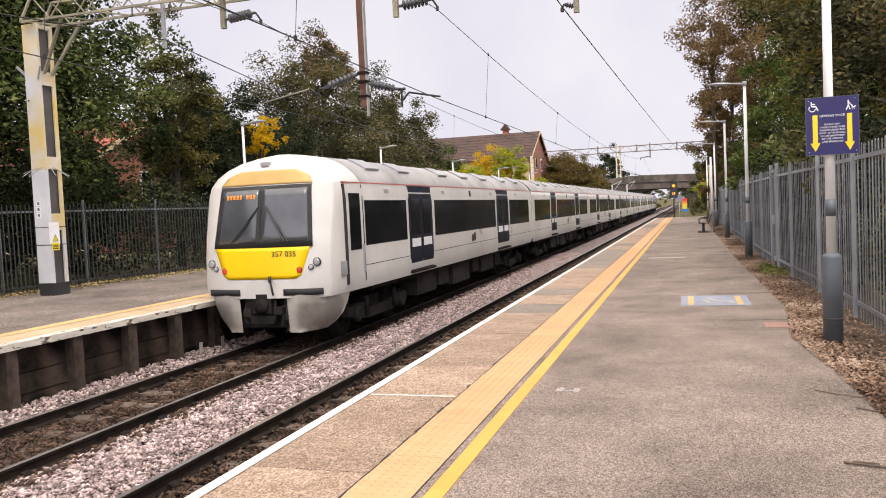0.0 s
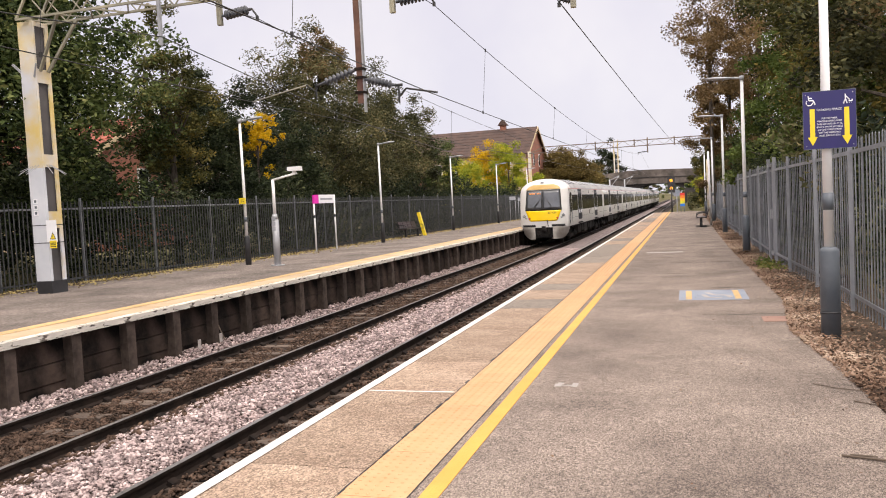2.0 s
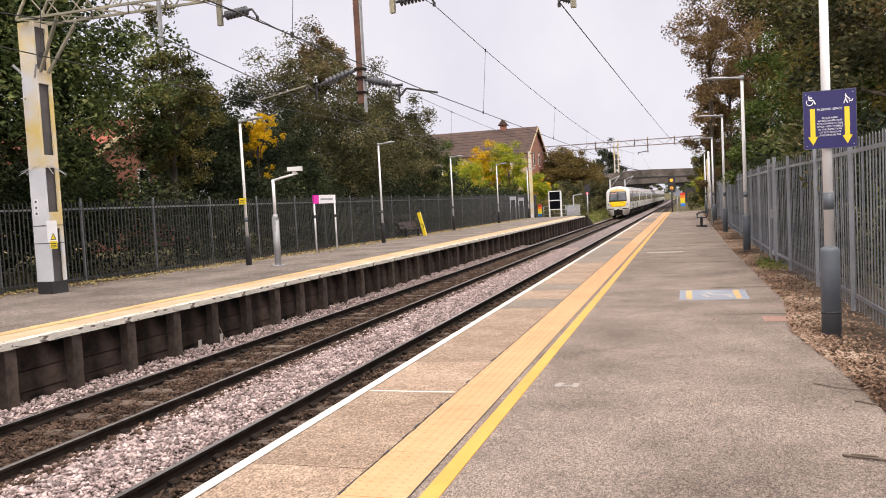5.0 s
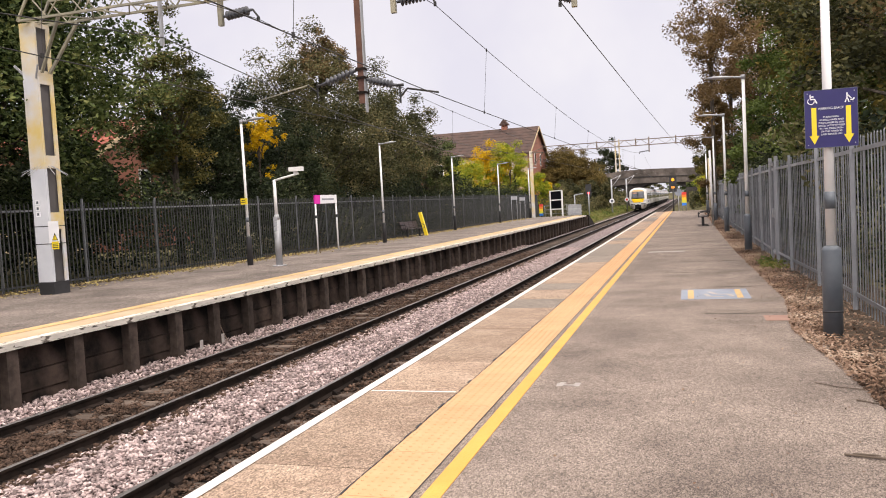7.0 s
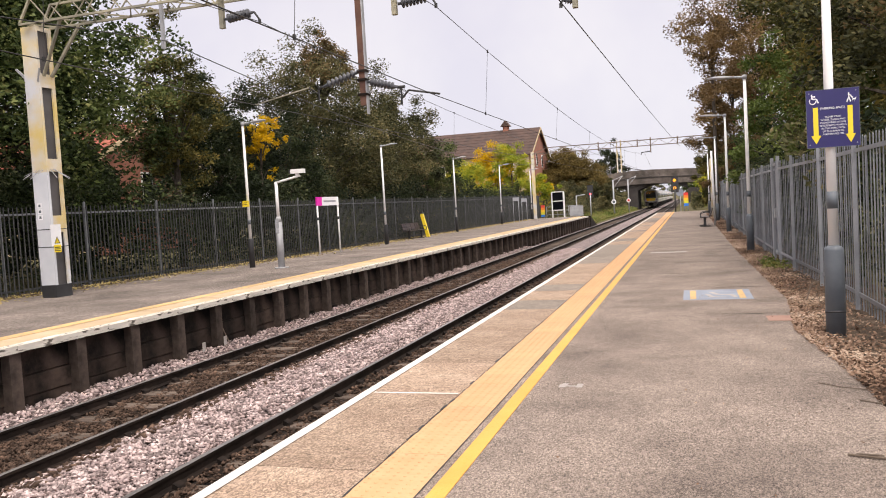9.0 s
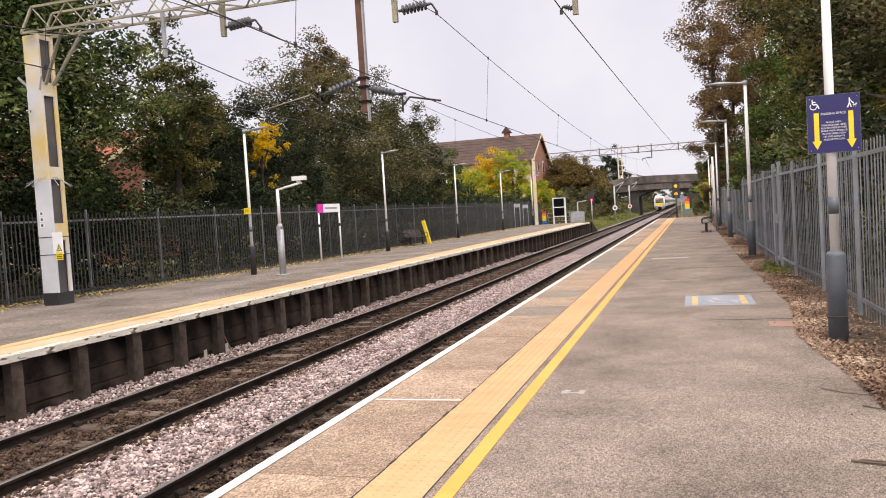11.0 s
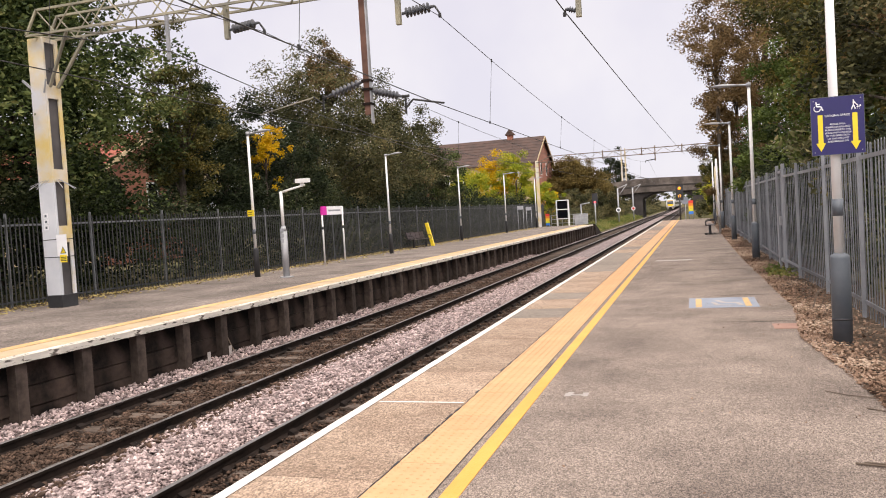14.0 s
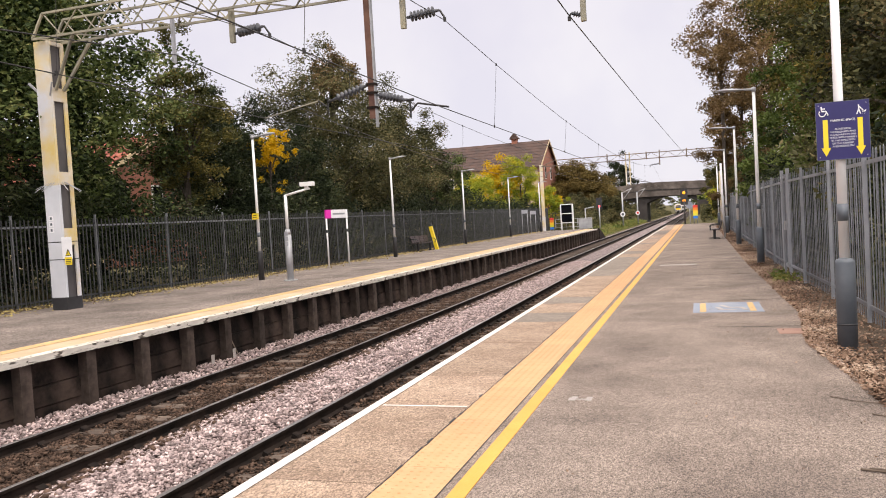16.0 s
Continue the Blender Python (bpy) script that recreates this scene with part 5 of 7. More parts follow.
# ---- navy parking sign ----
def parking_sign():
    s = thing("platform_sign", "navy parking space sign with yellow arrows on a lamp post", "sign", (4.31, 9.22, 2.0))
    bm = bmesh.new()
    box(bm, -0.252, 0.252, -0.004, 0.0, 0.0, 0.60)
    soften(bm, 0.002)
    panel = part("panel", bm, M["navy"], s, "navy blue panel")
    bm = bmesh.new()
    for a, b, c, d in ((-0.256, 0.256, -0.004, 0.0), (-0.256, 0.256, 0.60, 0.604), (-0.256, -0.252, 0.0, 0.6), (0.252, 0.256, 0.0, 0.6)):
        box(bm, a, b, -0.006, 0.001, c, d)
    part("rim", bm, M["greypaint"], s)
    for x in (-0.165, 0.165):
        bm = bmesh.new()
        prism(bm, [(x - 0.024, 0.42), (x + 0.024, 0.42), (x + 0.024, 0.125), (x + 0.048, 0.125), (x, 0.035), (x - 0.048, 0.125), (x - 0.024, 0.125)], -0.0065, -0.004)
        part("arrow", bm, M["sign_yellow"], panel, "yellow down arrow")
    up = lambda x, z: Matrix.Translation((x, -0.006, z)) @ Euler((radians(90), 0, 0)).to_matrix().to_4x4()
    lettering("heading", "PARKING SPACE", 0.033, M["sign_white"], panel, up(0, 0.405), label="white heading")
    for i, line in enumerate(("PLEASE PARK", "WHEELCHAIRS AND", "PUSHCHAIRS IN THIS", "SPACE WITH WHEELS", "IN THE DIRECTION", "OF THE ARROWS", "AND BRAKES ON")):
        lettering("text_line", line, 0.026, M["sign_white"], panel, up(0, 0.315 - 0.03 * i))
    bm = bmesh.new()
    for i in range(14):
        a, b = math.pi * (0.75 + 1.25 * i / 14), math.pi * (0.75 + 1.25 * (i + 1) / 14)
        rod(bm, (-0.19 + 0.032 * math.cos(a), -0.006, 0.49 + 0.032 * math.sin(a)), (-0.19 + 0.032 * math.cos(b), -0.006, 0.49 + 0.032 * math.sin(b)), 0.005, 5)
    for a, b in (((-0.20, 0.56), (-0.195, 0.51)), ((-0.195, 0.51), (-0.155, 0.51)), ((-0.155, 0.51), (-0.135, 0.465)), ((-0.197, 0.535), (-0.165, 0.535))):
        rod(bm, (a[0], -0.006, a[1]), (b[0], -0.006, b[1]), 0.007, 5)
    part("wheelchair_symbol", bm, M["sign_white"], panel)
    bm = bmesh.new()
    for a, b in (((0.155, 0.555), (0.155, 0.505)), ((0.155, 0.505), (0.135, 0.455)), ((0.155, 0.505), (0.172, 0.455)), ((0.157, 0.535), (0.195, 0.49)), ((0.185, 0.478), (0.215, 0.478)), ((0.215, 0.478), (0.222, 0.495)), ((0.19, 0.46), (0.192, 0.459)), ((0.21, 0.46), (0.212, 0.459))):
        rod(bm, (a[0], -0.006, a[1]), (b[0], -0.006, b[1]), 0.0065, 5)
    part("pushchair_symbol", bm, M["sign_white"], panel)
    for x in (-0.225, 0.225):
        for z in (0.03, 0.57):
            bm = bmesh.new()
            lathe(bm, (x, -0.004, z), (0, -1, 0), [(0, 0.006), (0.003, 0.005)], 8)
            part("screw", bm, M["galv"], s)
    for z in (0.12, 0.48):
        bm = bmesh.new()
        box(bm, -0.02, 0.1, 0.0, 0.03, z, z + 0.03)
        part("clamp", bm, M["galv"], s)


parking_sign()


# ---- overhead line: portals, insulators, wires ----
def insulator(bm, a, b, r=0.075, n=7):
    a, b = Vector(a), Vector(b)
    length = (b - a).length
    rings = [(0, 0.03), (0.05 * length, 0.03)]
    for i in range(n):
        s = 0.12 * length + 0.76 * length * i / n
        rings += [(s, 0.035), (s + 0.02 * length, r), (s + 0.05 * length, r * 0.95), (s + 0.075 * length, 0.035)]
    lathe(bm, a, b - a, rings + [(0.95 * length, 0.03), (length, 0.02)], 12)


def portal(y, label, mast_x, right_x, chord=0.055, bay=0.62, tube="rusttube", steel="boom"):
    g = thing("overhead_line_portal", label, "gantry", (0, y, 0), group="overhead line portals")
    # mast: two channels joined by plates, open between them on the side
    def mast(cx, name="mast"):
        bm = bmesh.new()
        box(bm, cx - 0.23, cx + 0.20, -0.17, -0.14, 0, 6.4)
        box(bm, cx - 0.23, cx - 0.20, -0.14, 0.31, 0, 6.4)
        box(bm, cx + 0.16, cx + 0.20, -0.14, -0.11, 0, 6.4)
        box(bm, cx + 0.16, cx + 0.20, 0.21, 0.31, 0, 6.4)
        for a, b in ((1.55, 1.95), (3.0, 3.3), (4.98, 5.3), (6.3, 6.4)):
            box(bm, cx + 0.165, cx + 0.198, -0.11, 0.21, a, b)
        m = part(name, bm, M["mast"], g, "pale grey and yellowed steel mast")
        # dark fill: shade of the open mast put into its colour
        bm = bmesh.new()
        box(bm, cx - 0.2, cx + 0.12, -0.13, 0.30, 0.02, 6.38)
        part("web", bm, M["mast_shade"], m, "dark fill that paints the shade between the channels")
        bm = bmesh.new()
        box(bm, cx - 0.236, cx + 0.206, -0.176, 0.316, 0, 0.30)
        part("base_paint", bm, M["black"], m, "blackened foot")
        for x0, x1, y0, y1 in ((cx - 0.234, cx + 0.204, -0.174, -0.171), (cx + 0.2005, cx + 0.2035, -0.171, -0.11), (cx - 0.234, cx - 0.231, -0.171, 0.31)):
            bm = bmesh.new()
            box(bm, x0, x1, y0, y1, 0.3, 2.98)
            part("lower_paint", bm, M["mast_grey"], m, "pale grey painted lower part")
        return m
    m = mast(mast_x)
    mast(right_x)
    # lattice boom
    lo, hi, d = 6.42, 6.98, 0.32
    for z in (lo, hi):
        for s in (-d, d):
            bm = bmesh.new()
            beam(bm, (mast_x - 0.1 + 0.35 * (z > 6.6), s, z), (right_x + 0.2, s, z), chord, chord)
            part("boom_chord", bm, M[steel], g, "faded yellowish lattice chord")
    for s in (-d, d):
        bm = bmesh.new()
        beam(bm, (mast_x - 0.1, s, lo), (mast_x + 0.25, s, hi), chord, chord)
        part("boom_end_post", bm, M[steel], g)
    n = int((right_x - mast_x - 0.25) / bay)
    for s in (-d, d):
        for i in range(n):
            a, b = mast_x + 0.25 + bay * i, mast_x + 0.25 + bay * (i + 1)
            za, zb = (lo, hi) if i % 2 else (hi, lo)
            bm = bmesh.new()
            beam(bm, (a, s, za), (b, s, zb), 0.024, 0.024)
            part("boom_lacing", bm, M[steel], g)
    for i in range(n):
        a, b = mast_x + bay * i, mast_x + bay * (i + 1)
        s = d if i % 2 else -d
        bm = bmesh.new()
        beam(bm, (a, s, lo), (b, -s, lo), 0.03, 0.03)
        part("boom_brace", bm, M[steel], g)
    for s in (-0.3, 0.3):
        bm = bmesh.new()
        beam(bm, (mast_x + 0.22, s * 0.4 + 0.08, 5.25), (mast_x + 1.05, s, 6.4), 0.06, 0.06)
        part("knee_brace", bm, M["boom"], g)
    # drop tubes
    for x, z, r, mat, nm in ((-3.48, 3.80, 0.062, tube, "drop_tube"), (-6.69, 5.76, 0.05, "boom", "hanger"), (-2.70, 5.55, 0.05, "boom", "hanger"), (0.93, 5.22, 0.05, "boom", "hanger"), (-8.22, 5.5, 0.035, "galv", "hanger")):
        bm = bmesh.new()
        box(bm, x - r, x + r, -r, r, z, 6.5)
        soften(bm, 0.01)
        part(nm, bm, M[mat], g, ("rust-brown hanging tube" if tube == "rusttube" else "pale grey hanging tube") if nm == "drop_tube" else "short hanging post")
    bm = bmesh.new()
    box(bm, -3.418, -3.392, -0.05, 0.06, 3.62, 6.5)
    part("tube_web", bm, M["galv"], g, "pale grey strip along the hanging tube")
    # insulators and registration arms
    for a, b, hook in (((-6.62, 0, 5.95), (-5.90, 0, 6.02), (-5.78, 0, 5.85)), ((-2.62, 0, 5.76), (-1.92, 0, 5.82), (-1.82, 0, 5.66)), ((0.88, 0, 5.34), (0.70, 0, 5.40), (0.66, 0, 5.34))):
        bm = bmesh.new()
        insulator(bm, a, b, 0.105 if a[0] < 0 else 0.06, 7 if a[0] < 0 else 3)
        i = part("insulator", bm, M["ceramic"], g, "dark grey ribbed insulator")
        bm = bmesh.new()
        rod(bm, b, hook, 0.022, 6)
        rod(bm, hook, (hook[0], 0, hook[2] - 0.08), 0.035, 6)
        part("clamp", bm, M["wire"], i)
    bm = bmesh.new()
    insulator(bm, (-3.58, 0, 4.50), (-4.40, 0, 4.27), 0.085)
    i = part("insulator", bm, M["ceramic"], g, "dark grey ribbed insulator")
    bm = bmesh.new()
    rod(bm, (-4.40, 0, 4.27), (-4.5, 0, 4.24), 0.03, 8)
    rod(bm, (-4.5, 0, 4.30), (-4.5, 0, 3.98), 0.02, 6)
    rod(bm, (-4.5, 0, 4.13), (-4.72, 0, 4.29), 0.016, 6)
    part("drop_arm", bm, M["wire"], i)
    bm = bmesh.new()
    rod(bm, (-4.72, 0, 4.29), (-6.02, 0, 4.05), 0.013, 8)
    part("registration_arm", bm, M["boom"], i, "thin pale registration arm")
    bm = bmesh.new()
    insulator(bm, (-3.38, 0, 4.28), (-2.72, 0, 4.10), 0.085)
    i = part("insulator", bm, M["ceramic"], g, "dark grey ribbed insulator")
    bm = bmesh.new()
    rod(bm, (-2.72, 0, 4.10), (-2.58, 0, 4.10), 0.03, 8)
    rod(bm, (-2.66, 0, 4.10), (-2.66, 0, 3.74), 0.022, 6)
    rod(bm, (-2.66, 0, 3.86), (-2.50, 0, 4.02), 0.02, 6)
    rod(bm, (-2.50, 0, 4.02), (-1.84, 0, 3.88), 0.02, 6)
    part("drop_arm", bm, M["wire"], i)
    bm = bmesh.new()
    for z in (4.02, 4.32, 4.50):
        box(bm, -3.58, -3.38, -0.09, 0.09, z - 0.025, z + 0.025)
    part("clamp", bm, M["rust"], g)
    return g, m


near_portal, near_mast = portal(15.3, "pale lattice portal carrying the overhead wires across both tracks", -11.78, 7.4, 0.05, 0.5)


def slim_portal(y, left, right):
    """The next portal: slim masts, a shallow lattice boom, a pair of drop tubes, a hanger with its arm."""
    g = thing("overhead_line_portal", "slim weathered lattice portal across the tracks near the platform's end", "gantry", (0, y, 0), group="overhead line portals")
    for x in (left, right):
        bm = bmesh.new()
        box(bm, x - 0.14, x + 0.14, -0.14, -0.10, -0.6, 6.45)
        box(bm, x - 0.14, x + 0.14, 0.10, 0.14, -0.6, 6.45)
        box(bm, x - 0.02, x + 0.02, -0.10, 0.10, -0.6, 6.45)
        part("mast", bm, M["mast"], g, "yellowed steel mast")
    lo, hi, d = 6.27, 6.80, 0.14
    for z in (lo, hi):
        for s in (-d, d):
            bm = bmesh.new()
            beam(bm, (left + (1.4 if z == hi else 0), s, z), (right, s, z), 0.06, 0.06)
            part("boom_chord", bm, M["boom_brown"], g, "brownish lattice chord")
    n = int((right - left - 1.4) / 0.75)
    for i in range(n):
        a, b = left + 1.4 + 0.75 * i, left + 1.4 + 0.75 * (i + 1)
        za, zb = (lo, hi) if i % 2 else (hi, lo)
        bm = bmesh.new()
        beam(bm, (a, -d, za), (b, -d, zb), 0.03, 0.03)
        part("boom_lacing", bm, M["boom_brown"], g)
    bm = bmesh.new()
    beam(bm, (left, 0, lo), (left + 1.4, 0, hi), 0.07, 0.07)
    part("boom_end_post", bm, M["boom_brown"], g)
    bm = bmesh.new()
    beam(bm, (left + 0.1, 0, 4.9), (left + 1.2, 0, 6.25), 0.08, 0.08)
    part("knee_brace", bm, M["boom_brown"], g)
    for x in (-3.50, -3.14):
        bm = bmesh.new()
        box(bm, x - 0.055, x + 0.055, -0.06, 0.06, 3.90, 6.98)
        part("drop_tube", bm, M["mast"], g, "yellowed hanging tube")
    for x, z0, z1 in ((-0.41, 5.6, 7.0), (-5.2, 6.1, 6.95), (-1.6, 6.2, 6.92), (2.0, 6.15, 6.95)):
        bm = bmesh.new()
        box(bm, x - 0.05, x + 0.05, -0.05, 0.05, z0, z1)
        part("hanger", bm, M["boom_brown"], g)
    bm = bmesh.new()
    insulator(bm, (-0.45, 0, 5.72), (-1.0, 0, 5.68), 0.08, 5)
    arm = part("insulator", bm, M["ceramic"], g, "dark ribbed insulator")
    bm = bmesh.new()
    rod(bm, (-1.0, 0, 5.68), (-1.28, 0, 5.64), 0.035, 6)
    rod(bm, (-1.28, 0, 5.66), (-1.29, 0, 5.45), 0.03, 6)
    part("clamp", bm, M["wire"], arm)
    for a, b in (((-3.56, 0, 4.5), (-4.6, 0, 4.1)), ((-3.08, 0, 4.4), (-1.0, 0, 3.95))):
        bm = bmesh.new()
        rod(bm, a, b, 0.03, 6)
        part("registration_arm", bm, M["wire"], g)
    return g


slim_portal(76.5, -11.55, 6.5)

# small fittings of the near mast
for i in range(16):
    bm = bmesh.new()
    a = 2 * math.pi * i / 16
    beam(bm, (-11.78 + 0.2 * math.cos(a), 0.02 + 0.17 * math.sin(a), 3.06), (-11.78 + 0.52 * math.cos(a), 0.02 + 0.5 * math.sin(a), 2.86 + random.uniform(-0.05, 0.08)), 0.012, 0.012)
    part("spike", bm, M["galv"], near_portal)
bm = bmesh.new()
beam(bm, (-12.0, -0.1, 5.2), (-12.25, -0.15, 5.45), 0.05, 0.05)
part("wire_bracket", bm, M["galv"], near_portal)
bm = bmesh.new()
beam(bm, (-11.62, -0.18, 5.1), (-11.5, -0.22, 5.4), 0.03, 0.03)
part("wire_bracket", bm, M["galv"], near_portal)
w = thing("warning_sign", "yellow and white electrical warning sign strapped to the mast", "sign", (-11.56, 15.09, 1.22))
for nm, a, b, c, d, mat, y in (("white_plate", -0.02, 0.28, 0.1, 0.62, "sign_white", 0.0), ("yellow_triangle_plate", 0.06, 0.26, 0.02, 0.40, "sign_white", -0.006), ("yellow_plate", 0.06, 0.26, -0.04, 0.14, "sign_yellow", -0.012)):
    bm = bmesh.new()
    box(bm, a, b, y - 0.004, y, c - 0.1, d - 0.1)
    part(nm, bm, M[mat], w)
bm = bmesh.new()
prism(bm, [(0.075, 0.07), (0.245, 0.07), (0.16, 0.24)], -0.014, -0.010)
tri = part("triangle", bm, M["black"], w, "black-edged yellow triangle")
bm = bmesh.new()
prism(bm, [(0.10, 0.085), (0.22, 0.085), (0.16, 0.205)], -0.017, -0.014)
part("triangle_field", bm, M["sign_yellow"], tri)
bm = bmesh.new()
beam(bm, (0.165, -0.019, 0.18), (0.15, -0.019, 0.13), 0.012, 0.004)
beam(bm, (0.15, -0.019, 0.14), (0.17, -0.019, 0.095), 0.012, 0.004)
part("bolt_symbol", bm, M["black"], tri)
for z in (-0.11, -0.07, -0.03):
    bm = bmesh.new()
    box(bm, 0.08, 0.24, -0.018, -0.016, z, z + 0.02)
    part("text_bar", bm, M["black"], w)
for z in (1.2, 1.62):
    bm = bmesh.new()
    box(bm, -12.02, -11.575, -0.18, 0.32, z, z + 0.018)
    part("strap", bm, M["black"], near_portal, "thin black strap")
for i in range(3):
    q = thing("number_plate_tag", "small white tag with dark bars on the mast", "tag", (-11.87, 15.12, 1.86 + 0.14 * i), group="tags on the mast")
    bm = bmesh.new()
    box(bm, -0.065, 0.065, -0.006, 0.0, 0, 0.12)
    part("plate", bm, M["sign_white"], q)
    bm = bmesh.new()
    box(bm, -0.03, 0.03, -0.008, -0.006, 0.03, 0.09)
    part("mark_bar", bm, M["greypaint"], q)


def wire(name, label, points, r):
    bm = bmesh.new()
    rows = [[bm.verts.new((x + r * math.cos(k * math.pi / 3), y, z + r * math.sin(k * math.pi / 3))) for k in range(6)] for x, y, z in points]
    for a, b in zip(rows, rows[1:]):
        for k in range(6):
            bm.faces.new((a[k], a[(k + 1) % 6], b[(k + 1) % 6], b[k])).smooth = True
    return tagged(new(name, solid(name, bm, M["wire"])), label, "overhead wire", "overhead wires")


def sag(a, b, dip, n=14):
    return [tuple(Vector(a).lerp(Vector(b), i / n) - Vector((0, 0, dip * 4 * (i / n) * (1 - i / n)))) for i in range(n + 1)]


def two_spans(xa, z, xb, dip, x0=None):
    """A wire from behind the camera, by both portals, and on under the bridge."""
    return sag((xb, -46, z), (xa, 15.3, z), dip) + sag((xa, 15.3, z), (xb, 76.5, z), dip)[1:] + sag((xb, 76.5, z), (xa, 150, z - 0.1), dip)[1:] + sag((xa, 150, z - 0.1), (xa, 400, z - 0.3), 0.2, 6)[1:]


SPANS = {
    "far": dict(contact=(-5.95, 4.03, -4.6), carrier=(-5.78, 5.80, -4.9)),
    "near": dict(contact=(-1.96, 3.87, -1.0), carrier=(-1.82, 5.60, -1.0)),
}
DIP = 0.90
for side, track_ in (("far", "farther"), ("near", "nearer")):
    x, z, x2 = SPANS[side]["contact"]
    wire("contact_wire", "contact wire over the %s track" % track_, two_spans(x, z, x2, 0.02), 0.0085)
    x, z, x2 = SPANS[side]["carrier"]
    wire("catenary_wire", "sagging carrier wire over the %s track" % track_, two_spans(x, z, x2, DIP), 0.0075)
wire("feeder_wire", "feeder wire along the platform side", sag((0.4, -46, 5.7), (0.66, 15.3, 5.36), 0.3) + sag((0.66, 15.3, 5.36), (2.2, 76.5, 6.0), 0.1)[1:], 0.012)
wire("feeder_wire", "slack feeder wire hung from the portal beyond the far track", sag((-8.4, -46, 5.68), (-8.19, 15.3, 5.68), 1.5) + sag((-8.19, 15.3, 5.68), (-8.6, 76.5, 5.7), 1.5)[1:], 0.012)


def dropper(side, y):
    """A dropper from the carrier wire down to the contact wire, with a small clip at each end."""
    q = abs(y - 15.3) / 61.2
    (xa, za, xb), (xc, zc, xd) = SPANS[side]["contact"], SPANS[side]["carrier"]
    lo = Vector((xa + (xb - xa) * q, y, za))
    hi = Vector((xc + (xd - xc) * q, y, zc - DIP * 4 * q * (1 - q)))
    d = thing("dropper", "thin wire dropper hanging from the carrier wire", "overhead wire", tuple(lo), group="wire droppers")
    bm = bmesh.new()
    rod(bm, (0, 0, 0), hi - lo, 0.0045, 5)
    part("stay", bm, M["wire"], d)
    for at in (Vector((0, 0, 0)), hi - lo):
        bm = bmesh.new()
        box(bm, at.x - 0.014, at.x + 0.014, -0.02, 0.02, at.z - 0.035, at.z + 0.035)
        part("clip", bm, M["wire"], d)


for side in ("far", "near"):
    for y in (9.2, 19.26, 29.2, 38, 47, 56, 66):
        dropper(side, y)


# ---- things on the far platform ----
def bench(x, y, rz, label):
    b = thing("bench", label, "bench", (x, y, 0), rz)
    for i in range(4):
        bm = bmesh.new()
        box(bm, -0.88 + 0.45 * i, -0.47 + 0.45 * i, -0.22, 0.24, 0.43, 0.46)
        soften(bm, 0.02)
        part("seat", bm, M["bench"], b)
        bm = bmesh.new()
        for k in range(3):
            prism(bm, [(0.22 + 0.04 * k, 0.50 + 0.12 * k), (0.25 + 0.04 * k, 0.49 + 0.12 * k), (0.285 + 0.04 * k, 0.60 + 0.12 * k), (0.255 + 0.04 * k, 0.61 + 0.12 * k)], -0.88 + 0.45 * i, -0.47 + 0.45 * i, "x")
        part("backrest", bm, M["bench"], b)
    for x2 in (-0.65, 0.65):
        bm = bmesh.new()
        box(bm, x2 - 0.03, x2 + 0.03, -0.05, 0.05, 0, 0.43)
        box(bm, x2 - 0.03, x2 + 0.03, -0.25, 0.25, 0.0, 0.03)
        beam(bm, (x2, 0.2, 0.42), (x2, 0.34, 0.82), 0.04, 0.04)
        part("leg", bm, M["black"], b)
    for x2 in (-0.92, 0.92):
        bm = bmesh.new()
        for a, c in (((x2, 0.26, 0.68), (x2, -0.1, 0.66)), ((x2, -0.1, 0.66), (x2, -0.2, 0.58)), ((x2, -0.2, 0.58), (x2, -0.18, 0.45))):
            rod(bm, a, c, 0.02, 8)
        part("armrest", bm, M["black"], b)
    return b


bench(-11.65, 41.2, 78, "dark metal bench against the railing")
bench(3.5, 39.6, -90, "dark metal bench with curved armrests by the fence")
y = thing("yellow_prop", "leaning yellow board with a black cap", "board", (-11.45, 42.4, 0))
bm = bmesh.new()
prism(bm, [(0.06, 0.0), (0.24, 0.0), (-0.10, 1.36), (-0.27, 1.33)], -0.085, 0.085)
soften(bm, 0.035, 2)
part("board", bm, M["sign_yellow"], y)
bm = bmesh.new()
prism(bm, [(-0.09, 1.33), (-0.28, 1.30), (-0.31, 1.44), (-0.13, 1.47)], -0.09, 0.09)
part("cap", bm, M["black"], y)

nb = thing("station_name_board", "white station name board with a magenta end on two posts", "sign", (-11.45, 29.9, 0), 80)
for x in (-0.72, 0.72):
    bm = bmesh.new()
    rod(bm, (x, 0, 0), (x, 0, 2.32), 0.035, 12)
    p = part("post", bm, M["white"], nb)
    bm = bmesh.new()
    rod(bm, (x, 0, 1.38), (x, 0, 1.5), 0.038, 12)
    part("band", bm, M["black"], p)
bm = bmesh.new()
box(bm, -0.76, 0.76, -0.03, 0.03, 1.97, 2.32)
soften(bm, 0.006)
part("board", bm, M["sign_white"], nb)
bm = bmesh.new()
box(bm, -0.765, -0.42, -0.034, 0.034, 1.968, 2.322)
part("magenta_end", bm, M["sign_pink"], nb, "magenta end panel")
for s in (-1, 1):
    bm = bmesh.new()
    box(bm, -0.3, 0.55, s * 0.031, s * 0.033, 2.11, 2.18)
    part("text_bar", bm, M["fence_light"], nb)

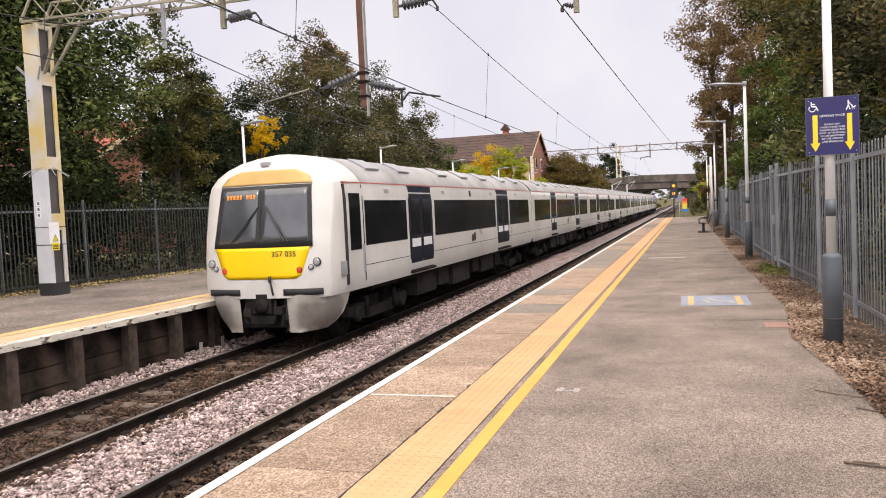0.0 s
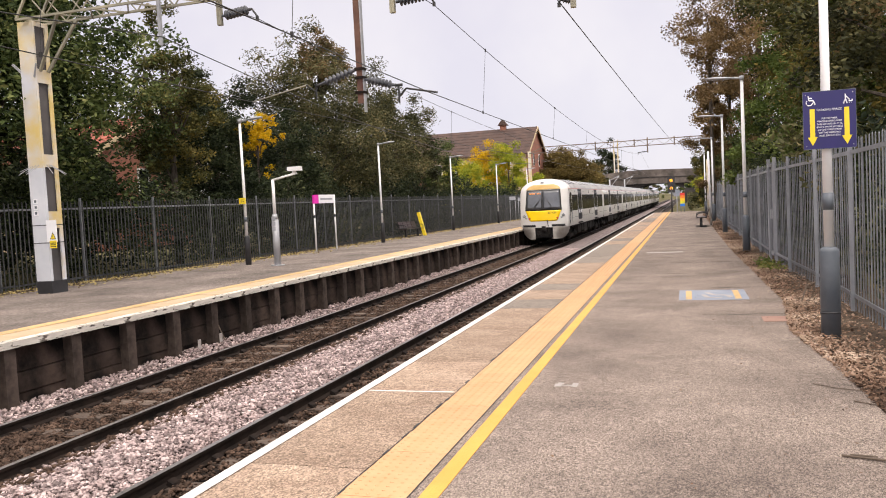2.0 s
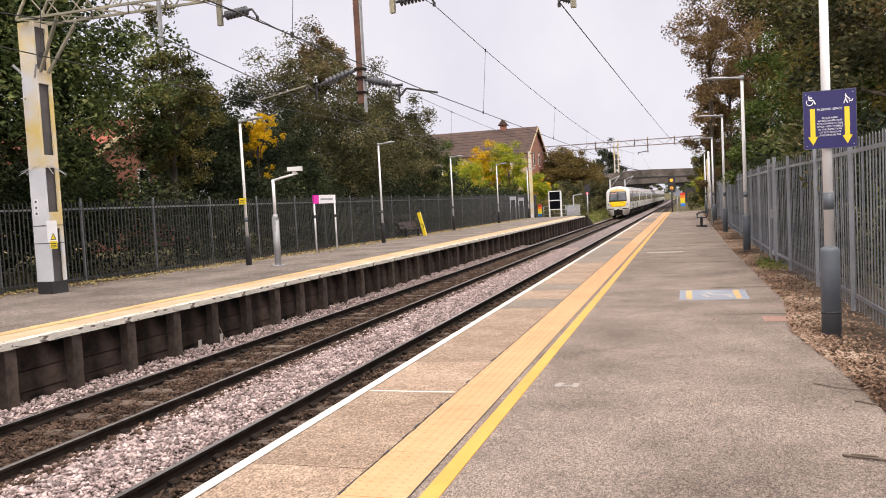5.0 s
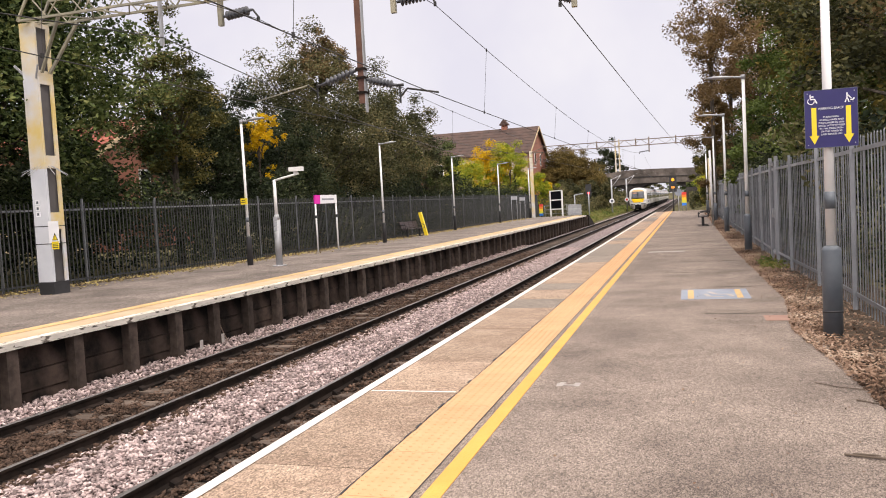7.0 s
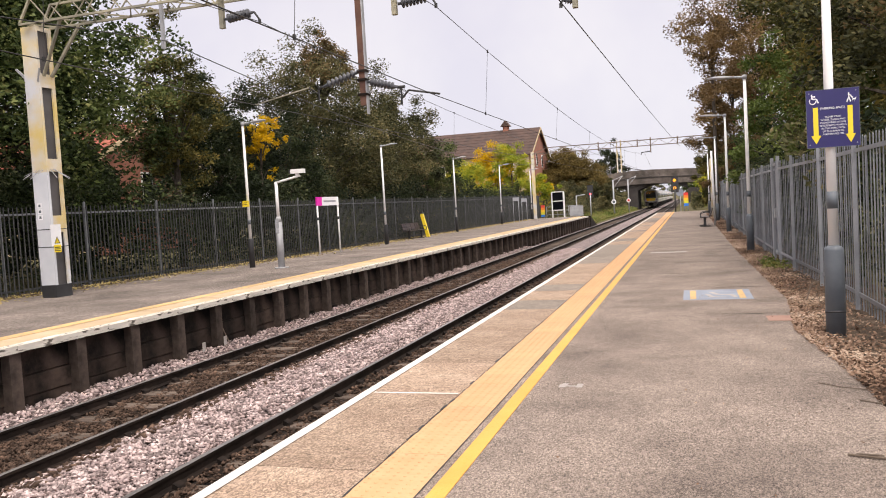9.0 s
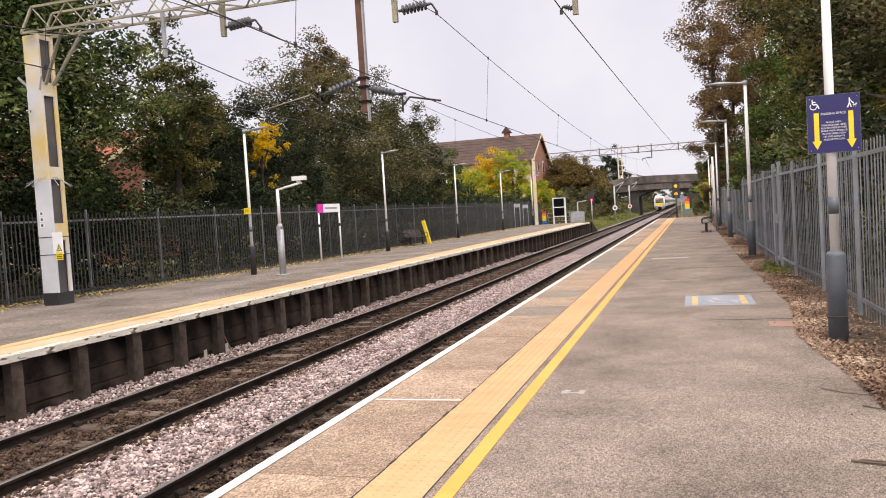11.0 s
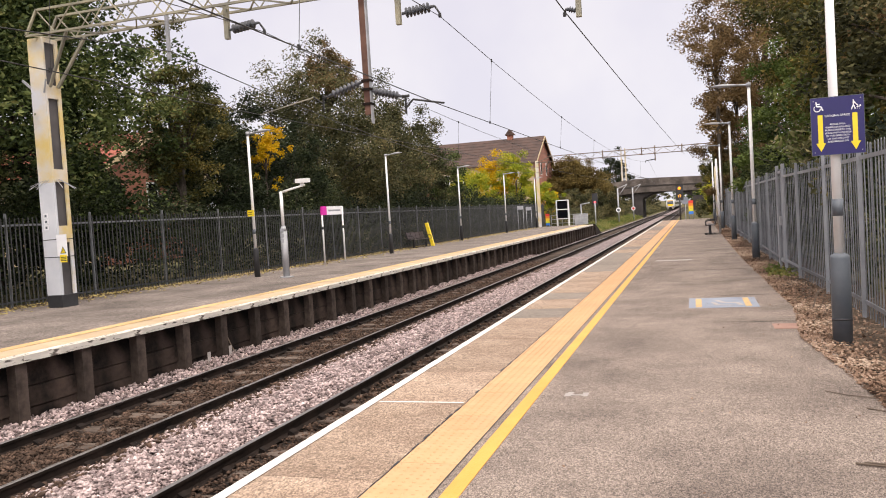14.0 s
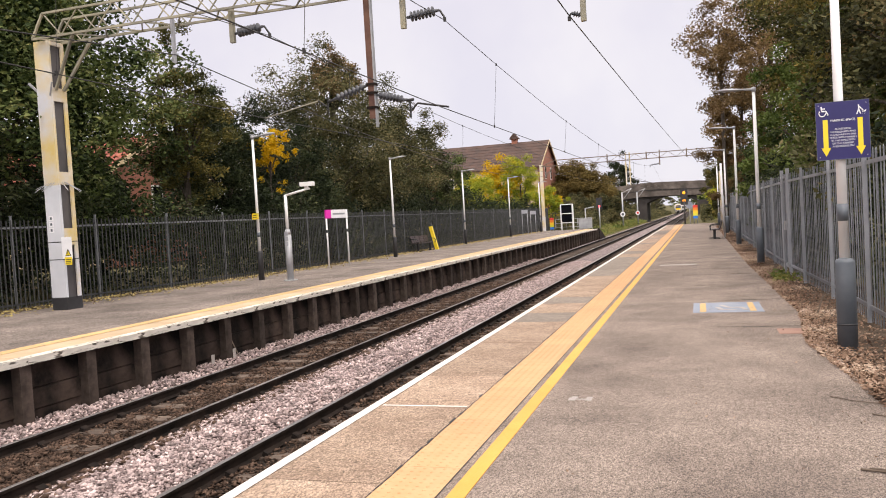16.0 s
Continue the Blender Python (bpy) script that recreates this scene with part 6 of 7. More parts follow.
cc = thing("camera_pole", "grey pole with a white surveillance camera on a bent arm", "camera pole", (-9.49, 22.2, 0))
bm = bmesh.new()
rod(bm, (0, 0, 0), (0, 0, 0.03), 0.22, 16)
rod(bm, (0, 0, 0.03), (0, 0, 1.45), 0.105, 16)
rod(bm, (0, 0, 1.45), (0, 0, 1.62), 0.105, 16, 0.07)
part("base", bm, M["galv"], cc, "wide galvanised base tube")
bm = bmesh.new()
rod(bm, (0, 0, 1.6), (0, 0, 2.70), 0.05, 12)
rod(bm, (0, 0, 2.68), (0.80, 0.1, 2.86), 0.035, 10)
part("arm", bm, M["white"], cc)
bm = bmesh.new()
box(bm, 0.52, 0.96, 0.0, 0.17, 2.93, 3.06)
box(bm, 0.66, 0.76, 0.05, 0.13, 2.82, 2.94)
soften(bm, 0.02, 2)
part("camera_housing", bm, M["white"], cc, "white camera housing")
bm = bmesh.new()
box(bm, 0.46, 0.53, 0.01, 0.16, 2.94, 3.05)
part("lens_hood", bm, M["black"], cc)
bm = bmesh.new()
for i in range(3):
    box(bm, -0.06, 0.06, -0.112, -0.108, 1.1 + 0.16 * i, 1.22 + 0.16 * i)
part("label_bar", bm, M["fence_light"], cc)


def totem(x, y, z):
    t = thing("coloured_totem", "upright sign in red, orange, yellow, green and blue bands", "sign", (x, y, z), group="coloured totems")
    for i, c in enumerate(((0.70, 0.05, 0.04), (0.80, 0.22, 0.03), (0.85, 0.55, 0.03), (0.65, 0.62, 0.05), (0.03, 0.18, 0.62))):
        m = bpy.data.materials.get("totem_band_%d" % i) or surf("totem_band_%d" % i, c, tuple(v * 1.08 for v in c), 4, 0.5, bump=0.0)
        bm = bmesh.new()
        box(bm, -0.2, 0.2, -0.03, 0.03, 1.45 - 0.24 * i, 1.686 - 0.24 * i)
        part("band", bm, m, t)
    for x2 in (-0.15, 0.15):
        bm = bmesh.new()
        rod(bm, (x2, 0, 0), (x2, 0, 0.5), 0.03)
        part("leg", bm, M["greypaint"], t)


totem(2.55, 74.0, 0)
totem(-11.6, 81.0, -0.45)
# monitors and rail at the far platform's end
mo = thing("monitor_stand", "pale cabinet with two dark screens for drivers", "monitor", (-9.55, 78.2, -0.25))
bm = bmesh.new()
box(bm, -0.62, -0.53, -0.25, 0.25, 0, 2.75)
box(bm, 0.53, 0.62, -0.25, 0.25, 0, 2.75)
for z in (0.9, 1.8, 2.7):
    box(bm, -0.53, 0.53, -0.25, 0.25, z, z + 0.08)
part("frame", bm, M["white"], mo)
for z in (1.0, 1.9):
    bm = bmesh.new()
    box(bm, -0.5, 0.5, -0.2, 0.2, z, z + 0.78)
    part("screen", bm, M["glass"], mo, "dark screen")
ra = thing("railing", "pale tubular railing at the platform's end", "railing", (-8.6, 78.6, -0.3))
for x in (-2.2, -1.1, 0, 0.7, 1.4):
    bm = bmesh.new()
    rod(bm, (x, 0, 0), (x, 0, 1.35), 0.026)
    part("post", bm, M["galv"], ra)
for z in (0.55, 0.95, 1.35):
    bm = bmesh.new()
    rod(bm, (-2.2, 0, z), (1.4, 0, z), 0.026)
    part("rail", bm, M["galv"], ra)
bm = bmesh.new()
box(bm, 0.1, 1.4, -0.02, 0.0, 0.3, 1.3)
part("mesh_panel", bm, M["galv"], ra)
for x, y, h in ((-11.2, 66.0, 2.1), (-11.3, 70.0, 2.0)):
    q = thing("notice_frame", "small pale grey notice board on two posts", "sign", (x, y, 0), 80)
    for x2 in (-0.6, 0.6):
        bm = bmesh.new()
        rod(bm, (x2, 0, 0), (x2, 0, h), 0.028)
        part("post", bm, M["fence_light"], q)
    bm = bmesh.new()
    box(bm, -0.65, 0.65, -0.02, 0.02, h - 0.3, h)
    part("board", bm, M["fence_light"], q)


# ---- signals and posts towards the bridge ----
def signal(x, y, z, top, lamps, label, mat, post="galv"):
    s = thing("railway_signal", label, "signal", (x, y, z))
    bm = bmesh.new()
    rod(bm, (0, 0, 0), (0, 0, top - 0.9), 0.07, 10)
    part("post", bm, M[post], s)
    bm = bmesh.new()
    box(bm, -0.33, 0.33, 0.0, 0.12, top - 1.4, top)
    soften(bm, 0.05, 2)
    h = part("head", bm, M["black"], s, "black signal head")
    for zz in lamps:
        bm = bmesh.new()
        lathe(bm, (0, 0.0, zz), (0, -1, 0), [(0, 0.14), (0.03, 0.13), (0.05, 0.06)], 16)
        part("lamp", bm, mat, h, "lit signal lamp")
    return s


signal(-8.35, 95, -0.85, 4.1, (3.05,), "red railway signal on a grey post", M["signal_red"])
am = signal(1.62, 74.6, -0.2, 3.35, (3.05, 2.35), "platform signal with two amber lights", M["amber"], "black")
for x, y, h, d in ((-7.7, 118, 5.2, 1), (-7.15, 140, 5.6, 1)):
    p = thing("track_post", "grey post with a white round plate beside the line", "post", (x, y, -1.0))
    bm = bmesh.new()
    rod(bm, (0, 0, 0), (0, 0, h), 0.11, 10)
    rod(bm, (0, 0, h - 0.1), (1.4, 0, h + 0.5), 0.05)
    rod(bm, (0, 0, h - 1.2), (1.4, 0, h + 0.5), 0.04)
    part("shaft", bm, M["galv"], p)
    bm = bmesh.new()
    lathe(bm, (0, -0.14, 2.0), (0, -1, 0), [(0, 0.36), (0.03, 0.36)], 18)
    pl = part("plate", bm, M["sign_white"], p, "round white plate")
    bm = bmesh.new()
    lathe(bm, (0, -0.17, 2.0), (0, -1, 0), [(0, 0.2), (0.02, 0.2)], 14)
    part("plate_mark", bm, M["greypaint"] if y < 130 else M["sign_red"], pl)
bl = thing("blue_sign", "round blue sign on a post at the platform's end", "sign", (2.05, 76.2, -0.5))
bm = bmesh.new()
rod(bm, (0, 0, 0), (0, 0, 2.3), 0.04)
part("post", bm, M["galv"], bl)
bm = bmesh.new()
lathe(bm, (0, -0.05, 2.2), (0, -1, 0), [(0, 0.34), (0.03, 0.34)], 18)
part("disc", bm, M["bay_blue"], bl)
sb = thing("swan_neck_lamp", "small pale swan-neck lamp at the ramp", "lamp post", (-8.05, 80.5, -0.7))
bm = bmesh.new()
rod(bm, (0, 0, 0), (0, 0, 2.7), 0.06)
rod(bm, (0, 0, 2.68), (0.9, 0, 2.8), 0.05)
part("pole", bm, M["galv"], sb)


# ---- road bridge ----
def bridge():
    b = thing("road_bridge", "stained concrete road bridge over the line", "bridge", (0, 0, 0), kind="structure")
    top = lambda x: float(np.interp(x, [-60, -14, -7, 3.6, 12, 60], [4.9, 6.2, 6.82, 6.52, 6.2, 5.0]))
    xs = list(range(-60, 61, 4))
    for name, lo, hi, y0, y1, mat in (("parapet", -1.55, 0.0, 163.0, 163.5, "bridge"), ("parapet", -1.55, 0.0, 174.5, 175.0, "bridge"), ("deck", -2.75, -1.56, 162.8, 175.2, "bridge")):
        bm = bmesh.new()
        g = [[bm.verts.new((x, y, top(x) + z)) for y, z in ((y0, lo), (y1, lo), (y1, hi), (y0, hi))] for x in xs]
        for p, q in zip(g, g[1:]):
            for i in range(4):
                bm.faces.new((p[i], p[(i + 1) % 4], q[(i + 1) % 4], q[i]))
        part(name, bm, M[mat], b)
    bm = bmesh.new()
    g = [[bm.verts.new((x, y, top(x) + z)) for y, z in ((162.7, -1.62), (163.2, -1.62), (163.2, -1.42), (162.7, -1.42))] for x in xs]
    for p, q in zip(g, g[1:]):
        for i in range(4):
            bm.faces.new((p[i], p[(i + 1) % 4], q[(i + 1) % 4], q[i]))
    part("string_course", bm, M["bridge_dark"], b)
    for x0, x1, nm in ((-8.9, -6.98, "pier"), (-60, -14.2, "abutment"), (2.6, 60, "abutment")):
        bm = bmesh.new()
        box(bm, x0, x1, 163.3, 174.7, -1.3, 2.75 if x0 < -50 or x0 > 0 else 3.9)
        part(nm, bm, M["bridge_dark"], b)
    # flat arch over the two tracks and the side span
    for x0, x1, rise in ((-6.98, 2.6, 1.25), (-14.2, -8.9, 0.9)):
        bm = bmesh.new()
        n = 14
        lo = lambda u: 2.75 + rise * (1 - (2 * u - 1) ** 2) - 0.05
        pts = [(x0 + (x1 - x0) * i / n, lo(i / n)) for i in range(n + 1)] + [(x1, 4.3), (x0, 4.3)]
        prism(bm, pts, 163.4, 174.6)
        part("arch", bm, M["bridge_dark"], b)


bridge()


# ---- houses ----
def house(name, label, x0, x1, y0, y1, z0, eave, ridge, wall, gable, windows_front, windows_side, cupola=None, tiles=None):
    h = thing(name, label, "house", (0, 0, 0))
    ym = (y0 + y1) / 2
    bm = bmesh.new()
    prism(bm, [(y0, z0), (y1, z0), (y1, eave), (ym, ridge - 0.15), (y0, eave)], x0, x1, "x")
    w = part("wall", bm, wall, h)
    bm = bmesh.new()
    prism(bm, [(y0 - 0.004, z0), (y1 + 0.004, z0), (y1 + 0.004, eave), (ym, ridge - 0.12), (y0 - 0.004, eave)], x1, x1 + 0.08, "x")
    part("gable_wall", bm, gable, h, "red brick gable end")
    n = 9
    for s, ye in ((-1, y0 - 0.5), (1, y1 + 0.5)):
        bm = bmesh.new()
        steps = [(ye + (ym - ye) * i / n, eave - 0.35 + (ridge - eave + 0.35) * i / n) for i in range(n + 1)]
        top = []
        for (ya, za), (yb, zb) in zip(steps, steps[1:]):
            top += [(ya, za + 0.2), (yb, zb + 0.165)]
        prism(bm, [steps[0]] + top + [steps[-1]], x0 - 0.4, x1 + 0.5, "x")
        part("roof", bm, tiles or M["rooftile"], h, "red tiled roof slope" if tiles else "brown tiled roof slope")
    bm = bmesh.new()
    for a, b in (((y0 - 0.5, eave - 0.35), (ym, ridge)), ((y1 + 0.5, eave - 0.35), (ym, ridge))):
        beam(bm, (x1 + 0.52, a[0], a[1]), (x1 + 0.52, b[0], b[1]), 0.08, 0.3)
    part("bargeboard", bm, M["brick_buff"], h, "pale bargeboard")
    for x, z in windows_front:
        bm = bmesh.new()
        for a, b, c, d in ((-0.7, 0.7, 0, 0.1), (-0.7, 0.7, 1.4, 1.5), (-0.7, -0.6, 0.1, 1.4), (0.6, 0.7, 0.1, 1.4), (-0.05, 0.05, 0.1, 1.4)):
            box(bm, x + a, x + b, y0 - 0.06, y0 + 0.05, z + c, z + d)
        f = part("window", bm, M["white"], h, "white-framed window")
        bm = bmesh.new()
        box(bm, x - 0.6, x + 0.6, y0 - 0.02, y0 + 0.02, z + 0.1, z + 1.4)
        part("pane", bm, M["glass"], f)
    for y, z in windows_side:
        bm = bmesh.new()
        box(bm, x1 + 0.06, x1 + 0.12, y - 0.55, y + 0.55, z, z + 1.9)
        f = part("window", bm, M["white"], h, "narrow gable window")
        bm = bmesh.new()
        box(bm, x1 + 0.1, x1 + 0.14, y - 0.4, y + 0.4, z + 0.12, z + 1.78)
        part("pane", bm, M["glass"], f)
    if cupola:
        x = cupola
        bm = bmesh.new()
        box(bm, x - 0.42, x + 0.42, ym - 0.42, ym + 0.42, ridge - 0.6, ridge + 0.75)
        c = part("cupola", bm, M["brick"], h, "small brick roof turret")
        bm = bmesh.new()
        prism(bm, [(x - 0.75, ridge + 0.70), (x, ridge + 1.6), (x + 0.75, ridge + 0.70)], ym - 0.7, ym + 0.7, "y")
        part("cupola_roof", bm, M["rooftile"], c)
    return h


house("house", "large house with a brown tiled roof and red brick gable", -40, -19, 113.6, 129, -0.3, 8.8, 12.9, M["brick_buff"], M["brick"], [(-22, 6.2), (-25.5, 6.2), (-29, 6.2), (-32.5, 6.2), (-22, 3.0), (-25.5, 3.0), (-29, 3.0)], [(119, 7.0), (123.5, 7.0), (121.2, 3.0)], -23.9)
house("house", "red-roofed house half hidden behind the trees", -44, -29.6, 37, 47, 0, 5.5, 7.9, M["brick_buff"], M["brick"], [(-33, 3.2), (-37, 3.2), (-41, 3.2)], [(42, 3)], None, M["redtile"])
bm = bmesh.new()
prism(bm, [(-31.5, 8.2), (-29.5, 10.3), (-27.5, 8.2), (-27.5, 3), (-31.5, 3)], 112.6, 116)
gx = part("dormer", bm, M["brick"], bpy.data.objects["house"], "brick dormer gable")
gx.location = (-6.5, 0, 0)

# ---- trees, shrubs, leaves ----
def leaf_mesh(name, pts, size, material, rng, flat=0.0, narrow=0.55):
    """A small folded leaf at every point, turned at random."""
    n = len(pts)
    a = rng.uniform(0, 2 * np.pi, n)
    nz = rng.normal(0, 1, (n, 3)) + np.array([0, 0, 0.5 + flat])
    nz /= np.linalg.norm(nz, axis=1)[:, None]
    t = np.stack([np.cos(a), np.sin(a), rng.uniform(-0.6, 0.3, n) * (flat < 1)], 1)
    t -= nz * (t * nz).sum(1)[:, None]
    t /= np.linalg.norm(t, axis=1)[:, None]
    s = np.cross(nz, t)
    L = (size * rng.uniform(0.6, 1.35, n))[:, None]
    w = L * narrow
    droop = nz * L * 0.18
    v = np.stack([pts - t * L * 0.5, pts + s * w * 0.5 - droop, pts + t * L * 0.5, pts - s * w * 0.5 - droop], 1).reshape(-1, 3)
    i = np.arange(n)[:, None] * 4
    f = np.concatenate([i + np.array([[0, 1, 2]]), i + np.array([[0, 2, 3]])], 1).reshape(-1, 3)
    return raw(name, v, f, material)


def crown_points(rng, clumps, count, spread):
    """Leaf places: each clump is a ragged flattened cloud."""
    which = rng.randint(0, len(clumps), count)
    c, r = clumps[which, :3], clumps[which, 3]
    d = rng.normal(0, 1, (count, 3))
    d /= np.linalg.norm(d, axis=1)[:, None]
    q = rng.uniform(0, 1, count) ** 0.6 * 1.12
    p = c + d * (r * q)[:, None] * np.array([1, 1, 0.75]) * spread
    return p + rng.normal(0, 0.04, (count, 3))


def tree(label, x, y, height, radius, base, material, leaves, size, seed, clumps=70, name="tree", trunk_r=0.2, ragged=1.0, lean=(0, 0), ry=None):
    rng = np.random.RandomState(seed)
    t = thing(name, label, "tree" if name == "tree" else "shrub", (x, y, 0), group="trees beside the line")
    ry = ry or radius
    mid, half = (height + base) / 2, (height - base) / 2
    d = rng.normal(0, 1, (clumps, 3))
    d /= np.linalg.norm(d, axis=1)[:, None]
    q = rng.uniform(0.25, 1, clumps) ** 0.5
    bulge = 1 + 0.22 * ragged * np.sin(3 * np.arctan2(d[:, 1], d[:, 0]) + seed) + 0.18 * ragged * rng.normal(0, 1, clumps)
    q = q * np.clip(bulge, 0.5, 1.35)
    taper = 1 - 0.30 * np.clip(d[:, 2] * q, -1, 1)
    c = np.stack([d[:, 0] * q * radius * taper + lean[0] * (d[:, 2] + 1) / 2, d[:, 1] * q * ry * taper + lean[1] * (d[:, 2] + 1) / 2, mid + d[:, 2] * q * half * 0.92, rng.uniform(0.5, 1.0, clumps) * min(radius, half) * 0.27], 1)
    bm = bmesh.new()
    top = Vector((lean[0] * 0.6, lean[1] * 0.6, base + (height - base) * 0.7))
    rod(bm, (0, 0, -0.3), (top.x * 0.3, top.y * 0.3, base + 0.15 * height), trunk_r, 10, trunk_r * 0.75)
    rod(bm, (top.x * 0.3, top.y * 0.3, base + 0.15 * height), top, trunk_r * 0.75, 8, trunk_r * 0.25)
    for k in rng.choice(clumps, min(clumps, 16), False):
        e = Vector(c[k, :3])
        s = Vector((0, 0, 0)).lerp(top, 1.0)
        start = Vector((top.x * 0.4, top.y * 0.4, base * 0.8 + (min(e.z, top.z) - base * 0.8) * 0.5))
        bend = start.lerp(e, 0.55) + Vector((0, 0, 0.3))
        rod(bm, start, bend, trunk_r * 0.34, 6, trunk_r * 0.2, False)
        rod(bm, bend, e, trunk_r * 0.2, 5, trunk_r * 0.05, False)
    part("trunk", bm, M["bark"], t, "grey-brown trunk and limbs")
    part("crown", leaf_mesh("crown", crown_points(rng, c, leaves, 1.0), size, material, rng), None, t, "ragged leafy crown")
    return t


def grove(rows):
    """Rows of label, x, y, height, radius, crown base, leaves' material, count, size, seed, clumps, trunk radius."""
    for label, x, y, h, r, base, mat, count, size, seed, clumps, tr in rows:
        tree(label, x, y, h, r, base, M[mat], int(count * 1.5), size * 0.84, seed, int(clumps * 1.7), trunk_r=tr)


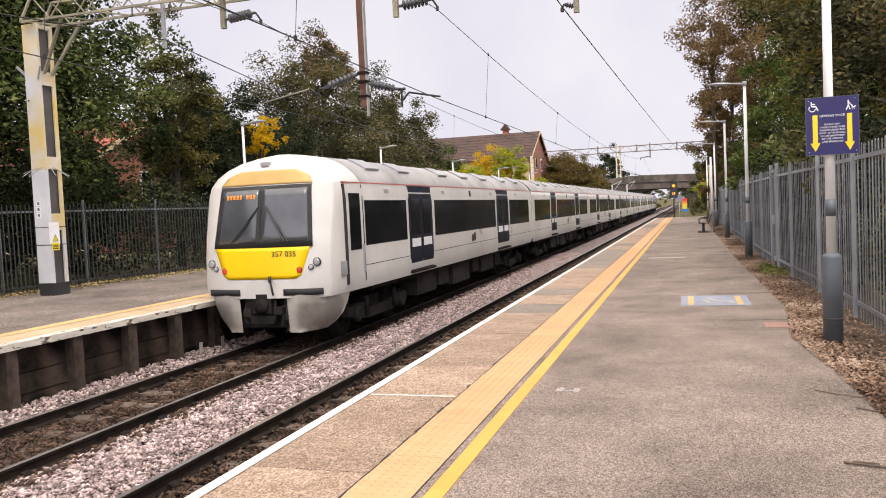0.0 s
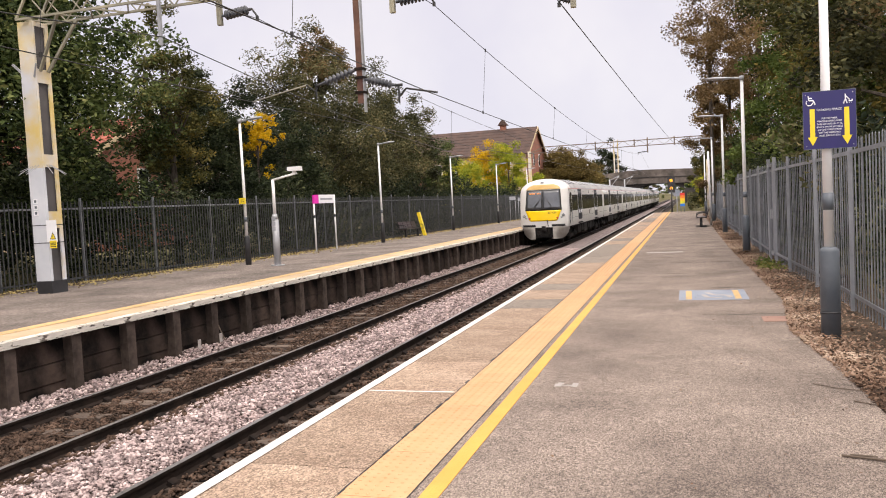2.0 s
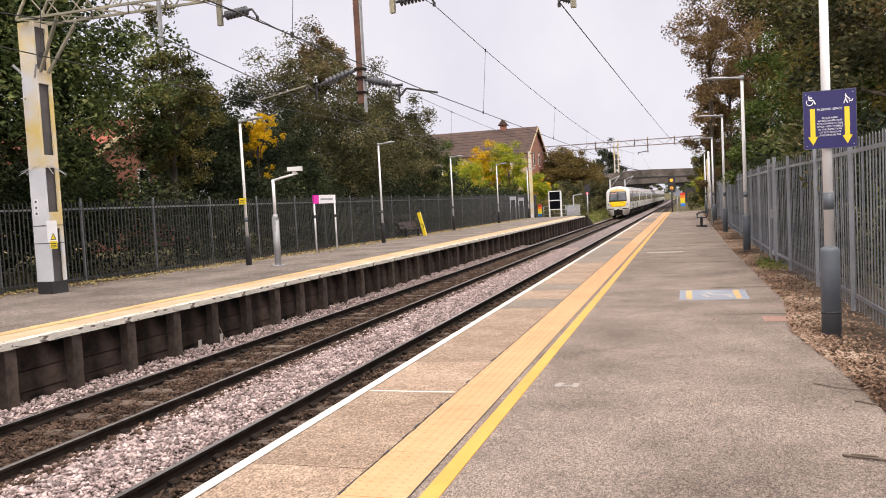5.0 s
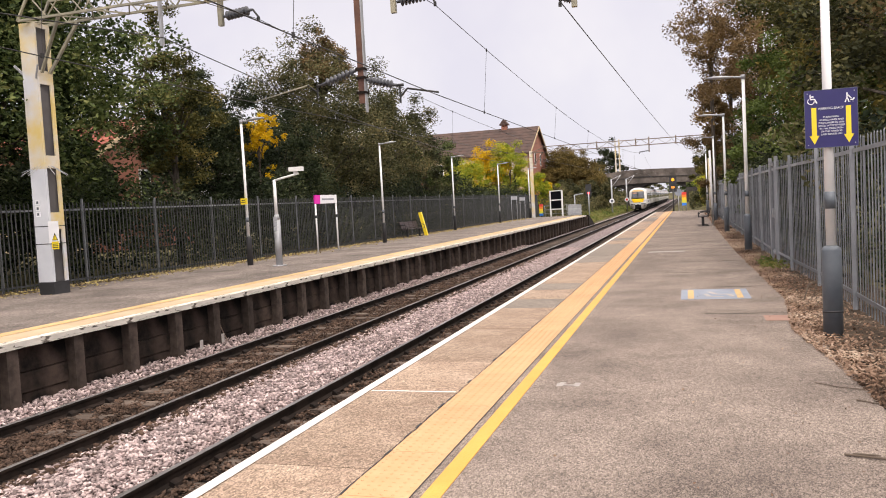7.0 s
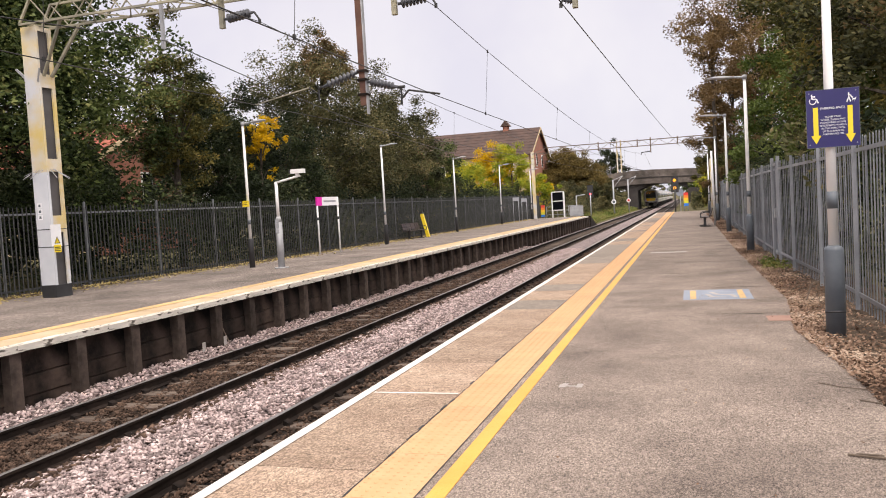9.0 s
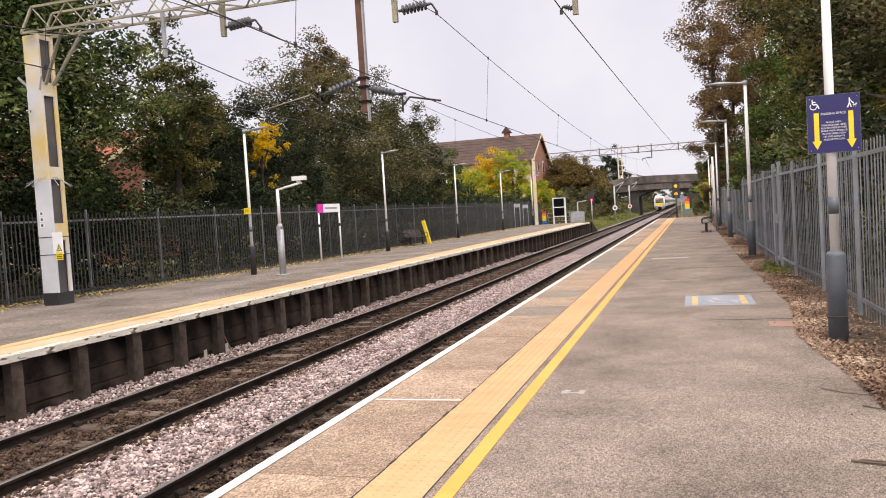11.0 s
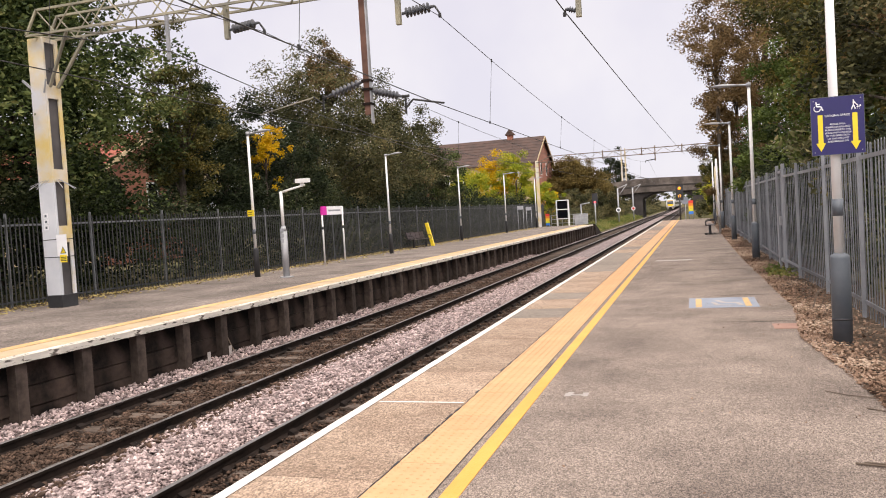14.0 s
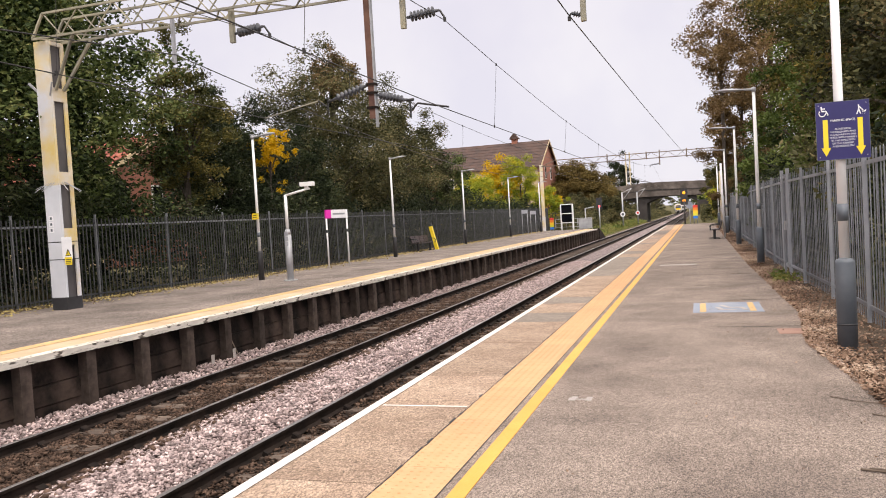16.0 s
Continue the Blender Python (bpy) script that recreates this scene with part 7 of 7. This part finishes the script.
G_ = "dense green tree behind the railing"
grove([
    (G_, -17.2, 17.9, 12.6, 4.85, 1.4, "midgreen", 60000, 0.19, 11, 190, 0.3),
    (G_, -21.0, 22.0, 12.5, 3.4, 6.0, "midgreen", 20000, 0.21, 12, 80, 0.28),
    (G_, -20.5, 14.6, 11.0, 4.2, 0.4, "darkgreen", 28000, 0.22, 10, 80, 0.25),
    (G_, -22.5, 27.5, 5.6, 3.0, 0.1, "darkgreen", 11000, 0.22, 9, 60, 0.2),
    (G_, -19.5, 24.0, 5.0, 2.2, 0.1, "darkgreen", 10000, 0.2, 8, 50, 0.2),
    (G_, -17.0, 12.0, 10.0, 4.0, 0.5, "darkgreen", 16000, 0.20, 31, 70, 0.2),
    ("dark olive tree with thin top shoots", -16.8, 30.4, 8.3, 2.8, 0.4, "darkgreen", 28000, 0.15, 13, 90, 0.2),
    ("green and yellowing tree behind the railing", -15.5, 25.6, 9.3, 1.6, 2.6, "goldolive", 13000, 0.14, 14, 60, 0.15),
    ("broad olive-green tree turning brown at the top", -17.2, 40.6, 10.9, 4.2, 0.6, "olive", 46000, 0.16, 15, 150, 0.28),
    ("dark green tree behind the railing", -16.0, 34.6, 6.6, 2.6, 0.3, "darkgreen", 17000, 0.15, 16, 70, 0.2),
    ("dark green tree behind the railing", -16.6, 48.0, 11.2, 3.6, 0.3, "olive", 26000, 0.16, 17, 70, 0.2),
    ("rust-topped tree behind the railing", -16.8, 41.5, 12.0, 1.6, 8.4, "rusty", 5500, 0.15, 18, 40, 0.2),
    ("dark green tree behind the railing", -17.0, 54.0, 10.2, 3.3, 0.3, "olive", 18000, 0.19, 19, 70, 0.2),
    ("light green tree behind the railing", -17.4, 61.5, 7.8, 2.8, 0.3, "midgreen", 12000, 0.20, 20, 60, 0.2),
    ("green shrub behind the railing", -15.8, 71.0, 3.2, 2.2, 0.2, "midgreen", 6000, 0.20, 21, 50, 0.1),
    ("yellow autumn tree by the house", -19.2, 90.0, 8.8, 2.7, 1.0, "yellow", 8500, 0.24, 23, 50, 0.12),
    ("yellow-green tree by the house", -16.4, 89.0, 8.8, 2.7, 0.4, "yellowgreen", 13000, 0.22, 24, 60, 0.12),
    ("yellow-green tree by the house", -20.4, 84.0, 7.0, 3.2, 0.3, "yellowgreen", 12000, 0.22, 25, 50, 0.12),
    ("yellow-green shrub by the railing", -13.7, 93.0, 5.4, 1.8, 0.0, "yellowgreen", 5500, 0.22, 26, 40, 0.1),
    ("yellow autumn shrub by the railing", -14.4, 97.0, 4.8, 1.4, 0.6, "yellow", 2300, 0.2, 27, 24, 0.08),
    ("rust-brown autumn tree before the bridge", -15.6, 128.0, 10.0, 5.2, 1.0, "bronze", 44000, 0.26, 28, 150, 0.3),
    ("olive autumn tree before the bridge", -12.2, 132.0, 7.4, 3.4, 0.0, "olive", 22000, 0.28, 29, 60, 0.2),
    ("green shrub on the bank before the bridge", -12.4, 108.0, 4.8, 2.6, -0.5, "olive", 8000, 0.22, 30, 50, 0.15),
    ("green shrub on the bank before the bridge", -10.4, 120.0, 4.0, 2.4, -0.8, "olive", 7000, 0.24, 32, 50, 0.12),
    ("dark conifer-like tree behind the bridge", -16.5, 215.0, 15.5, 4.0, 3.0, "darkgreen", 7000, 0.45, 33, 60, 0.3),
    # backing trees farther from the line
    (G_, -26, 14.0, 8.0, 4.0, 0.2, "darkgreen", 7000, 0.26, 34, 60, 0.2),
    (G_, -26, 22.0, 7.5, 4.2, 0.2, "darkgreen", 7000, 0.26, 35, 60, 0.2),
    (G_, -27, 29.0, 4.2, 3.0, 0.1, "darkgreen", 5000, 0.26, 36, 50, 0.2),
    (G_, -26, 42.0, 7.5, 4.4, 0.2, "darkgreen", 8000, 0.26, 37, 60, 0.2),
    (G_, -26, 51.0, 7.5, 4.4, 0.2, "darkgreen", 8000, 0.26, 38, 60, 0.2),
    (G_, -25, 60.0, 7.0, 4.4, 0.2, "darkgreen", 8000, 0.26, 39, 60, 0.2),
    # behind the near fence
    ("tall rust-brown tree overhanging the platform's end", 6.9, 47.0, 17.5, 3.7, 4.6, "rusty", 30000, 0.16, 61, 110, 0.16),
    ("thin rust-brown tree leaning over the platform's end", 4.4, 49.0, 12.6, 1.5, 8.6, "rusty", 2600, 0.16, 60, 26, 0.12),
    ("rust-brown tree behind the fence", 5.6, 52.0, 10.6, 2.2, 1.6, "rusty", 22000, 0.17, 62, 70, 0.12),
    ("bright green ivy-clad tree behind the fence", 6.9, 31.0, 8.6, 2.1, 0.6, "brightgreen", 17000, 0.15, 63, 70, 0.2),
    ("green tree behind the fence", 7.2, 25.0, 7.4, 2.1, 0.4, "brightgreen", 15000, 0.15, 64, 70, 0.2),
    ("olive-brown tree behind the fence", 8.8, 34.0, 15.0, 3.2, 3.0, "goldolive", 24000, 0.17, 65, 90, 0.28),
    ("brown-green tree behind the fence", 8.3, 22.0, 11.0, 2.9, 1.5, "goldolive", 24000, 0.16, 66, 90, 0.28),
    ("dark tree close behind the fence", 7.6, 15.5, 8.5, 2.3, 0.8, "olive", 17000, 0.14, 67, 70, 0.22),
    ("rust-brown tree behind the fence", 9.0, 17.0, 10.0, 2.5, 3.0, "rusty", 12000, 0.15, 68, 70, 0.22),
    ("dark green shrub behind the fence", 6.6, 40.0, 5.8, 1.9, 0.2, "midgreen", 10000, 0.16, 69, 50, 0.15),
    ("yellowish bush at the platform's end", 5.1, 68.0, 6.8, 1.7, 0.0, "goldolive", 15000, 0.18, 70, 50, 0.12),
    ("green bush at the platform's end", 5.4, 80.0, 5.4, 1.9, 0.0, "yellowgreen", 5000, 0.2, 71, 50, 0.12),
    ("brown-green tree at the platform's end", 7.0, 95.0, 8.0, 3.0, 0.5, "olive", 8000, 0.24, 73, 60, 0.2),
])
tree("bright yellow sapling leaning over the railing", -14.75, 30.4, 6.5, 0.85, 3.4, M["yellow"], 2300, 0.115, 22, 34, trunk_r=0.05, ragged=2.2, lean=(0.5, -0.3))
# the line goes on behind the camera
grove([
    (G_, -17.5, 3.0, 10.5, 4.6, 0.5, "darkgreen", 9000, 0.28, 101, 60, 0.25),
    (G_, -17.5, -7.0, 10.5, 4.6, 0.5, "midgreen", 9000, 0.28, 102, 60, 0.25),
    ("olive tree behind the near fence", 14.0, -14.0, 8.5, 2.8, 0.6, "olive", 7000, 0.24, 104, 50, 0.2),
])
grove([("mixed green tree beyond the bridge", x, y, h, r, 0.5, "olive" if i % 2 else "midgreen", 4000, 0.55, 40 + i, 50, 0.3) for i, (x, y, h, r) in enumerate(
    ((-26, 200, 12, 6), (-36, 190, 13, 7), (9, 205, 9, 5), (-20, 235, 8, 6), (14, 190, 11, 6), (-12, 300, 8, 6), (5, 330, 9, 7), (-24, 330, 9, 7), (-2, 440, 9, 9)))])


def hedge(label, x_of, depth, y0, y1, h_of, material, leaves, size, seed, name="ivy_hedge"):
    rng = np.random.RandomState(seed)
    y = rng.uniform(y0, y1, leaves)
    u = rng.rand(leaves)
    x = np.array([x_of(v) for v in y]) + depth * rng.rand(leaves) ** 1.5
    z = h_of(y) * rng.rand(leaves) ** 0.8 * (0.9 + 0.2 * np.sin(y * 1.7) * np.sin(y * 0.6 + 1))
    pts = np.stack([x, y, z + 0.02], 1) + rng.normal(0, 0.08, (leaves, 3))
    pts[:, 2] = np.abs(pts[:, 2])
    if y0 > 78:
        pts[:, 2] += np.array([ground_height(float(a), float(b)) for a, b in pts[:, :2]])
    return tagged(new(name, leaf_mesh(name, pts, size, material, rng)), label, "hedge", kind="stuff")


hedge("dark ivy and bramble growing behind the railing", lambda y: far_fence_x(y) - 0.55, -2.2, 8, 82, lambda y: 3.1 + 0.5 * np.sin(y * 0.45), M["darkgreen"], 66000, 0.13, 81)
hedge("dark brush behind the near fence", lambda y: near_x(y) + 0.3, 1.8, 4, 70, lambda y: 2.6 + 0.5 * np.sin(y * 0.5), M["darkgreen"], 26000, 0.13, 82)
hedge("scrub on the bank beyond the platform", lambda y: -9.6, -6, 84, 160, lambda y: 1.3 + 1.2 * np.sin(y * 0.2) ** 2, M["olive"], 26000, 0.2, 83)
hedge("dry scrub beside the near platform's ramp", lambda y: 3.2, 5, 77, 150, lambda y: 1.0 + 0.8 * np.sin(y * 0.25) ** 2, M["olive"], 12000, 0.2, 84)


hedge("low weeds beside the track", lambda y: -7.1, -2.6, 83, 165, lambda y: 0.35 + 0.2 * np.sin(y * 0.7), M["weed"], 14000, 0.16, 85, "weeds")
hedge("scrub on the cutting side beyond the bridge", lambda y: -7.6, -10, 177, 330, lambda y: 0.8 + 0.5 * np.sin(y * 0.3), M["olive"], 12000, 0.4, 86, "scrub")


def litter(label, count, place, size, material, seed):
    rng = np.random.RandomState(seed)
    x, y = place(rng, count)
    pts = np.stack([x, y, rng.uniform(0.006, 0.03, count)], 1)
    return tagged(new("leaf_litter", leaf_mesh("leaf_litter", pts, size, material, rng, flat=2.2, narrow=0.6)), label, "fallen leaves", kind="stuff")


def verge_place(rng, n):
    y = 3 + 60 * rng.rand(n) ** 1.9
    edge = np.interp(y, [3, 6.3, 7.6, 9.5, 12.2, 23, 80], [4.25, 4.16, 4.10, 3.95, 4.16, 4.02, 4.05])
    return edge + np.abs(rng.normal(0, 0.36, n)) - 0.05, y


def far_place(rng, n):
    y = 9 + 66 * rng.rand(n) ** 1.5
    return np.array([far_fence_x(v) for v in y]) + np.abs(rng.normal(0, 0.65, n)) - 0.15, y


litter("brown fallen leaves along the fence", 30000, verge_place, 0.042, M["litter"], 91)
litter("yellow and brown leaves along the railing", 5200, far_place, 0.085, M["litter_yellow"], 92)
litter("stray leaf crumbs on the tarmac", 260, lambda r, n: (4.1 - np.abs(r.normal(0, 0.9, n)), 3 + 20 * r.rand(n)), 0.022, M["litter"], 93)


def stick(points, r, label="dry fallen twig on the tarmac"):
    bm = bmesh.new()
    for a, b in zip(points, points[1:]):
        rod(bm, a, b, r, 6)
    tagged(new("twig", solid("twig", bm, M["stick"])), label, "twig", "fallen twigs")


stick([(3.67, 5.07, 0.01), (3.9, 5.0, 0.012), (4.25, 4.93, 0.012)], 0.008)
stick([(3.72, 5.09, 0.01), (3.86, 5.06, 0.012)], 0.006)
stick([(3.78, 6.95, 0.006), (3.92, 6.8, 0.008), (4.1, 6.72, 0.008)], 0.004)
stick([(3.98, 6.4, 0.006), (4.1, 6.28, 0.01)], 0.005)
stick([(4.35, 12.0, 0.02), (4.42, 12.1, 0.22), (4.55, 12.2, 0.26)], 0.01, "curved bramble stem by the fence")
stick([(-6.554, 14.235, -0.612), (-6.404, 14.251, -0.96)], 0.012, "dry stick leaning on the far platform wall")
stick([(-6.739, 14.63, -0.93), (-6.619, 14.98, -0.75)], 0.009, "dry stick leaning on the far platform wall")
# weeds at the foot of the gate
rng = np.random.RandomState(95)
n = 350
pts = np.stack([4.42 + rng.normal(0, 0.13, n), 17.6 + rng.normal(0, 0.45, n), np.abs(rng.normal(0, 0.07, n))], 1)
tagged(new("weeds", leaf_mesh("weeds", pts, 0.07, M["weed"], rng)), "tuft of green weeds at the foot of the fence", "weeds", kind="stuff")


motions()
